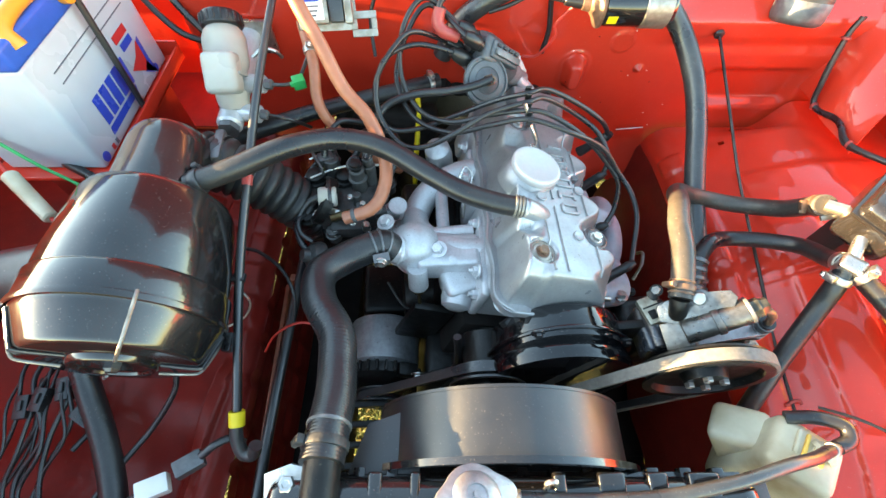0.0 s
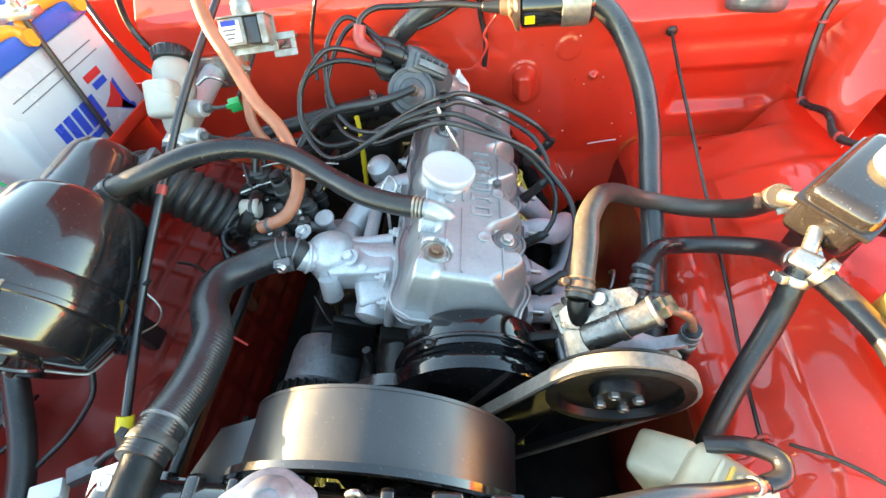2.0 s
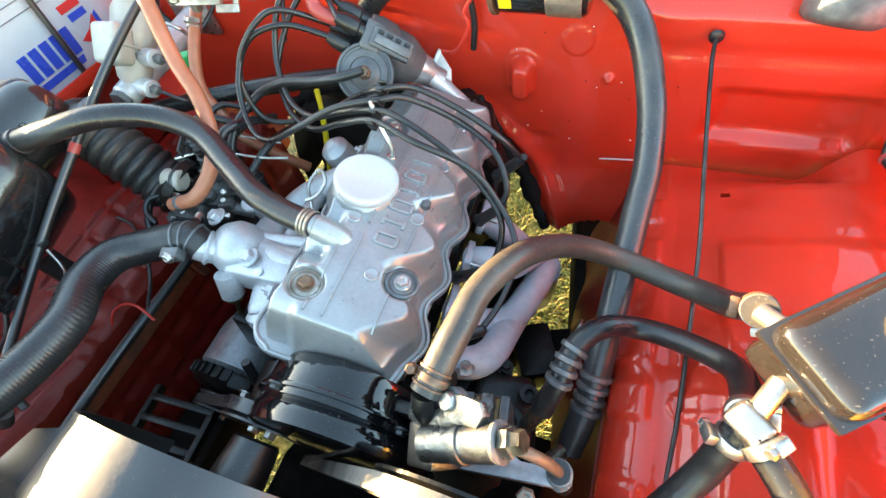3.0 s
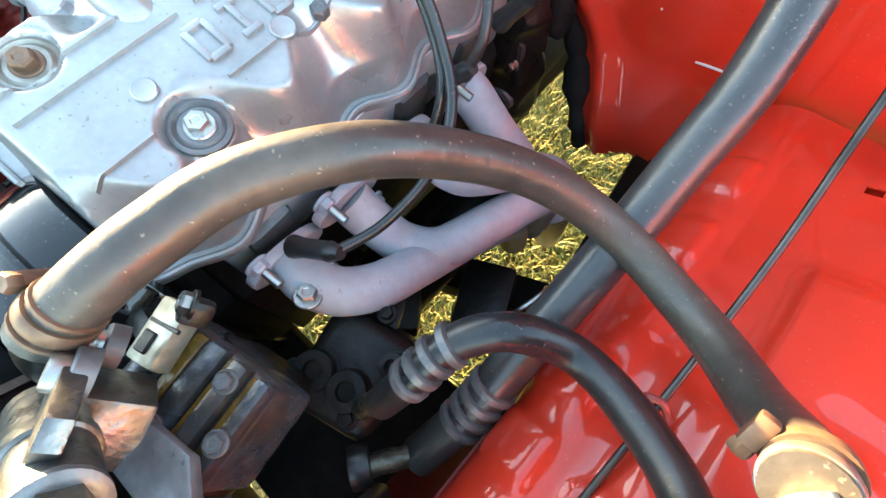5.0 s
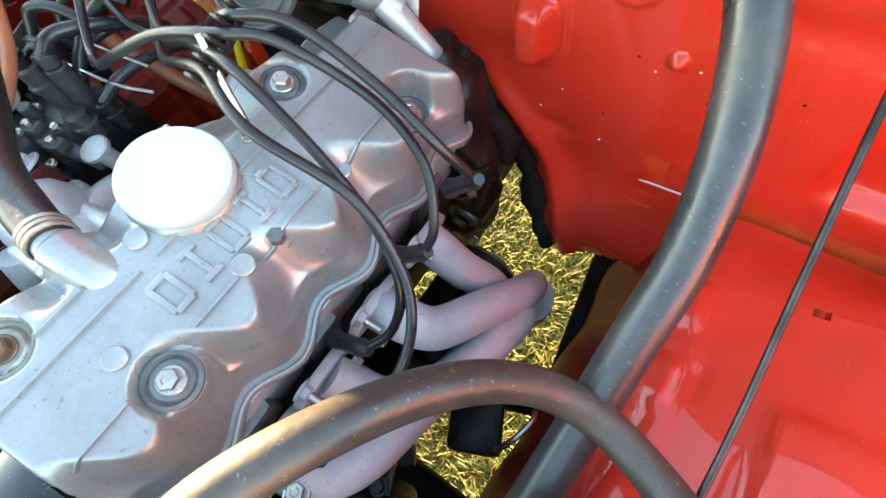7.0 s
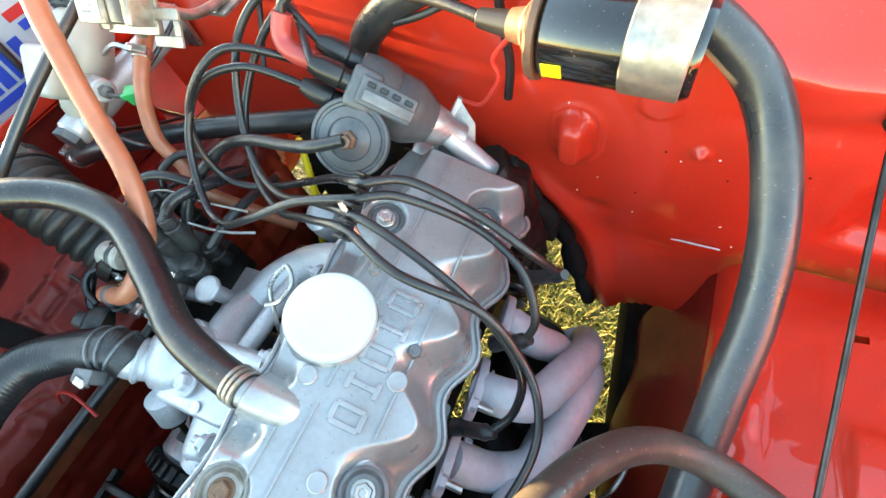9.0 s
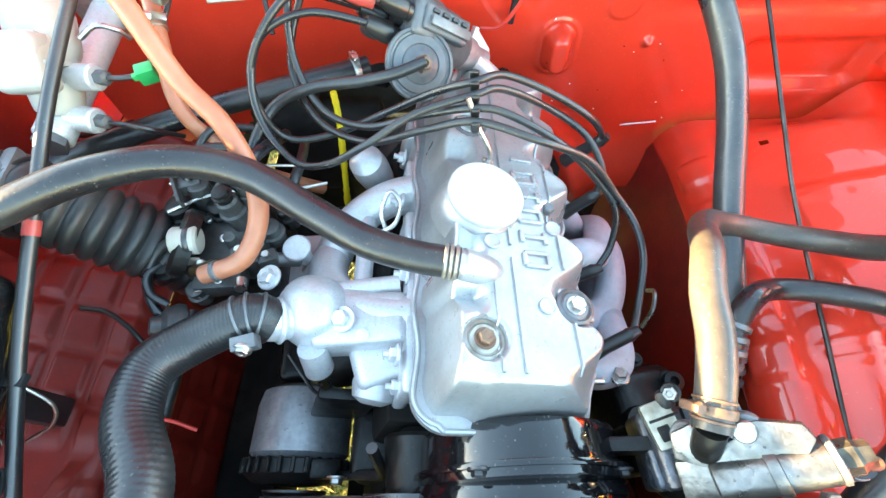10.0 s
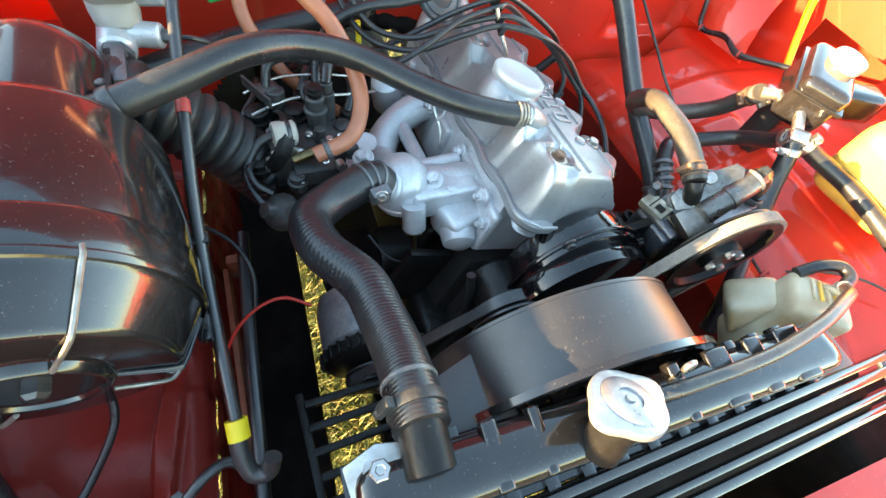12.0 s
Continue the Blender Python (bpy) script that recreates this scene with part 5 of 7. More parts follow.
part("rolled_edge", lathe([(0.0940, -0.003), (0.0956, -0.002), (0.0962, 0.001), (0.0956, 0.004), (0.0940, 0.005)], AM, 80, None, False), BLACKGLOSS, air)
lid = part("end_cap", lathe([(0.0938, -0.001), (0.0915, -0.003), (0.0905, -0.006), (0.0790, -0.034), (0.0770, -0.0375), (0.0735, -0.0390), (0.0420, -0.0375), (0.0400, -0.0385), (0.0385, -0.0430), (0.0365, -0.0445), (0.0340, -0.0440), (0.0320, -0.0415), (0.012, -0.0405)], AM, 80), BLACKGLOSS, air)
part("wing_nut", lathe([(0.008, -0.040), (0.008, -0.045), (0.005, -0.048), (0.002, -0.0485)], AM, 6), BLACKSATIN, lid)
CLIPS = [math.atan2(q.y, q.x) for q in (AM.inverted() @ V(-0.168, 0.258, 1.05), )]
for a in (CLIPS[0], CLIPS[0] + 1.62, CLIPS[0] - 1.75, CLIPS[0] + 3.2):
    q = [AM @ V(r * math.cos(a), r * math.sin(a), h) for r, h in ((0.0945, 0.006), (0.0965, -0.001), (0.0925, -0.008), (0.0860, -0.024), (0.0790, -0.038), (0.0700, -0.042), (0.0400, -0.0445))]
    part("spring_clip", sweep(bmesh.new(), spline(q, 5), 0.0017, 8), AGED, air)
for da in (-1.36, -1.30, 1.30, 1.36):
    a = CLIPS[0] + da
    q = [AM @ V(r * math.cos(a), r * math.sin(a), h) for r, h in ((0.0915, -0.005), (0.0850, -0.022), (0.0795, -0.036), (0.0740, -0.0400), (0.0400, -0.0385))]
    part("cap_rib", sweep(bmesh.new(), spline(q, 4), 0.0014, 8), BLACKSATIN, lid)
for a in (CLIPS[0] + 1.5, CLIPS[0] - 1.6):
    q = AM @ V(0.098 * math.cos(a), 0.098 * math.sin(a), -0.006)
    part("clip_lug", block((0.010, 0.010, 0.022), aim(q, AD), 0.002), BLACKGLOSS, air)
NC = V(-0.232, 0.493, 1.003)
part("outlet_housing", lathe([(0.0520, -0.115), (0.0480, -0.020), (0.0465, -0.008), (0.0425, 0.0), (0.034, 0.004), (0.01, 0.0045)], aim(NC, AD), 48), BLACKGLOSS, air)
part("hose_spigot", rod((-0.225, 0.415, 1.004), (-0.180, 0.416, 1.017), 0.0105, 16), BLACKGLOSS, air)
part("spigot_plate", block((0.012, 0.050, 0.040), pose(-0.180, 0.492, 0.985, 0, 0, 6), 0.004), GREYMETAL, air)
part("mount_leg", block((0.018, 0.030, 0.12), pose(-0.235, 0.34, 0.84), 0.004), BLACKSATIN, air)
part("inlet_snorkel", rod((-0.30, 0.34, 0.97), (-0.40, 0.33, 0.955), 0.030, 20, None, 0.030, 0.004), RUBBERGREY, air, "grey rubber inlet snorkel")
duct = thing("intake_duct", (-0.18, 0.47, 0.97), "black ribbed rubber intake duct to the carburettor", "duct")
for at_, way_, r_ in (((-0.190, 0.490, 0.969), (0.035, -0.007, -0.009), 0.0365), ((-0.083, 0.480, 0.861), (0.013, 0.0, -0.023), 0.0340)):
    part("duct_clamp", lathe([(r_, -0.005), (r_ + 0.0016, -0.004), (r_ + 0.0016, 0.004), (r_, 0.005)], aim(at_, way_), 32), BLACKSATIN, duct)
part("bellows", hose([(-0.215, 0.495, 0.975), (-0.180, 0.488, 0.966), (-0.145, 0.482, 0.942), (-0.115, 0.480, 0.910), (-0.093, 0.480, 0.878), (-0.076, 0.480, 0.848)], 0.0345, 32, 30,
                     lambda s: 0.91 + 0.15 * abs(math.sin(s * math.pi / 0.0135)) ** 0.8), BELLOWS, duct)
lower = thing("drain_duct", (-0.30, 0.26, 0.80), "thick black rubber duct below the air cleaner", "duct")
part("tube", hose([(-0.330, 0.300, 0.905), (-0.341, 0.262, 0.868), (-0.335, 0.232, 0.845), (-0.316, 0.190, 0.824), (-0.294, 0.140, 0.808), (-0.262, 0.06, 0.795)], 0.0145, 20, 7), RUBBER, lower)
part("duct_collar", lathe([(0.0147, -0.006), (0.0165, -0.005), (0.0165, 0.005), (0.0147, 0.006)], aim((-0.341, 0.262, 0.868), (0.0, 0.68, 0.6)), 24), BLACKSATIN, lower)

# ---- carburettor ----
carb = thing("carburettor", (-0.05, 0.48, 0.80), "dark grey carburettor with hoses and brass fittings", "carburettor")
part("throttle_body", block((0.085, 0.095, 0.060), pose(-0.035, 0.490, 0.850, 0, 0, 4), 0.008), GREASE, carb)
part("main_body", block((0.080, 0.075, 0.045), pose(-0.035, 0.488, 0.890, 0, 0, 4), 0.006), CARBGREY, carb)
part("air_horn", lathe([(0.034, 0), (0.034, 0.012), (0.030, 0.016), (0.030, 0.005)], aim((-0.062, 0.474, 0.910), (-0.75, 0.0, 0.55)), 24), GREASE, carb)
sol = part("solenoid", lathe([(0.0115, 0), (0.0135, 0.002), (0.0135, 0.022), (0.012, 0.024), (0.004, 0.024)], aim((-0.044, 0.468, 0.930), (-1, -0.15, 0.1)), 24), MILKY, carb, "cream plastic solenoid")
part("solenoid_band", lathe([(0.0138, 0.006), (0.0145, 0.007), (0.0145, 0.010), (0.0138, 0.011)], aim((-0.044, 0.468, 0.930), (-1, -0.15, 0.1)), 24), BLACKSATIN, sol)
part("fuel_inlet", rod((-0.024, 0.444, 0.925), (-0.050, 0.443, 0.915), 0.0060, 12), BRASS, carb)
part("float_bowl", block((0.046, 0.026, 0.022), pose(-0.030, 0.440, 0.900, 0, 0, 3), 0.006), CARBGREY, carb)
part("bowl_screw", rod((-0.005, 0.435, 0.912), (-0.002, 0.425, 0.914), 0.0055, 10), STEEL, carb)
for a, b, r in (((-0.005, 0.508, 0.895), (-0.004, 0.512, 0.945), 0.0095), ((-0.004, 0.512, 0.945), (-0.004, 0.513, 0.957), 0.0075), ((-0.060, 0.520, 0.900), (-0.058, 0.525, 0.942), 0.011), ((-0.020, 0.470, 0.905), (-0.018, 0.472, 0.930), 0.006)):
    part("carb_post", rod(a, b, r, 14, None, None, 0.0012), CARBGREY, carb)
for x, y, z, s in ((-0.066, 0.528, 0.938, 0.022), (-0.010, 0.462, 0.915, 0.018), (-0.075, 0.450, 0.905, 0.016), (0.012, 0.462, 0.905, 0.018)):
    part("carb_lug", block((s, s * 0.8, s * 0.6), pose(x, y, z, 0, 0, 20), 0.003), CARBGREY, carb)
    hexhead(carb, (x, y, z + s * 0.3), (0, 0, 1), 0.004, 0.004, STEEL)
part("throttle_link", hose([(-0.085, 0.500, 0.930), (-0.040, 0.520, 0.932), (0.030, 0.530, 0.925), (0.060, 0.545, 0.915)], 0.0016, 8, 4), STEEL, carb)
part("lever", prism([(0, 0), (0.035, 0.004), (0.034, 0.012), (0.0, 0.016)], Matrix.Translation((-0.085, 0.470, 0.905)) @ pose(0, 0, 0, 70, 0, 20), 0.003, 0.0008), STEEL, carb)
for pts, r in (([(-0.066, 0.469, 0.929), (-0.085, 0.462, 0.922), (-0.100, 0.440, 0.905), (-0.092, 0.415, 0.890), (-0.080, 0.410, 0.880)], 0.0048),
               ([(-0.066, 0.528, 0.945), (-0.060, 0.540, 0.962), (-0.040, 0.552, 0.962), (-0.015, 0.560, 0.950)], 0.0050),
               ([(-0.004, 0.512, 0.955), (0.002, 0.530, 0.965), (0.010, 0.560, 0.955), (0.012, 0.600, 0.930)], 0.0060),
               ([(-0.025, 0.500, 0.935), (-0.030, 0.505, 0.950), (-0.022, 0.515, 0.955), (-0.010, 0.512, 0.945)], 0.0030)):
    part("vacuum_line", hose(pts, r, 12, 6), RUBBER, carb)
part("dashpot", lathe([(0.006, -0.012), (0.020, -0.006), (0.021, 0), (0.017, 0.010), (0.010, 0.014), (0.008, 0.022)], aim((-0.072, 0.402, 0.882), (-0.6, -0.2, 0.5)), 24), CARBGREY, carb)
# small castings, screws, springs and pipes that crowd the carburettor
for x, y, z, r, h, mt in ((-0.018, 0.498, 0.912, 0.0105, 0.040, CARBGREY), (-0.018, 0.498, 0.952, 0.0075, 0.012, GREASE), (-0.040, 0.512, 0.905, 0.012, 0.022, GREASE), (0.010, 0.492, 0.890, 0.010, 0.026, CARBGREY),
                          (-0.080, 0.510, 0.905, 0.013, 0.024, GREASE), (-0.062, 0.545, 0.900, 0.009, 0.034, CARBGREY), (-0.030, 0.540, 0.895, 0.008, 0.030, GREASE), (0.020, 0.515, 0.885, 0.009, 0.030, GREASE),
                          (-0.088, 0.455, 0.890, 0.012, 0.020, GREASE), (-0.050, 0.430, 0.885, 0.009, 0.022, CARBGREY)):
    part("carb_post", lathe([(r, 0), (r, h * 0.45), (r * 1.25, h * 0.48), (r * 1.25, h * 0.58), (r, h * 0.62), (r, h * 0.95), (r * 0.8, h)], pose(x, y, z), 16), mt, carb)
for x, y, z in ((-0.012, 0.452, 0.918), (-0.042, 0.448, 0.919), (0.004, 0.474, 0.912), (-0.070, 0.488, 0.915), (-0.030, 0.478, 0.915), (-0.052, 0.500, 0.915), (-0.020, 0.430, 0.921), (0.022, 0.448, 0.902)):
    part("screw", lathe([(0.0042, 0), (0.0042, 0.003), (0.0030, 0.0040), (0.0008, 0.0034)], aim((x, y, z), (0.1, -0.2, 1)), 10), STEEL, carb)
part("cable_stay", block((0.003, 0.050, 0.012), pose(-0.076, 0.520, 0.944, 0, 0, 30), 0.0008), CARBGREY, carb)
spring = [V(-0.046 + 0.0034 * math.cos(i * 0.9), 0.462 - 0.0010 * i, 0.905 + 0.0034 * math.sin(i * 0.9)) for i in range(42)]
part("return_spring", sweep(bmesh.new(), spring, 0.0008, 6), STEEL, carb)
for pts, r, mt in (([(-0.090, 0.530, 0.935), (-0.050, 0.545, 0.942), (0.000, 0.548, 0.940), (0.045, 0.560, 0.925)], 0.0014, STEEL), ([(-0.062, 0.545, 0.930), (-0.062, 0.560, 0.950), (-0.050, 0.585, 0.955), (-0.020, 0.600, 0.940)], 0.0042, RUBBER),
                   ([(0.020, 0.515, 0.912), (0.030, 0.540, 0.925), (0.030, 0.580, 0.920), (0.020, 0.620, 0.900)], 0.0052, RUBBER), ([(-0.088, 0.455, 0.908), (-0.096, 0.440, 0.912), (-0.092, 0.425, 0.905), (-0.078, 0.418, 0.895)], 0.0036, RUBBER),
                   ([(-0.030, 0.540, 0.925), (-0.020, 0.560, 0.935), (-0.015, 0.590, 0.930), (-0.030, 0.620, 0.900)], 0.0048, RUBBER), ([(-0.100, 0.480, 0.905), (-0.095, 0.510, 0.920), (-0.080, 0.540, 0.925), (-0.075, 0.580, 0.915)], 0.0030, RUBBERGREY)):
    part("vacuum_line", hose(pts, r, 10, 6), mt, carb)
part("choke_lever", prism([(0, 0), (0.028, 0.002), (0.030, 0.008), (0.014, 0.014), (0.0, 0.010)], Matrix.Translation((-0.072, 0.446, 0.916)) @ pose(0, 0, 0, 80, 0, 10), 0.0022, 0.0006), STEEL, carb)


# ---- intake side ----
intake = thing("intake_manifold", (0.11, 0.46, 0.86), "silver painted cast intake manifold with two runners", "intake manifold")
part("runner", hose([(0.150, 0.412, 0.880), (0.118, 0.412, 0.884), (0.085, 0.425, 0.880), (0.062, 0.455, 0.866), (0.055, 0.490, 0.850)], 0.021, 20, 7, lambda s: 1.0 + 2.5 * max(0, 0.02 - s)), CAST, intake)
part("runner", hose([(0.150, 0.560, 0.878), (0.120, 0.556, 0.872), (0.092, 0.545, 0.862), (0.068, 0.520, 0.855), (0.055, 0.488, 0.848), (0.040, 0.470, 0.840)], 0.0205, 20, 7), CAST, intake)
part("cross_rib", rod((0.100, 0.440, 0.876), (0.096, 0.530, 0.866), 0.0095, 14), CAST, intake)
part("coolant_block", block((0.085, 0.050, 0.040), pose(0.105, 0.402, 0.884, 0, 4, 4), 0.008, 3), CAST, intake)
part("coolant_lower", block((0.050, 0.050, 0.045), pose(0.122, 0.372, 0.862, 0, 0, 20), 0.014, 4), CAST, intake)
part("lower_lobe", lathe([(0.020, -0.012), (0.0215, 0.0), (0.019, 0.012), (0.010, 0.017)], aim((0.118, 0.352, 0.858), (-0.2, -1, -0.2)), 24), CAST, intake)
part("water_rail", rod((0.062, 0.430, 0.892), (0.140, 0.440, 0.890), 0.0095, 14), CAST, intake)
for y, z, sx in ((0.405, 0.876, 0.105), (0.570, 0.872, 0.075)):
    part("port_flange", block((0.012, sx, 0.050), pose(0.147, y, z, 0, 17, 2), 0.005), CAST, intake)
for p in ((0.143, 0.367, 0.905), (0.146, 0.447, 0.897), (0.143, 0.345, 0.882), (0.140, 0.430, 0.860), (0.134, 0.605, 0.885), (0.136, 0.536, 0.892)):
    b = hexhead(intake, p, (-0.95, 0, 0.3), 0.0068, 0.007, CAST, washer=0.010)
    part("stud", rod(p, Vector(p) + V(-0.0115, 0, 0.0036), 0.0032, 10), CAST, b)
part("vacuum_tank", lathe([(0.020, -0.03), (0.022, 0.0), (0.020, 0.018), (0.012, 0.026), (0.004, 0.028)], aim((0.092, 0.605, 0.868), (-0.15, -0.2, 0.95)), 24), CAST, intake)
part("carb_flange", block((0.075, 0.085, 0.016), pose(0.005, 0.485, 0.832, 0, 0, 4), 0.004), CAST, intake)
part("plug_disc", lathe([(0.0055, 0), (0.0055, 0.001), (0.0045, 0.0014)], aim((0.112, 0.385, 0.9045), (0, -0.2, 1)), 16), CAST, intake)
part("lifting_eye", hose([(0.128, 0.470, 0.880), (0.128, 0.482, 0.905), (0.122, 0.500, 0.925), (0.130, 0.520, 0.932), (0.140, 0.510, 0.925), (0.135, 0.492, 0.918), (0.122, 0.484, 0.915)], 0.0022, 8, 5), STEEL, intake)

therm = thing("thermostat_housing", (0.064, 0.415, 0.885), "silver painted domed thermostat housing with sensor below", "thermostat housing")
TN = V(-0.25, -0.15, 0.95).normalized()
part("dome", lathe([(0.036, -0.014), (0.036, -0.006), (0.034, -0.004), (0.0335, 0.006), (0.030, 0.019), (0.0215, 0.029), (0.011, 0.0335), (0.003, 0.0345)], aim((0.062, 0.412, 0.891), TN), 36), CAST, therm)
part("outlet", hose([(0.062, 0.409, 0.898), (0.050, 0.402, 0.903), (0.0343, 0.3937, 0.9147), (0.0250, 0.3945, 0.9230)], 0.0175, 22, 6), CAST, therm)
part("outlet_lip", lathe([(0.0185, -0.003), (0.0208, 0), (0.0185, 0.003)], aim((0.0380, 0.3955, 0.9115), (-0.013, -0.005, 0.010)), 24, None, False), CAST, therm)
part("base_flange", prism([(0.044 * math.cos(a), 0.030 * math.sin(a)) for a in steps(0, 6.02, 23)], aim((0.062, 0.415, 0.880), TN) @ pose(0, 0, 0, 0, 0, 20), 0.010, 0.002), CAST, therm)
hexhead(therm, (0.093, 0.398, 0.908), TN, 0.0078, 0.008, CAST, washer=0.012)
hexhead(therm, (0.022, 0.436, 0.915), TN, 0.0078, 0.008, CAST, washer=0.012)
sens = part("temperature_sensor", lathe([(0.013, -0.012), (0.0135, 0.018), (0.012, 0.020)], aim((0.066, 0.372, 0.884), (0.02, -0.35, -0.9)), 22), CAST, therm)
part("sensor_nut", lathe([(0.0105, 0), (0.0105, 0.007), (0.007, 0.009)], aim((0.0664, 0.3652, 0.8665), (0.02, -0.35, -0.9)), 6), BRASS, sens)
part("sensor_pin", rod((0.0665, 0.362, 0.858), (0.067, 0.353, 0.836), 0.0028, 10), BRASS, sens)
filler = thing("vacuum_switch", (0.034, 0.492, 0.87), "small silver disc-topped vacuum switch", "vacuum switch")
part("disc", lathe([(0.008, -0.03), (0.009, -0.006), (0.0135, -0.004), (0.0140, -0.002), (0.0140, 0.0), (0.0125, 0.0015), (0.004, 0.0015)], aim((0.034, 0.478, 0.897), (0, -0.15, 1)), 26), CAST, filler)
part("switch_tube", rod((0.034, 0.474, 0.880), (-0.002, 0.463, 0.900), 0.0075, 14, None, None, 0.001), GREYMETAL, filler)
hose_thing("sensor_wire", [(0.069, 0.361, 0.836), (0.068, 0.352, 0.826), (0.050, 0.355, 0.815), (0.035, 0.370, 0.815), (0.020, 0.390, 0.830)], 0.0018, PLASTIC, "thin black sensor wire", "wire", 8)

# ---- exhaust ----
exh = thing("exhaust_manifold", (0.345, 0.50, 0.72), "grey heat-stained tubular exhaust manifold", "exhaust manifold")
PORT = [V(0.310, y, 0.818) for y in (0.378, 0.441, 0.508, 0.580)]
runs = [[PORT[0], (0.3370, 0.3760, 0.8200), (0.3560, 0.3850, 0.8100), (0.3680, 0.4080, 0.7920), (0.3730, 0.4450, 0.7700), (0.3790, 0.5044, 0.7330), (0.3780, 0.5702, 0.6530), (0.3702, 0.5969, 0.5469)],
        [PORT[1], (0.3290, 0.4440, 0.7960), (0.3490, 0.4510, 0.7720), (0.3749, 0.4692, 0.7660), (0.3898, 0.5124, 0.7609), (0.3987, 0.5611, 0.7405), (0.3999, 0.5950, 0.7050), (0.3881, 0.6100, 0.6200)],
        [PORT[2], (0.3400, 0.5095, 0.8240), (0.3610, 0.5214, 0.8054), (0.3780, 0.5617, 0.7762), (0.3904, 0.6107, 0.7236), (0.3834, 0.6616, 0.6323), (0.3780, 0.6650, 0.5600)],
        [PORT[3], (0.3190, 0.5815, 0.8110), (0.3408, 0.5871, 0.7754), (0.3602, 0.6031, 0.7245), (0.3712, 0.6160, 0.6449), (0.3781, 0.6197, 0.5656)]]
for q in runs:
    part("exhaust_pipe", hose(q, 0.0185, 22, 8), GREYPIPE, exh)
part("collector", rod((0.382, 0.655, 0.60), (0.375, 0.70, 0.40), 0.034, 20, None, 0.024), GREYPIPE, exh)
for i, p in enumerate(PORT):
    fl = part("pipe_flange", prism([(0.036 * math.cos(a), 0.021 * math.sin(a)) for a in steps(0, 6.0, 20)], aim(p + V(-0.006, 0, 0.002), (0.95, 0.05, -0.30), (0, 1, 0)) @ pose(0, 0, 0, 0, 0, 60), 0.009, 0.002), GREYPIPE, exh)
    for s in (1, -1):
        c = p + V(0.003, -0.018 * s, 0.024 * s)
        n = hexhead(fl, c, (0.95, 0.05, -0.25), 0.0072, 0.007, GREYPIPE, "flange_nut", "", 0.0095)
        part("stud", rod(c, c + V(0.0205, 0.001, -0.0055), 0.0036, 10), STEEL, n)

# ---- alternator and belts ----
alt = thing("alternator", (0.0, 0.34, 0.62), "grey alternator with cooling fins and black pulley", "alternator")
AC = V(0.002, 0.330, 0.690)
part("alternator_body", lathe([(0.040, -0.055), (0.054, -0.048), (0.058, -0.030), (0.058, 0.022), (0.050, 0.030)], aim(AC, (0, -1, 0)), 40), DULLALU, alt)
part("front_bracket", lathe([(0.052, 0.028), (0.060, 0.030), (0.060, 0.044), (0.050, 0.052), (0.020, 0.056)], aim(AC, (0, -1, 0)), 40), GREASE, alt)
for k in range(28):
    a = 2 * math.pi * k / 28
    part("cooling_fin", block((0.0045, 0.016, 0.010), Matrix.Translation(AC) @ Matrix.Rotation(a, 4, "Y") @ pose(0, -0.036, 0.0595), 0.001, 1), GREASE, alt)
pulley(alt, AC + V(0, -0.070, 0), 0.036, 0.020)
part("rear_bracket", block((0.085, 0.095, 0.045), pose(0.004, 0.440, 0.695, 0, 6, 4), 0.012, 3), GREASE, alt)
part("adjuster_arm", hose([AC + V(0.06, -0.045, 0.03), (0.085, 0.285, 0.735), (0.115, 0.283, 0.765), (0.120, 0.290, 0.815), (0.118, 0.300, 0.850)], 0.0055, 8, 6), BLACKSATIN, alt)
part("lug", block((0.030, 0.020, 0.022), pose(0.045, 0.29, 0.735, 0, 25, 0), 0.004), GREASE, alt)
hexhead(alt, (0.062, 0.282, 0.738), (0, -1, 0), 0.007, 0.007, STEEL, washer=0.011)


def belt_loop(circles, y, width, thick):
    """A belt round pulleys given as (x, z, r) in counter-clockwise order."""
    pts = []
    n = len(circles)
    for i in range(n):
        x0, z0, r0 = circles[i - 1]
        x1, z1, r1 = circles[i]
        x2, z2, r2 = circles[(i + 1) % n]

        def out(xa, za, ra, xb, zb, rb):
            d = math.hypot(xb - xa, zb - za)
            base = math.atan2(zb - za, xb - xa) - math.pi / 2
            return base + math.asin(max(-1, min(1, (ra - rb) / d))) * 1.0
        a0, a1 = out(x0, z0, r0, x1, z1, r1), out(x1, z1, r1, x2, z2, r2)
        while a1 < a0:
            a1 += 2 * math.pi
        for a in steps(a0, a1, 22):
            pts.append((x1 + r1 * math.cos(a), z1 + r1 * math.sin(a), math.cos(a), math.sin(a)))
    bm = bmesh.new()
    rows = [[bm.verts.new(V(x + nx * k, y + s, z + nz * k)) for k, s in ((0, -width / 2), (thick, -width / 2), (thick, width / 2), (0, width / 2))] for x, z, nx, nz in pts]
    for p, q in zip(rows, rows[1:] + rows[:1]):
        for k in range(4):
            bm.faces.new((p[k], p[(k + 1) % 4], q[(k + 1) % 4], q[k]))
    return bm


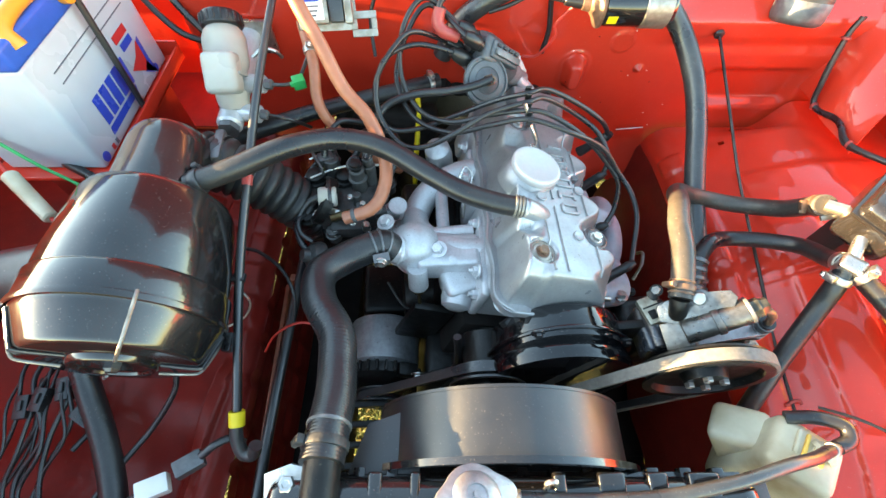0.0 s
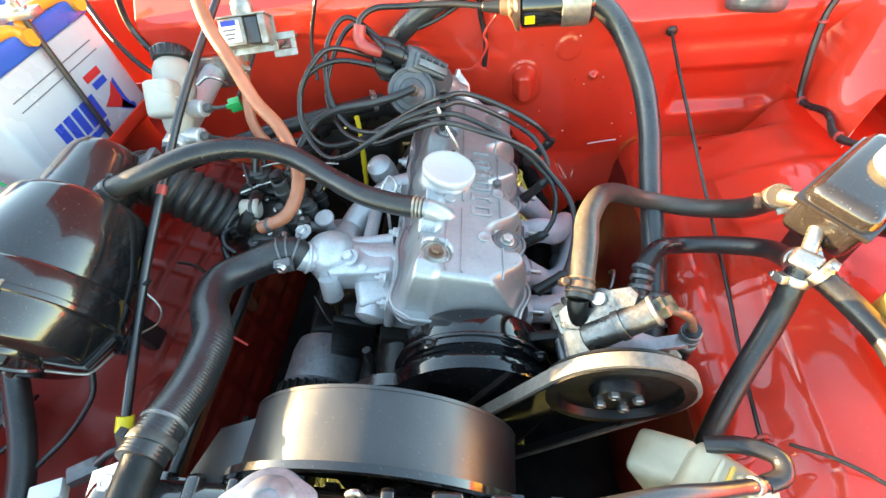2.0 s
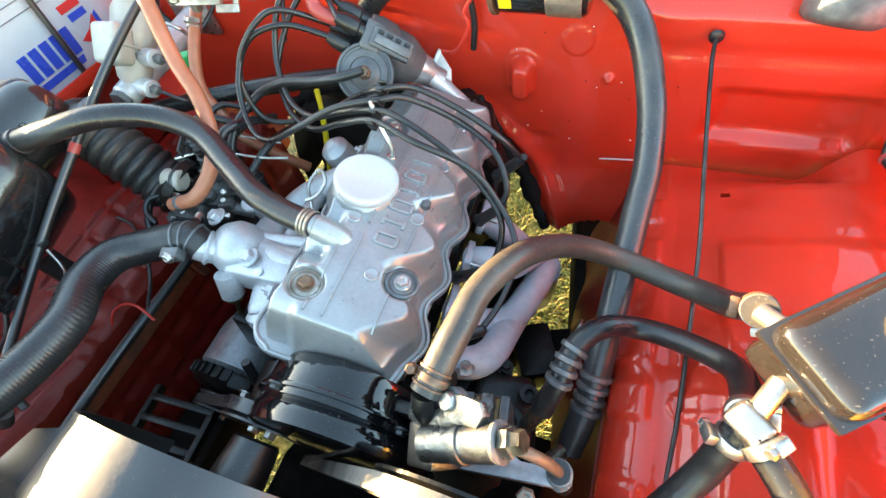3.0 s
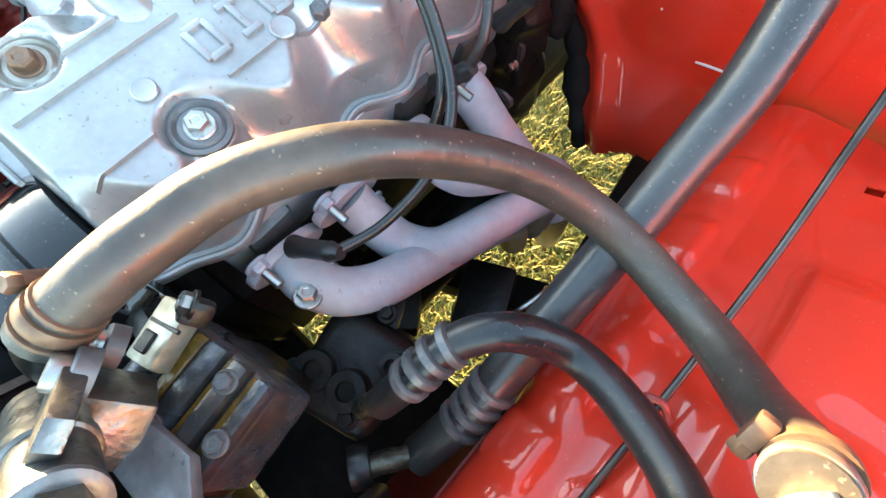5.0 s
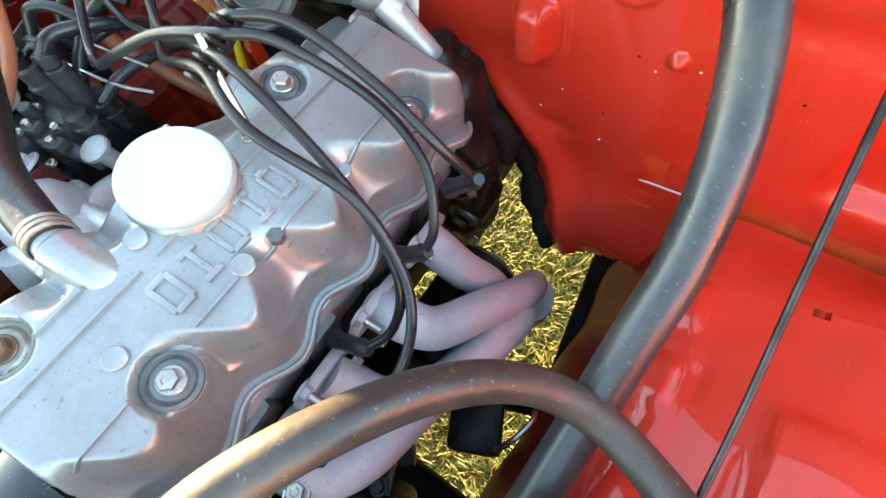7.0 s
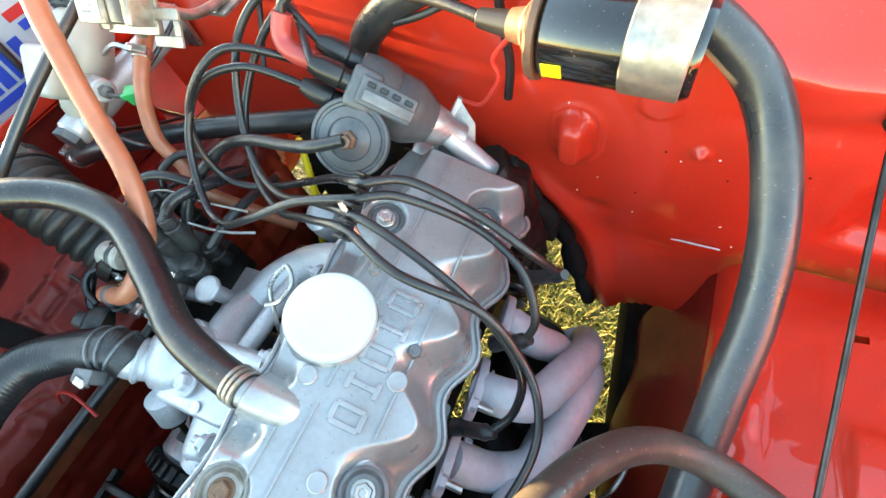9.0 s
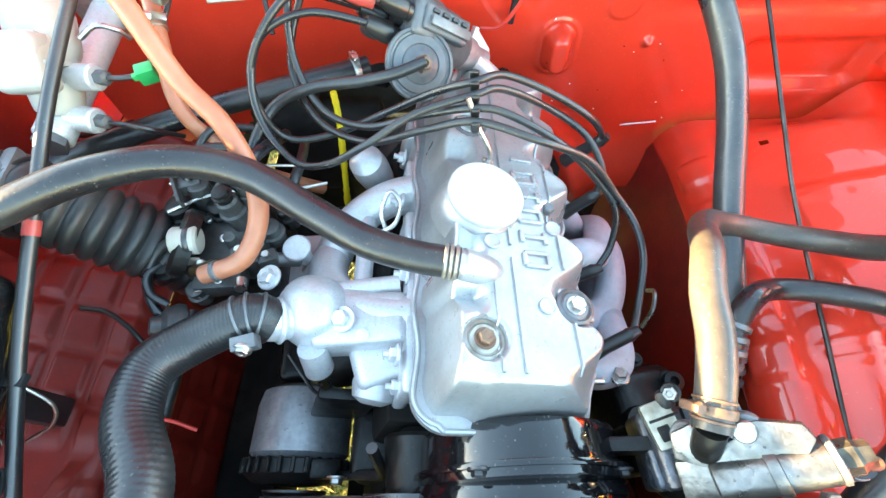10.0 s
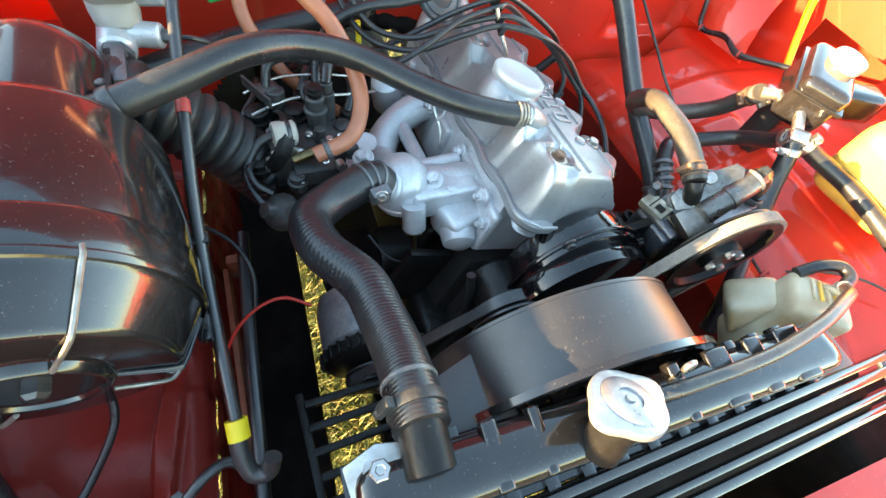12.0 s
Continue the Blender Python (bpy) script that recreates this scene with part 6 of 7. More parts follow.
PSC = V(0.390, 0.238, 0.908)
fanbelt = thing("fan_belt", (0.08, 0.255, 0.70), "worn black rubber fan belt round three pulleys", "belt")
part("belt", belt_loop([(CRANK.x, CRANK.z, 0.064), (FANC.x, FANC.z, 0.044), (AC.x, AC.z, 0.031)], 0.2575, 0.012, 0.006), RUBBERGREY, fanbelt)
psbelt = thing("steering_belt", (0.30, 0.238, 0.75), "worn grey belt from crankshaft to steering pump pulley", "belt")
part("belt", belt_loop([(PSC.x, PSC.z, 0.066), (CRANK.x, CRANK.z, 0.055)], 0.236, 0.0125, 0.0045), BELT, psbelt)
part("belt_core", belt_loop([(PSC.x, PSC.z, 0.0605), (CRANK.x, CRANK.z, 0.0495)], 0.236, 0.0090, 0.0056), RUBBER, psbelt, "black rubber underside of the belt")

# ---- power steering pump ----
pump = thing("steering_pump", (0.37, 0.28, 0.87), "oily power steering pump with alloy brackets and pulley", "steering pump")
part("pump_body", lathe([(0.020, -0.045), (0.030, -0.040), (0.033, -0.010), (0.033, 0.015), (0.025, 0.022), (0.018, 0.040)], aim((0.384, 0.285, 0.866), (0, -1, 0)), 28), GREASE, pump)
pulley(pump, PSC, 0.066, 0.020, "pulley_wheel", GREASE)
PA = V(0.80, 0.0, 0.60).normalized()
PN = V(-0.50, -0.36, 0.79)
PN = (PN - PA * PN.dot(PA)).normalized()
PM = Matrix((PA, PN.cross(PA), PN)).transposed().to_4x4()
PM.translation = V(0.364, 0.2915, 0.9560)
VB0, VB1 = V(0.362, 0.2715, 0.9410), V(0.4165, 0.2825, 0.9755)
part("valve_body", rod(VB0, VB1, 0.0135, 28, None, 0.0135, 0.0015), ALLOY, pump, "oily alloy valve body")
VM = aim(VB1, VB1 - VB0)
part("body_step", lathe([(0.0139, -0.034), (0.0150, -0.0335), (0.0150, -0.027), (0.0139, -0.0265)], VM, 28), ALLOY, pump)
part("end_ring", lathe([(0.0135, -0.001), (0.0142, 0.0), (0.0142, 0.0025), (0.0120, 0.0035), (0.0100, 0.0035)], VM, 28), GREYMETAL, pump)
part("valve_nut", lathe([(0.0105, 0.003), (0.0105, 0.011), (0.0085, 0.013), (0.0075, 0.019), (0.004, 0.019)], VM, 6), OILY, pump)
part("mount_block", block((0.030, 0.032, 0.036), Matrix.Translation(V(0.3600, 0.2710, 0.9330) - PN * 0.013) @ PM.to_3x3().to_4x4(), 0.0022, 2), ALLOY, pump, "bright rough alloy block")
plate = part("top_plate", prism([(-0.030, -0.006), (-0.014, -0.012), (0.008, -0.013), (0.030, -0.006), (0.044, -0.007), (0.050, 0.001), (0.046, 0.010), (0.024, 0.014), (0.012, 0.013), (0.008, 0.004), (-0.002, 0.001), (-0.010, 0.006), (-0.014, 0.015), (-0.028, 0.010)], PM @ pose(0, 0, -0.007), 0.008, 0.0012), ALLOY, pump, "bright alloy top plate")
for q, r in ((V(0.3481, 0.2977, 0.9409), 0.0062), (V(0.3721, 0.2976, 0.9717), 0.0070)):
    w = q - PN * 0.010
    part("bolt_seat", lathe([(r + 0.0036, -0.004), (r + 0.0036, 0.003), (r + 0.0028, 0.0038), (r, 0.0038)], aim(w, PN), 24), GREYMETAL, plate)
    part("round_bolt", lathe([(r, 0.003), (r, 0.0085), (r - 0.001, 0.0098), (r * 0.4, 0.0100)], aim(w, PN), 22), STEEL, plate)
part("inlet_elbow", hose([(0.3553, 0.3002, 0.9660), (0.3550, 0.2955, 0.9600), (0.3565, 0.2925, 0.9530), (0.3590, 0.2910, 0.9450)], 0.0098, 16, 6), GREASE, pump)
side = part("side_fitting", block((0.012, 0.014, 0.016), Matrix.Translation((0.3550, 0.3300, 0.9120)) @ PM.to_3x3().to_4x4(), 0.004, 2), GREASE, pump)
for q in ((0.3565, 0.3330, 0.9205),):
    hexhead(side, q, PN, 0.0056, 0.0060, ALLOY, washer=0.0074, washer_mat=GREASE)
part("outlet_pipe", hose([(0.4160, 0.2825, 0.9740), (0.4330, 0.2815, 0.9780), (0.4480, 0.2815, 0.9660), (0.4560, 0.2820, 0.9480), (0.4590, 0.2825, 0.9380)], 0.0042, 12, 6), RUST, pump, "thin brown steel pipe")
drop = part("outlet_hose", hose([(0.4575, 0.2822, 0.9440), (0.4605, 0.2830, 0.9180), (0.4650, 0.2860, 0.8700), (0.4690, 0.2920, 0.8200), (0.4680, 0.3000, 0.7600)], 0.0082, 16, 7), RUBBER, pump, "black rubber outlet hose")
for k in range(3):
    part("crimp_ring", lathe([(0.0080, -0.004), (0.0094, -0.003), (0.0094, 0.003), (0.0080, 0.004)], aim((0.4585 + 0.0008 * k, 0.2826, 0.936 - 0.010 * k), (-0.05, -0.02, 1)), 20), GREYMETAL, drop)
pad = part("bright_pad", block((0.022, 0.034, 0.012), pose(0.3500, 0.3120, 0.9080, 0, -14, 18), 0.003, 2), PADALLOY, pump, "pale bare alloy pad with a square pocket")
part("pad_pocket", block((0.009, 0.011, 0.003), pose(0.3490, 0.3050, 0.9135, 0, -14, 18), 0.0008, 1), GREASE, pad)
part("pad_joint", block((0.023, 0.0022, 0.002), pose(0.3500, 0.3160, 0.9138, 0, -14, 18), 0.0004, 1), GREASE, pad)
CM2 = pose(0.3790, 0.3000, 0.8800, 0, -6, 8)
cast = part("rear_casting", block((0.078, 0.056, 0.044), CM2, 0.006, 3), OILBLUE, pump, "oily blue-black casting with brown stains")
part("casting_tube", rod(CM2 @ V(-0.026, -0.028, 0.022), CM2 @ V(-0.026, 0.026, 0.024), 0.0085, 18, None, None, 0.002), OILBLUE, cast)
for x, w, h in ((0.002, 0.013, 0.010), (0.020, 0.010, 0.014), (0.035, 0.008, 0.010)):
    part("casting_rib", block((w, 0.054, h), CM2 @ pose(x, 0, 0.022), 0.0022, 2), OILBLUE, cast)
for x, w in ((-0.0125, 0.008), (0.0112, 0.005), (0.0285, 0.005)):
    part("oil_band", block((w, 0.050, 0.004), CM2 @ pose(x, 0, 0.0216), 0.001, 1), AMBER, cast, "amber oil stain")
for x, y in ((0.002, -0.018), (0.020, 0.017), (0.036, -0.004)):
    hexhead(cast, CM2 @ V(x, y, 0.029), (0.1, 0.05, 1), 0.0045, 0.0045, UNITGREY, washer=0.006)
part("lower_casting", block((0.060, 0.042, 0.080), pose(0.366, 0.304, 0.828, 0, 10, 10), 0.016, 4), GREASE, pump)
part("bracket_arm", block((0.11, 0.012, 0.035), pose(0.300, 0.300, 0.870, 0, -15, 0), 0.004), GREASE, pump)
part("front_bracket", prism([(-0.05, 0), (0.05, 0.012), (0.055, 0.026), (0.02, 0.022), (0.0, 0.032), (-0.045, 0.022)], Matrix.Translation((0.412, 0.262, 0.914)) @ pose(0, 0, 0, 0, -8, 0), 0.008, 0.002), DULLALU, pump)
hexhead(pump, (0.440, 0.262, 0.926), (0, -0.3, 1), 0.0070, 0.007, AGED)
sbox = thing("steering_box", (0.40, 0.39, 0.70), "black cast steering box on the chassis rail", "steering box")
part("gear_housing", block((0.075, 0.085, 0.095), pose(0.388, 0.352, 0.742, 8, 12, 12), 0.018, 4), GREASE, sbox)
for x, y in ((0.378, 0.332), (0.407, 0.338)):
    bs = part("boss", lathe([(0.017, -0.02), (0.0155, 0.004), (0.0145, 0.006), (0.0075, 0.006), (0.0070, 0.001)], aim((x, y, 0.792), (0.1, -0.1, 1)), 24, None, False), GREASE, sbox)
    part("boss_hole", lathe([(0.0072, 0.001), (0.002, 0.0)], aim((x, y, 0.792), (0.1, -0.1, 1)), 18), DARK, bs)
for k in range(3):
    part("side_fin", block((0.010, 0.060, 0.045), pose(0.362 + 0.014 * k, 0.385, 0.750, 0, 12, 25), 0.002), GREASE, sbox)
hexhead(sbox, (0.352, 0.368, 0.832), (0, 0.3, 1), 0.0070, 0.007, STEEL, washer=0.010)
part("adjust_nut", lathe([(0.010, 0), (0.010, 0.008), (0.005, 0.009), (0.004, 0.003)], aim((0.420, 0.372, 0.790), (0, -0.1, 1)), 20), GREASE, sbox)
for dx, dy in ((-0.028, 0.03), (0.03, 0.025), (-0.025, -0.03), (0.032, -0.028), (0.0, 0.045)):
    hexhead(sbox, (0.388 + dx, 0.352 + dy, 0.788), (0, 0, 1), 0.0055, 0.006, GREASE, washer=0.008)
part("arm", block((0.085, 0.060, 0.05), pose(0.332, 0.405, 0.650, 0, 10, 40), 0.010), GREASE, sbox)
part("shaft_clamp", block((0.062, 0.085, 0.060), pose(0.405, 0.492, 0.600, 0, 0, 25), 0.010), GREASE, sbox)
part("hook", hose([(0.445, 0.470, 0.690), (0.455, 0.485, 0.712), (0.462, 0.510, 0.716), (0.460, 0.520, 0.700)], 0.003, 8, 5), STEEL, sbox)
cross = thing("crossmember", (0.30, 0.45, 0.50), "black steel crossmember below the engine", "crossmember")
part("beam", block((0.470, 0.17, 0.06), pose(0.250, 0.215, 0.45), 0.01), DARK, cross)
part("side_beam", block((0.19, 0.20, 0.05), pose(0.410, 0.300, 0.46), 0.01), DARK, cross)
part("rear_beam", block((0.30, 0.05, 0.05), pose(0.34, 0.52, 0.50, 0, 0, 22), 0.01), DARK, cross)

# ---- fluid reservoir on the right wing ----
res = thing("steering_reservoir", (0.615, 0.405, 0.92), "black plastic steering fluid reservoir with white cap", "fluid reservoir")
RM = pose(0.622, 0.404, 0.988, 6, -4, 40)
part("reservoir_box", block((0.108, 0.062, 0.066), RM, 0.014, 4), BLACKGLOSS, res)
part("seam_lip", block((0.114, 0.068, 0.006), RM @ pose(0, 0, 0.012), 0.0028, 2), BLACKGLOSS, res)
part("filler_arm", block((0.085, 0.040, 0.042), pose(0.665, 0.379, 0.983, 0, 0, -20), 0.012, 3), BLACKGLOSS, res)
part("reservoir_cap", lathe([(0.020, 0.0), (0.0220, 0.003), (0.0220, 0.012), (0.0205, 0.0145), (0.010, 0.015)], RM @ pose(0.018, -0.008, 0.030), 32), MILKY, res, "dirty white screw cap")
part("reservoir_foot", block((0.05, 0.04, 0.10), pose(0.640, 0.420, 0.915), 0.006), BLACKSATIN, res)
part("side_port", rod((0.598, 0.405, 0.975), (0.575, 0.430, 0.964), 0.0075, 14), AGED, res)
part("lower_port", rod((0.600, 0.392, 0.980), (0.581, 0.372, 0.974), 0.0068, 14), STEEL, res)
tank = thing("expansion_tank", (0.675, 0.275, 0.88), "yellowed translucent plastic expansion tank", "expansion tank")
part("tank_body", block((0.095, 0.125, 0.110), pose(0.672, 0.265, 0.955, 0, 0, 8), 0.028, 5), YELLOWPLASTIC, tank)
part("tank_cap", lathe([(0.018, 0), (0.020, 0.002), (0.020, 0.012), (0.017, 0.014)], pose(0.680, 0.285, 1.008), 24), YELLOWPLASTIC, tank)

# ---- battery ----
bat = thing("battery", (-0.41, 0.615, 0.95), "white battery with blue lid and orange carrying handles", "battery")
BX, BY = V(0, 1, 0), V(-1, 0, 0)
BM = Matrix((BX, BY, V(0, 0, 1))).transposed().to_4x4()
BM.translation = V(-0.350, 0.497, 0.950)
BL, BW, BH = 0.238, 0.129, 0.150
part("battery_case", block((BL, BW, BH), BM @ pose(BL / 2, BW / 2, BH / 2), 0.006, 3), BATTERYWHITE, bat)
blid = part("battery_lid", block((BL + 0.008, BW + 0.008, 0.028), BM @ pose(BL / 2, BW / 2, BH + 0.014), 0.005, 3), BLUE, bat, "deep blue plastic lid")
part("lid_top", block((BL - 0.03, BW - 0.06, 0.012), BM @ pose(BL / 2, BW / 2 + 0.012, BH + 0.033), 0.004, 2), BATTERYWHITE, bat)
for k in range(6):
    part("cell_cap", lathe([(0.010, 0), (0.010, 0.006), (0.008, 0.008)], BM @ pose(0.036 + 0.032 * k, BW / 2 + 0.012, BH + 0.038), 18), BLUE, blid)
for x in (0.072, 0.180):
    h = part("carrying_handle", hose([BM @ V(x - 0.050, -0.004, BH + 0.014), BM @ V(x - 0.044, 0.004, BH + 0.032), BM @ V(x, 0.006, BH + 0.036), BM @ V(x + 0.036, 0.003, BH + 0.032), BM @ V(x + 0.047, -0.004, BH + 0.018)], 0.0085, 12, 6), ORANGEPLASTIC, bat, "orange plastic handle")
    part("handle_eye", lathe([(0.005, -0.007), (0.011, -0.007), (0.011, 0.007), (0.005, 0.007)], aim(BM @ V(x + 0.047, -0.006, BH + 0.018), BY), 18), ORANGEPLASTIC, h)


def decal(outline, mat, name="print"):
    """A flat printed shape on the battery's long side."""
    part(name, prism(outline, BM @ pose(0, -0.0004, 0, 90, 0, 0), 0.0008), mat, bat)


for k in range(5):
    u = 0.051 + 0.0192 * k
    decal([(u, 0.031), (u + 0.0145, 0.031), (u + 0.0175, 0.068), (u + 0.003, 0.068)], INKBLUE)
decal([(0.047, 0.017), (0.135, 0.017), (0.139, 0.027), (0.050, 0.027)], INKBLUE)
decal([(0.152, 0.040), (0.176, 0.024), (0.200, 0.006), (0.190, 0.032), (0.192, 0.062), (0.174, 0.048)], INKRED)
decal([(0.176, 0.022), (0.202, 0.004), (0.198, 0.030), (0.200, 0.064), (0.193, 0.060), (0.190, 0.032)], INKBLUE)
decal([(0.152, 0.080), (0.188, 0.080), (0.188, 0.091), (0.152, 0.091)], INKRED)
decal([(0.158, 0.066), (0.188, 0.066), (0.188, 0.076), (0.158, 0.076)], INKBLUE)
decal([(0.036, 0.1205), (0.210, 0.1205), (0.210, 0.1217), (0.036, 0.1217)], INKGREY)
decal([(0.036, 0.1065), (0.210, 0.1065), (0.210, 0.1077), (0.036, 0.1077)], INKGREY)
decal([(0.030, 0.006), (0.036, 0.006), (0.036, 0.013), (0.030, 0.013)], INKRED)
decal([(0.042, 0.006), (0.047, 0.006), (0.047, 0.013), (0.042, 0.013)], INKGREY)
decal([(0.201 + 0.006 * math.cos(a), 0.012 + 0.006 * math.sin(a)) for a in steps(0, 5.9, 15)], INKBLUE)
decal([(0.012 + 0.007 * math.cos(a), 0.012 + 0.007 * math.sin(a)) for a in steps(0, 5.9, 15)], INKBLUE)
hold = thing("battery_clamp", BM @ V(0.11, -0.01, 0.0), "black battery hold-down rod with a steel bar and nut", "battery clamp")
part("hold_rod", rod(BM @ V(0.132, -0.010, BH + 0.046), BM @ V(0.112, -0.012, -0.012), 0.0042, 12), BLACKSATIN, hold)
part("clamp_bar", block((0.022, BW + 0.06, 0.010), BM @ pose(0.132, BW / 2 - 0.005, BH + 0.044), 0.002), STEEL, hold)
part("clamp_nut", lathe([(0.011, 0), (0.011, 0.003), (0.0065, 0.0035), (0.0065, 0.010), (0.0035, 0.011), (0.0035, 0.024)], BM @ pose(0.132, -0.011, BH + 0.049), 14), STEEL, hold)
tray = thing("battery_tray", BM @ V(0.11, 0.09, -0.02), "red painted battery tray with upturned edge", "battery tray")
part("tray_plate", block((BL + 0.03, BW + 0.04, 0.006), BM @ pose(BL / 2, BW / 2, -0.004), 0.002), RED, tray)
part("tray_edge", block((BL + 0.03, 0.004, 0.022), BM @ pose(BL / 2, -0.018, 0.004), 0.001), RED, tray)
part("tray_end", block((0.004, BW + 0.04, 0.030), BM @ pose(BL + 0.014, BW / 2, 0.008), 0.001), RED, tray)
# Darker red than the tray: shade is put into the leg's colour.
part("tray_leg", block((BL - 0.04, BW - 0.01, 0.150), BM @ pose(BL / 2, BW / 2, -0.081), 0.006), REDSHADE, tray)

# ---- brake master cylinder ----
mast = thing("brake_master_cylinder", (-0.19, 0.60, 0.97), "silver brake master cylinder with white reservoir and black cap", "master cylinder")
MC = aim((-0.192, 0.588, 0.980), (-0.014, 0.100, 0.080), (0, 0, 1))
bottle2 = part("fluid_reservoir", lathe([(0.014, -0.008), (0.020, 0.0), (0.0225, 0.014), (0.0240, 0.046), (0.0270, 0.052), (0.0285, 0.060), (0.0285, 0.088), (0.0250, 0.098), (0.0215, 0.102), (0.0215, 0.110)], MC, 36), MILKY, mast, "milky white fluid reservoir")
part("reservoir_bulge", block((0.044, 0.030, 0.052), Matrix.Translation((-0.190, 0.594, 1.028)) @ pose(0, 0, 0, -42, 0, 4), 0.010, 4), MILKY, bottle2)
part("bulge_seam", block((0.048, 0.034, 0.004), Matrix.Translation((-0.190, 0.602, 1.020)) @ pose(0, 0, 0, -42, 0, 4), 0.0018, 2), MILKY, bottle2)
part("reservoir_cap", lathe([(0.021, 0.102), (0.0262, 0.104), (0.0272, 0.107), (0.0272, 0.118), (0.0245, 0.1215), (0.017, 0.1215), (0.016, 0.1200), (0.006, 0.1200)], MC, 40), PLASTIC, bottle2)
for k in range(20):
    a = 2 * math.pi * k / 20
    part("cap_rib", block((0.002, 0.0032, 0.012), MC @ pose(0.0273 * math.cos(a), 0.0273 * math.sin(a), 0.1125, 0, 0, math.degrees(a)), 0.0006, 1), PLASTIC, bottle2)
part("cylinder", rod((-0.205, 0.752, 0.982), (-0.197, 0.560, 0.968), 0.0180, 22, None, 0.0170, 0.003), CAST, mast)
part("end_plug", lathe([(0.013, 0), (0.015, 0.002), (0.015, 0.010), (0.008, 0.011)], aim((-0.197, 0.561, 0.968), (0.06, -1, -0.08)), 6), GREYMETAL, mast)
for p, q in (((-0.198, 0.615, 0.998), (-0.146, 0.606, 1.002)), ((-0.200, 0.588, 0.972), (-0.156, 0.580, 0.972))):
    part("outlet_union", rod(p, q, 0.0130, 18, None, 0.0125, 0.002), CAST, mast)
    part("union_nut", lathe([(0.007, 0), (0.007, 0.010), (0.003, 0.012)], aim(q, Vector(q) - Vector(p)), 6), GREYMETAL, mast)
part("mount_flange", block((0.075, 0.008, 0.055), pose(-0.205, 0.747, 0.982), 0.003), STEEL, mast)
part("band_clip", hose([(-0.165, 0.640, 1.020), (-0.150, 0.650, 1.026), (-0.135, 0.655, 1.018), (-0.132, 0.660, 1.006)], 0.0028, 8, 5), STEEL, mast)
for pts in ([(-0.146, 0.578, 0.972), (-0.126, 0.574, 0.972), (-0.108, 0.580, 0.958), (-0.100, 0.600, 0.930)], [(-0.136, 0.604, 1.003), (-0.120, 0.602, 1.004), (-0.108, 0.606, 1.003)],
            [(-0.200, 0.600, 0.955), (-0.215, 0.600, 0.935), (-0.23, 0.640, 0.90), (-0.24, 0.70, 0.86)]):
    hose_thing("brake_pipe", pts, 0.0026, BLACKSATIN, "thin black steel brake pipe", "pipe", 8)
SERVO = [(-0.2813, 0.5584, 0.9051), (-0.2188, 0.5789, 0.9222), (-0.1420, 0.6131, 0.9300), (-0.0635, 0.6445, 0.9343), (0.0230, 0.6706, 0.9394), (0.0902, 0.7057, 0.9329)]
servo = hose_thing("servo_hose", SERVO, 0.0125, RUBBER, "thick black rubber hose along the firewall foot", "hose")
clamp_on(servo, SERVO, 0.04, 0.0132, 0.008, STEEL, (0, 0, 1))
clamp_on(servo, SERVO, 0.96, 0.0132, 0.008, STEEL, (0, 0, 1))

# ---- regulator, connector, firewall details ----
reg = thing("voltage_regulator", (-0.05, 0.735, 1.03), "silver boxed relay on a zinc bracket", "relay")
RB0 = pose(-0.050, 0.632, 1.092, -35, 0, 6)
part("relay_box", block((0.034, 0.022, 0.034), RB0 @ pose(-0.010, 0, 0), 0.003), AGED, reg)
part("relay_label", block((0.026, 0.0012, 0.026), RB0 @ pose(-0.011, -0.0116, 0), 0.0003, 1), PAPER, reg)
for k in range(3):
    part("label_print", block((0.018 - 0.004 * k, 0.0008, 0.002), RB0 @ pose(-0.012, -0.0124, 0.002 - 0.005 * k), 0.0001, 1), INKGREY, reg)
part("relay_core", block((0.018, 0.020, 0.032), RB0 @ pose(0.0165, 0.001, 0), 0.003), BLACKSATIN, reg)
part("relay_side", block((0.010, 0.024, 0.036), RB0 @ pose(0.031, 0.002, 0), 0.003), AGED, reg)
part("bracket_plate", block((0.066, 0.004, 0.044), RB0 @ pose(0.006, 0.014, -0.002), 0.001), AGED, reg)
part("top_flange", block((0.066, 0.026, 0.0022), RB0 @ pose(0.005, 0.002, 0.0185), 0.0008), AGED, reg)
part("relay_can", lathe([(0.0135, 0.019), (0.0140, 0.022), (0.0135, 0.036), (0.0110, 0.040), (0.004, 0.041)], RB0 @ pose(0.004, 0.004, 0), 26), AGED, reg, "silver pressed can")
part("can_pipe", hose([RB0 @ V(0.008, 0.004, 0.038), RB0 @ V(0.008, 0.004, 0.058), RB0 @ V(0.006, 0.012, 0.085)], 0.0050, 14, 6), AGED, reg)
part("label_mark", block((0.020, 0.0008, 0.006), RB0 @ pose(-0.012, -0.0124, 0.010), 0.0001, 1), INKBLUE, reg)
part("side_ear", block((0.014, 0.0022, 0.016), RB0 @ pose(-0.028, 0.012, -0.014), 0.003, 2), AGED, reg)
part("bracket_arm", hose([(-0.046, 0.650, 1.080), (-0.046, 0.672, 1.060), (-0.046, 0.692, 1.044), (-0.050, 0.735, 1.034)], 0.0050, 10, 5), AGED, reg)
part("filter_stub", rod((-0.060, 0.640, 1.076), (-0.072, 0.650, 1.050), 0.0085, 16, None, 0.0075, 0.001), AGED, reg)
tab = bmesh.new()
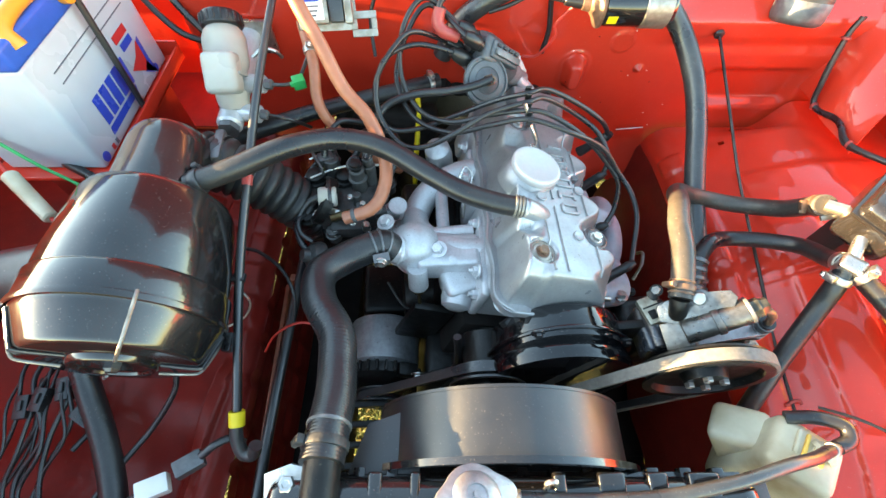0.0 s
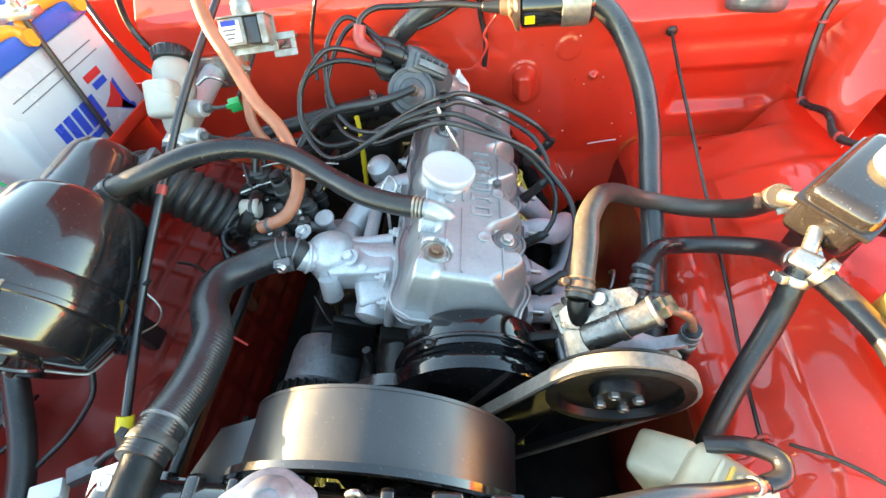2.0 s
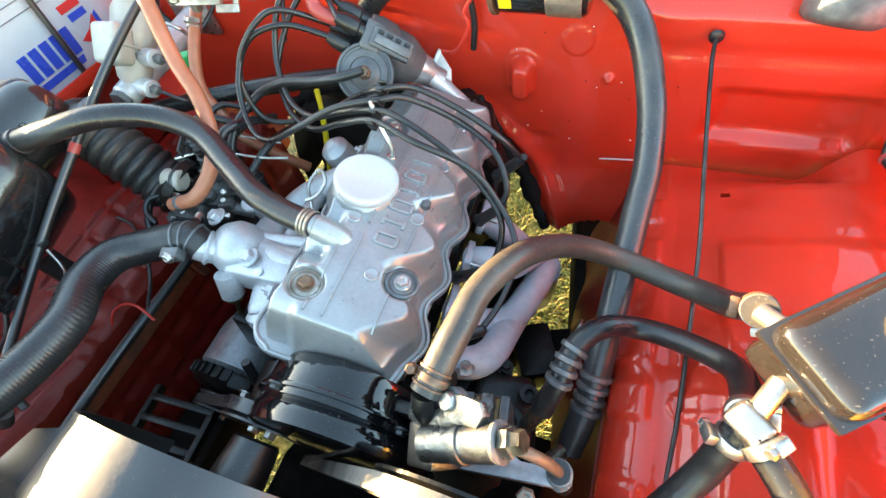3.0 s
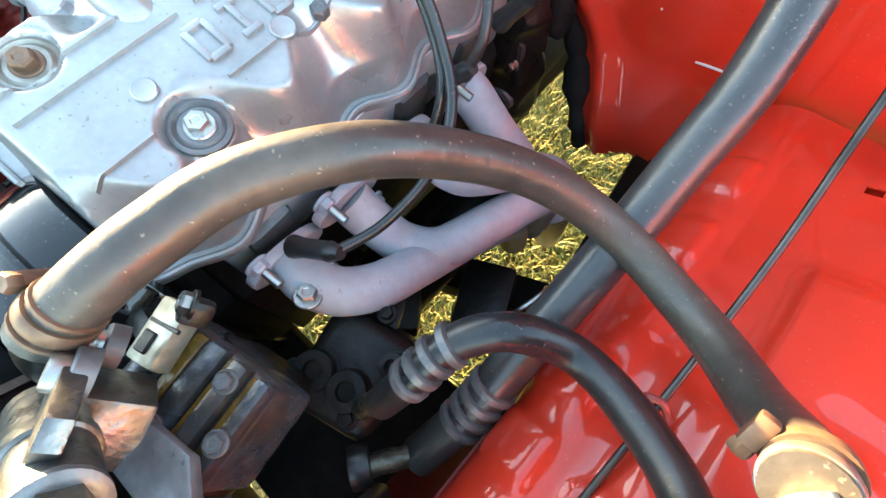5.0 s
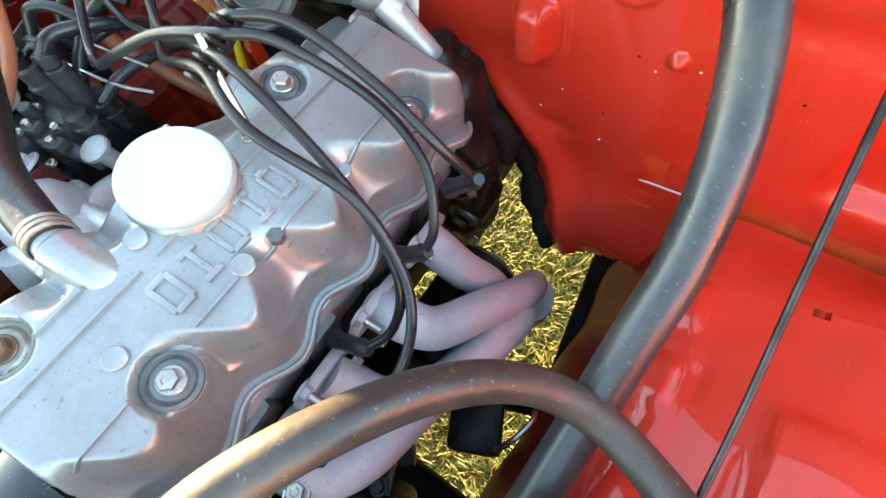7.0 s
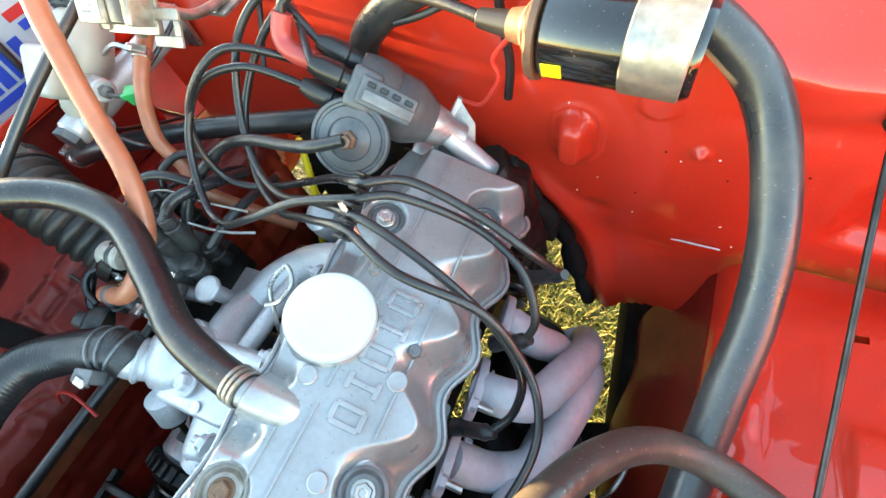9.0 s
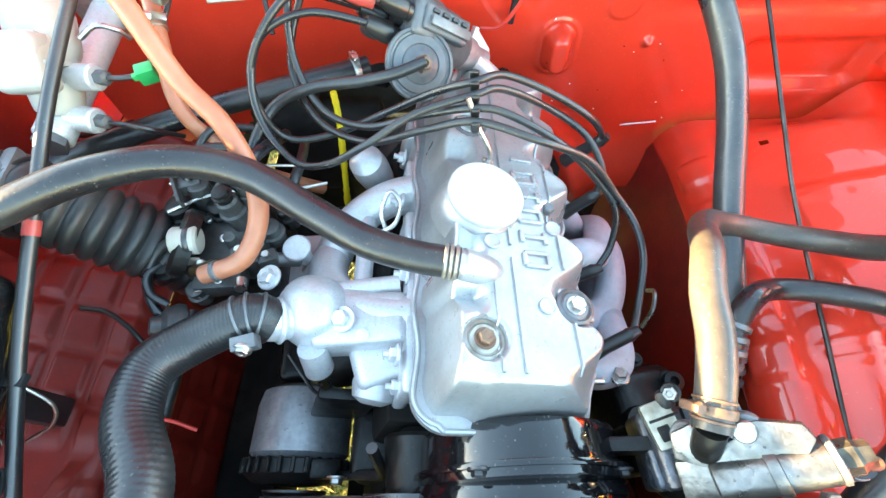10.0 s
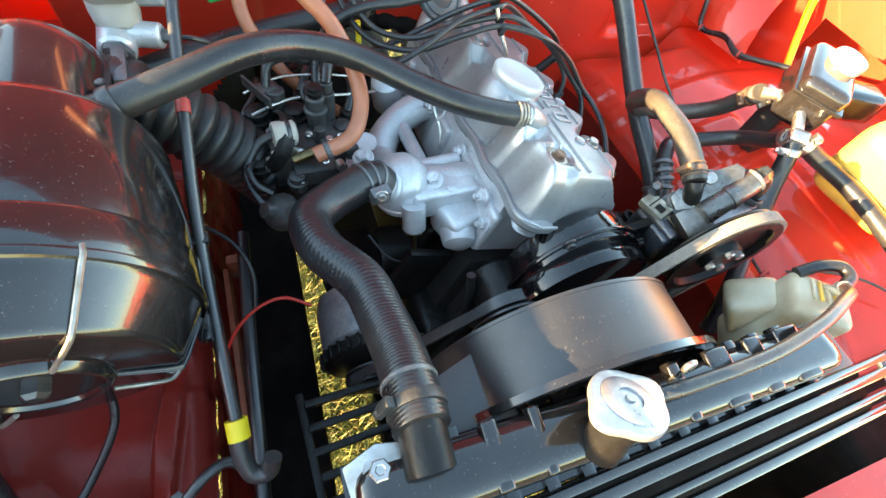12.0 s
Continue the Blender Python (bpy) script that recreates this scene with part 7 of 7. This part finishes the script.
for dx, dz, sx, sz in ((0, 0.0105, 0.032, 0.009), (0, -0.0105, 0.032, 0.009), (-0.0125, 0, 0.007, 0.012), (0.0125, 0, 0.007, 0.012)):
    block((sx, 0.003, sz), RB0 @ pose(0.048 + dx, 0.012, -0.018 + dz), 0.0006, 1, tab)
part("bracket_tab", tab, AGED, reg, "zinc tab with a square hole")
part("wall_foot", block((0.03, 0.05, 0.004), pose(-0.050, 0.738, 1.030), 0.001), AGED, reg)
conn = thing("wire_connector", (-0.101, 0.608, 1.001), "bright green plastic wire connector", "connector")
part("connector_shell", block((0.017, 0.014, 0.016), pose(-0.101, 0.612, 1.001, 10, 0, 25), 0.002), GREEN, conn)
part("connector_tongue", block((0.008, 0.005, 0.006), pose(-0.107, 0.605, 1.003, 10, 0, 25), 0.001), GREEN, conn)
hose_thing("connector_wire", [(-0.098, 0.618, 1.006), (-0.090, 0.640, 1.018), (-0.085, 0.668, 1.028), (-0.082, 0.700, 1.040)], 0.0026, PLASTIC, "twisted dark wires to the relay", "wire", 8)
rodl = thing("bonnet_stay", (-0.132, 0.194, 0.850), "black steel rod with red and yellow tape bands", "rod")
RA, RB = V(-0.115, 0.736, 1.113), V(-0.1322, 0.1939, 0.8758)
part("stay_rod", sweep(bmesh.new(), spline([RA, (-0.1266, 0.5578, 1.0505), (-0.1329, 0.4393, 0.9969), (-0.1369, 0.3368, 0.9469), RB], 6), 0.0052, 12), BLACKSATIN, rodl)
part("tape_band", rod((-0.1327, 0.4440, 0.9991), (-0.1332, 0.4330, 0.9939), 0.0060, 14), REDTAPE, rodl, "red tape band")
part("tape_band", rod((-0.1325, 0.2010, 0.8795), (-0.1320, 0.1865, 0.8720), 0.0088, 16), YELLOWTAPE, rodl, "yellow tape band")
part("rod_clip", block((0.014, 0.010, 0.006), pose(-0.1369, 0.335, 0.9460), 0.001), PLASTIC, rodl)
part("rod_foot", hose([RB, (-0.1335, 0.176, 0.862), (-0.128, 0.162, 0.850), (-0.116, 0.160, 0.850), (-0.110, 0.168, 0.862)], 0.0075, 12, 5), RUBBERGREY, rodl)
cab = thing("bonnet_cable", (0.529, 0.745, 0.992), "thin dark steel cable rod along the wing", "cable")
part("cable_rod", hose([(0.5345, 0.7560, 0.9900), (0.5345, 0.7112, 0.9735), (0.5472, 0.6158, 0.9185), (0.5574, 0.5374, 0.8750), (0.5575, 0.3901, 0.8368), (0.5516, 0.3046, 0.8225), (0.5466, 0.2154, 0.8150)], 0.0023, 10, 5), AGEDDARK, cab)
part("grommet", lathe([(0.004, 0), (0.008, 0.0015), (0.007, 0.005), (0.003, 0.007)], aim((0.5345, 0.752, 0.988), (0, -1, -0.1)), 18), RUBBER, cab)
for t in ((0.556, 0.452, 0.851), (0.546, 0.222, 0.820)):
    part("cable_clip", hose([V(*t) + V(-0.008, 0, -0.004), V(*t) + V(-0.004, 0.003, 0.004), V(*t) + V(0.004, 0.004, 0.004), V(*t) + V(0.012, 0.0, -0.003)], 0.0022, 8, 4), REDTAPE, cab)
wip = thing("wiper_motor", (0.57, 0.735, 1.06), "dark brown wiper motor with a chrome end", "wiper motor")
WM = aim((0.634, 0.745, 1.012), (0.10, 0.35, 0.93))
part("motor_can", lathe([(0.034, 0.022), (0.0365, 0.024), (0.0365, 0.085), (0.030, 0.094), (0.010, 0.095)], WM, 36), AGEDDARK, wip)
part("motor_end", lathe([(0.014, -0.004), (0.030, -0.003), (0.0355, 0.001), (0.0372, 0.006), (0.0372, 0.028), (0.0362, 0.030)], WM, 36), GREYMETAL, wip, "chrome cupped end")
part("motor_foot", block((0.05, 0.05, 0.05), pose(0.648, 0.800, 1.090), 0.004), BLACKSATIN, wip)


def harness(name, pts, r, label, mat=RUBBER, wraps=()):
    h = thing(name, pts[0], label, "wiring")
    part("loom", hose(pts, r, 10, 7), mat, h)
    if wraps and r < 0.008:
        part("strand", hose([V(*p) + V(r * 0.9 * math.cos(k * 2.1), 0, r * 0.9 * math.sin(k * 2.1)) for k, p in enumerate(pts)], r * 0.55, 8, 7), mat, h)
    for k in wraps:
        a, b = Vector(pts[k]), Vector(pts[min(k + 1, len(pts) - 1)])
        part("tie", lathe([(r, -0.0025), (r * 1.5, -0.0015), (r * 1.5, 0.0015), (r, 0.0025)], aim(a, b - a), 12), REDTAPE, h)
    return h


harness("wiring_loom", [(0.735, 0.745, 1.02), (0.728, 0.738, 0.990), (0.726, 0.715, 0.930), (0.729, 0.696, 0.893), (0.737, 0.645, 0.905), (0.729, 0.594, 0.905), (0.752, 0.53, 0.925), (0.80, 0.46, 0.945)], 0.0046, "black taped wiring loom along the wing", RUBBER, (1, 3, 5))
harness("wiring_loom", [(0.300, 0.745, 1.12), (0.235, 0.745, 1.108), (0.175, 0.748, 1.104), (0.120, 0.745, 1.115), (0.06, 0.75, 1.13)], 0.010, "thick black taped wiring loom on the cowl edge", RUBBER, (1, 3))
harness("wire_bundle", [(0.250, 0.740, 1.075), (0.225, 0.735, 1.058), (0.195, 0.728, 1.045), (0.165, 0.726, 1.035)], 0.0032, "thin dark wires hanging by the firewall")
harness("wire_bundle", [(0.262, 0.744, 1.09), (0.256, 0.742, 1.05), (0.262, 0.742, 1.00), (0.258, 0.742, 0.96)], 0.0042, "black wiring drop on the firewall")
harness("wire_bundle", [(0.03, 0.75, 1.11), (0.005, 0.745, 1.06), (-0.01, 0.735, 1.02), (-0.005, 0.700, 0.98)], 0.0028, "thin black cable through a firewall grommet")
harness("battery_cable", [(-0.30, 0.76, 1.12), (-0.31, 0.755, 1.06), (-0.275, 0.740, 1.00), (-0.245, 0.735, 0.965)], 0.0052, "black battery cable on the firewall")
harness("battery_cable", [(-0.40, 0.80, 1.10), (-0.345, 0.745, 1.055), (-0.300, 0.720, 1.010), (-0.265, 0.725, 0.985)], 0.0045, "black battery cable beside the white battery")
harness("battery_cable", [(-0.50, 0.50, 1.06), (-0.455, 0.520, 0.985), (-0.400, 0.500, 0.955), (-0.345, 0.470, 0.945), (-0.31, 0.44, 0.90)], 0.0062, "thick black cable in front of the battery", RUBBER, ())
gauge = thing("inline_fuse_holder", (-0.40, 0.44, 0.96), "dirty white plastic inline fuse holder on a red wire", "fuse holder")
part("holder_tube", rod((-0.432, 0.455, 0.985), (-0.372, 0.405, 0.965), 0.0095, 16, None, 0.0085, 0.002), WHITEPLASTIC, gauge)
part("wire", hose([(-0.372, 0.405, 0.965), (-0.355, 0.392, 0.958), (-0.345, 0.40, 0.93), (-0.35, 0.42, 0.89)], 0.0024, 8, 5), WIRERED, gauge)
part("wire", hose([(-0.432, 0.455, 0.985), (-0.452, 0.475, 1.00), (-0.462, 0.490, 1.02)], 0.0026, 8, 5), WIRERED, gauge)
harness("wire_bundle", [(-0.450, 0.490, 1.01), (-0.415, 0.480, 0.975), (-0.375, 0.470, 0.940), (-0.350, 0.445, 0.915)], 0.0022, "thin green wire in front of the battery", GREEN)
sticker = thing("paper_label", (0.03, 0.80, 1.115), "white paper label on the cowl", "label")
part("label_sheet", block((0.075, 0.045, 0.0008), pose(0.03, 0.815, 1.1137), 0.0002, 1), PAPER, sticker)
pin = thing("yellow_cable", (0.80, 0.55, 0.95), "yellow plastic cable through the inner wing", "cable")
part("cable", hose([(0.835, 0.62, 1.01), (0.812, 0.590, 0.975), (0.797, 0.565, 0.945), (0.785, 0.54, 0.915)], 0.006, 12, 6), YELLOWTAPE, pin)
dip = thing("dipstick_loop", (0.06, 0.64, 0.88), "yellow-wrapped dipstick tube behind the carburettor", "dipstick")
part("tube", hose([(0.05, 0.600, 0.80), (0.055, 0.625, 0.86), (0.06, 0.640, 0.915), (0.06, 0.648, 0.945)], 0.0046, 9, 14, lambda d: 0.75 + 0.5 * abs(noise.noise(V(d * 90, 0.3, 0.7)))), YELLOWTAPE, dip)

# ---- left front corner ----
harness("wire_bundle", [(-0.36, 0.245, 0.80), (-0.350, 0.225, 0.81), (-0.345, 0.20, 0.80), (-0.36, 0.17, 0.80)], 0.0035, "tangled thin black wires lying on red metal")
for k in range(11):
    a = k * 0.9
    x, y = -0.398 + 0.032 * math.sin(a * 1.7), 0.215 + 0.022 * math.cos(a)
    harness("wire_bundle", [(x - 0.008, y + 0.055, 0.830), (x, y + 0.015, 0.838 + 0.006 * math.sin(k)), (x + 0.010 * math.sin(a), y - 0.030, 0.822), (x - 0.012, y - 0.075, 0.806), (x - 0.030 * math.cos(a), y - 0.125, 0.800)], 0.0019 + 0.0006 * (k % 3), "tangled thin black wires lying on red metal")
for p, rz in (((-0.372, 0.236, 0.836), 12), ((-0.392, 0.222, 0.840), -6), ((-0.412, 0.214, 0.836), 8), ((-0.345, 0.205, 0.822), 60)):
    cc = thing("wire_connector", p, "black plastic wire connector beside tangled wires", "connector")
    part("connector_shell", block((0.016, 0.028, 0.014), pose(*p, 10, 0, rz), 0.002), PLASTIC, cc)
    part("connector_latch", block((0.006, 0.012, 0.004), pose(p[0], p[1], p[2] + 0.008, 10, 0, rz), 0.001), PLASTIC, cc)
harness("brake_line", [(-0.232, 0.262, 0.86), (-0.236, 0.235, 0.835), (-0.262, 0.195, 0.812), (-0.292, 0.150, 0.805), (-0.32, 0.10, 0.80)], 0.0036, "thin black cable dropping from the air cleaner")
whc = thing("white_connector", (-0.208, 0.125, 0.82), "pair of white plastic connector blocks on wires", "connector")
part("connector_shell", block((0.034, 0.022, 0.018), pose(-0.233, 0.128, 0.822, 0, 10, 25), 0.003), PAPER, whc)
part("connector_shell", block((0.032, 0.020, 0.016), pose(-0.196, 0.152, 0.828, 0, 10, 35), 0.003), GREYMETAL, whc)
part("lead_wire", hose([(-0.183, 0.160, 0.832), (-0.168, 0.172, 0.836), (-0.152, 0.180, 0.832), (-0.140, 0.176, 0.822)], 0.0048, 10, 5), RUBBERGREY, whc)
part("lead_wire", hose([(-0.250, 0.120, 0.82), (-0.28, 0.105, 0.81), (-0.31, 0.08, 0.80)], 0.0040, 10, 5), RUBBERGREY, whc)
steer = thing("brown_bar", (-0.118, 0.30, 0.72), "rusty brown painted steel bar beside the engine", "bar")
part("bar", block((0.007, 0.26, 0.026), pose(-0.150, 0.300, 0.738, -2, 0, 3), 0.003), BROWN, steer)
part("bar_end", block((0.016, 0.014, 0.040), pose(-0.146, 0.438, 0.735), 0.004), BROWN, steer)
ladder = thing("slotted_bracket", (-0.06, 0.16, 0.66), "black slotted steel bracket low beside the radiator", "bracket")
for k in range(5):
    part("cross_slat", block((0.105, 0.009, 0.010), pose(-0.035, 0.135 + 0.027 * k, 0.700 + 0.004 * k, 0, 3, 4), 0.002), GREASE, ladder)
for x in (-0.088, 0.016):
    part("side_bar", block((0.009, 0.135, 0.014), pose(x, 0.189, 0.708, 0, 0, 4), 0.002), GREASE, ladder)
lines = thing("fuel_line", (-0.13, 0.30, 0.78), "black steel line running along the chassis", "pipe")
part("tube", hose([(-0.128, 0.46, 0.775), (-0.130, 0.38, 0.772), (-0.132, 0.30, 0.770), (-0.134, 0.20, 0.765), (-0.136, 0.10, 0.755)], 0.0075, 12, 5), BLACKSATIN, lines)
harness("wire_bundle", [(-0.150, 0.335, 0.928), (-0.138, 0.325, 0.905), (-0.145, 0.312, 0.890), (-0.165, 0.300, 0.885)], 0.0016, "thin grey wire tied to the rod", STEEL)
harness("wire_bundle", [(-0.152, 0.300, 0.790), (-0.135, 0.312, 0.815), (-0.110, 0.322, 0.832), (-0.085, 0.325, 0.835), (-0.06, 0.318, 0.82)], 0.0018, "thin red wire along the chassis rail", WIRERED)
harness("wire_bundle", [(-0.195, 0.43, 0.86), (-0.165, 0.425, 0.855), (-0.130, 0.400, 0.845), (-0.115, 0.37, 0.82), (-0.12, 0.34, 0.79)], 0.0026, "black wire beside the air cleaner", RUBBER)
harness("wire_bundle", [(0.560, 0.215, 0.838), (0.585, 0.195, 0.862), (0.610, 0.165, 0.880), (0.64, 0.12, 0.885)], 0.0018, "thin brown wire on the red wing", RUBBERBROWN)
harness("wire_bundle", [(0.535, 0.21, 0.835), (0.520, 0.20, 0.83), (0.50, 0.195, 0.825), (0.49, 0.18, 0.81)], 0.0028, "dark red taped wires on the wing edge", REDTAPE)
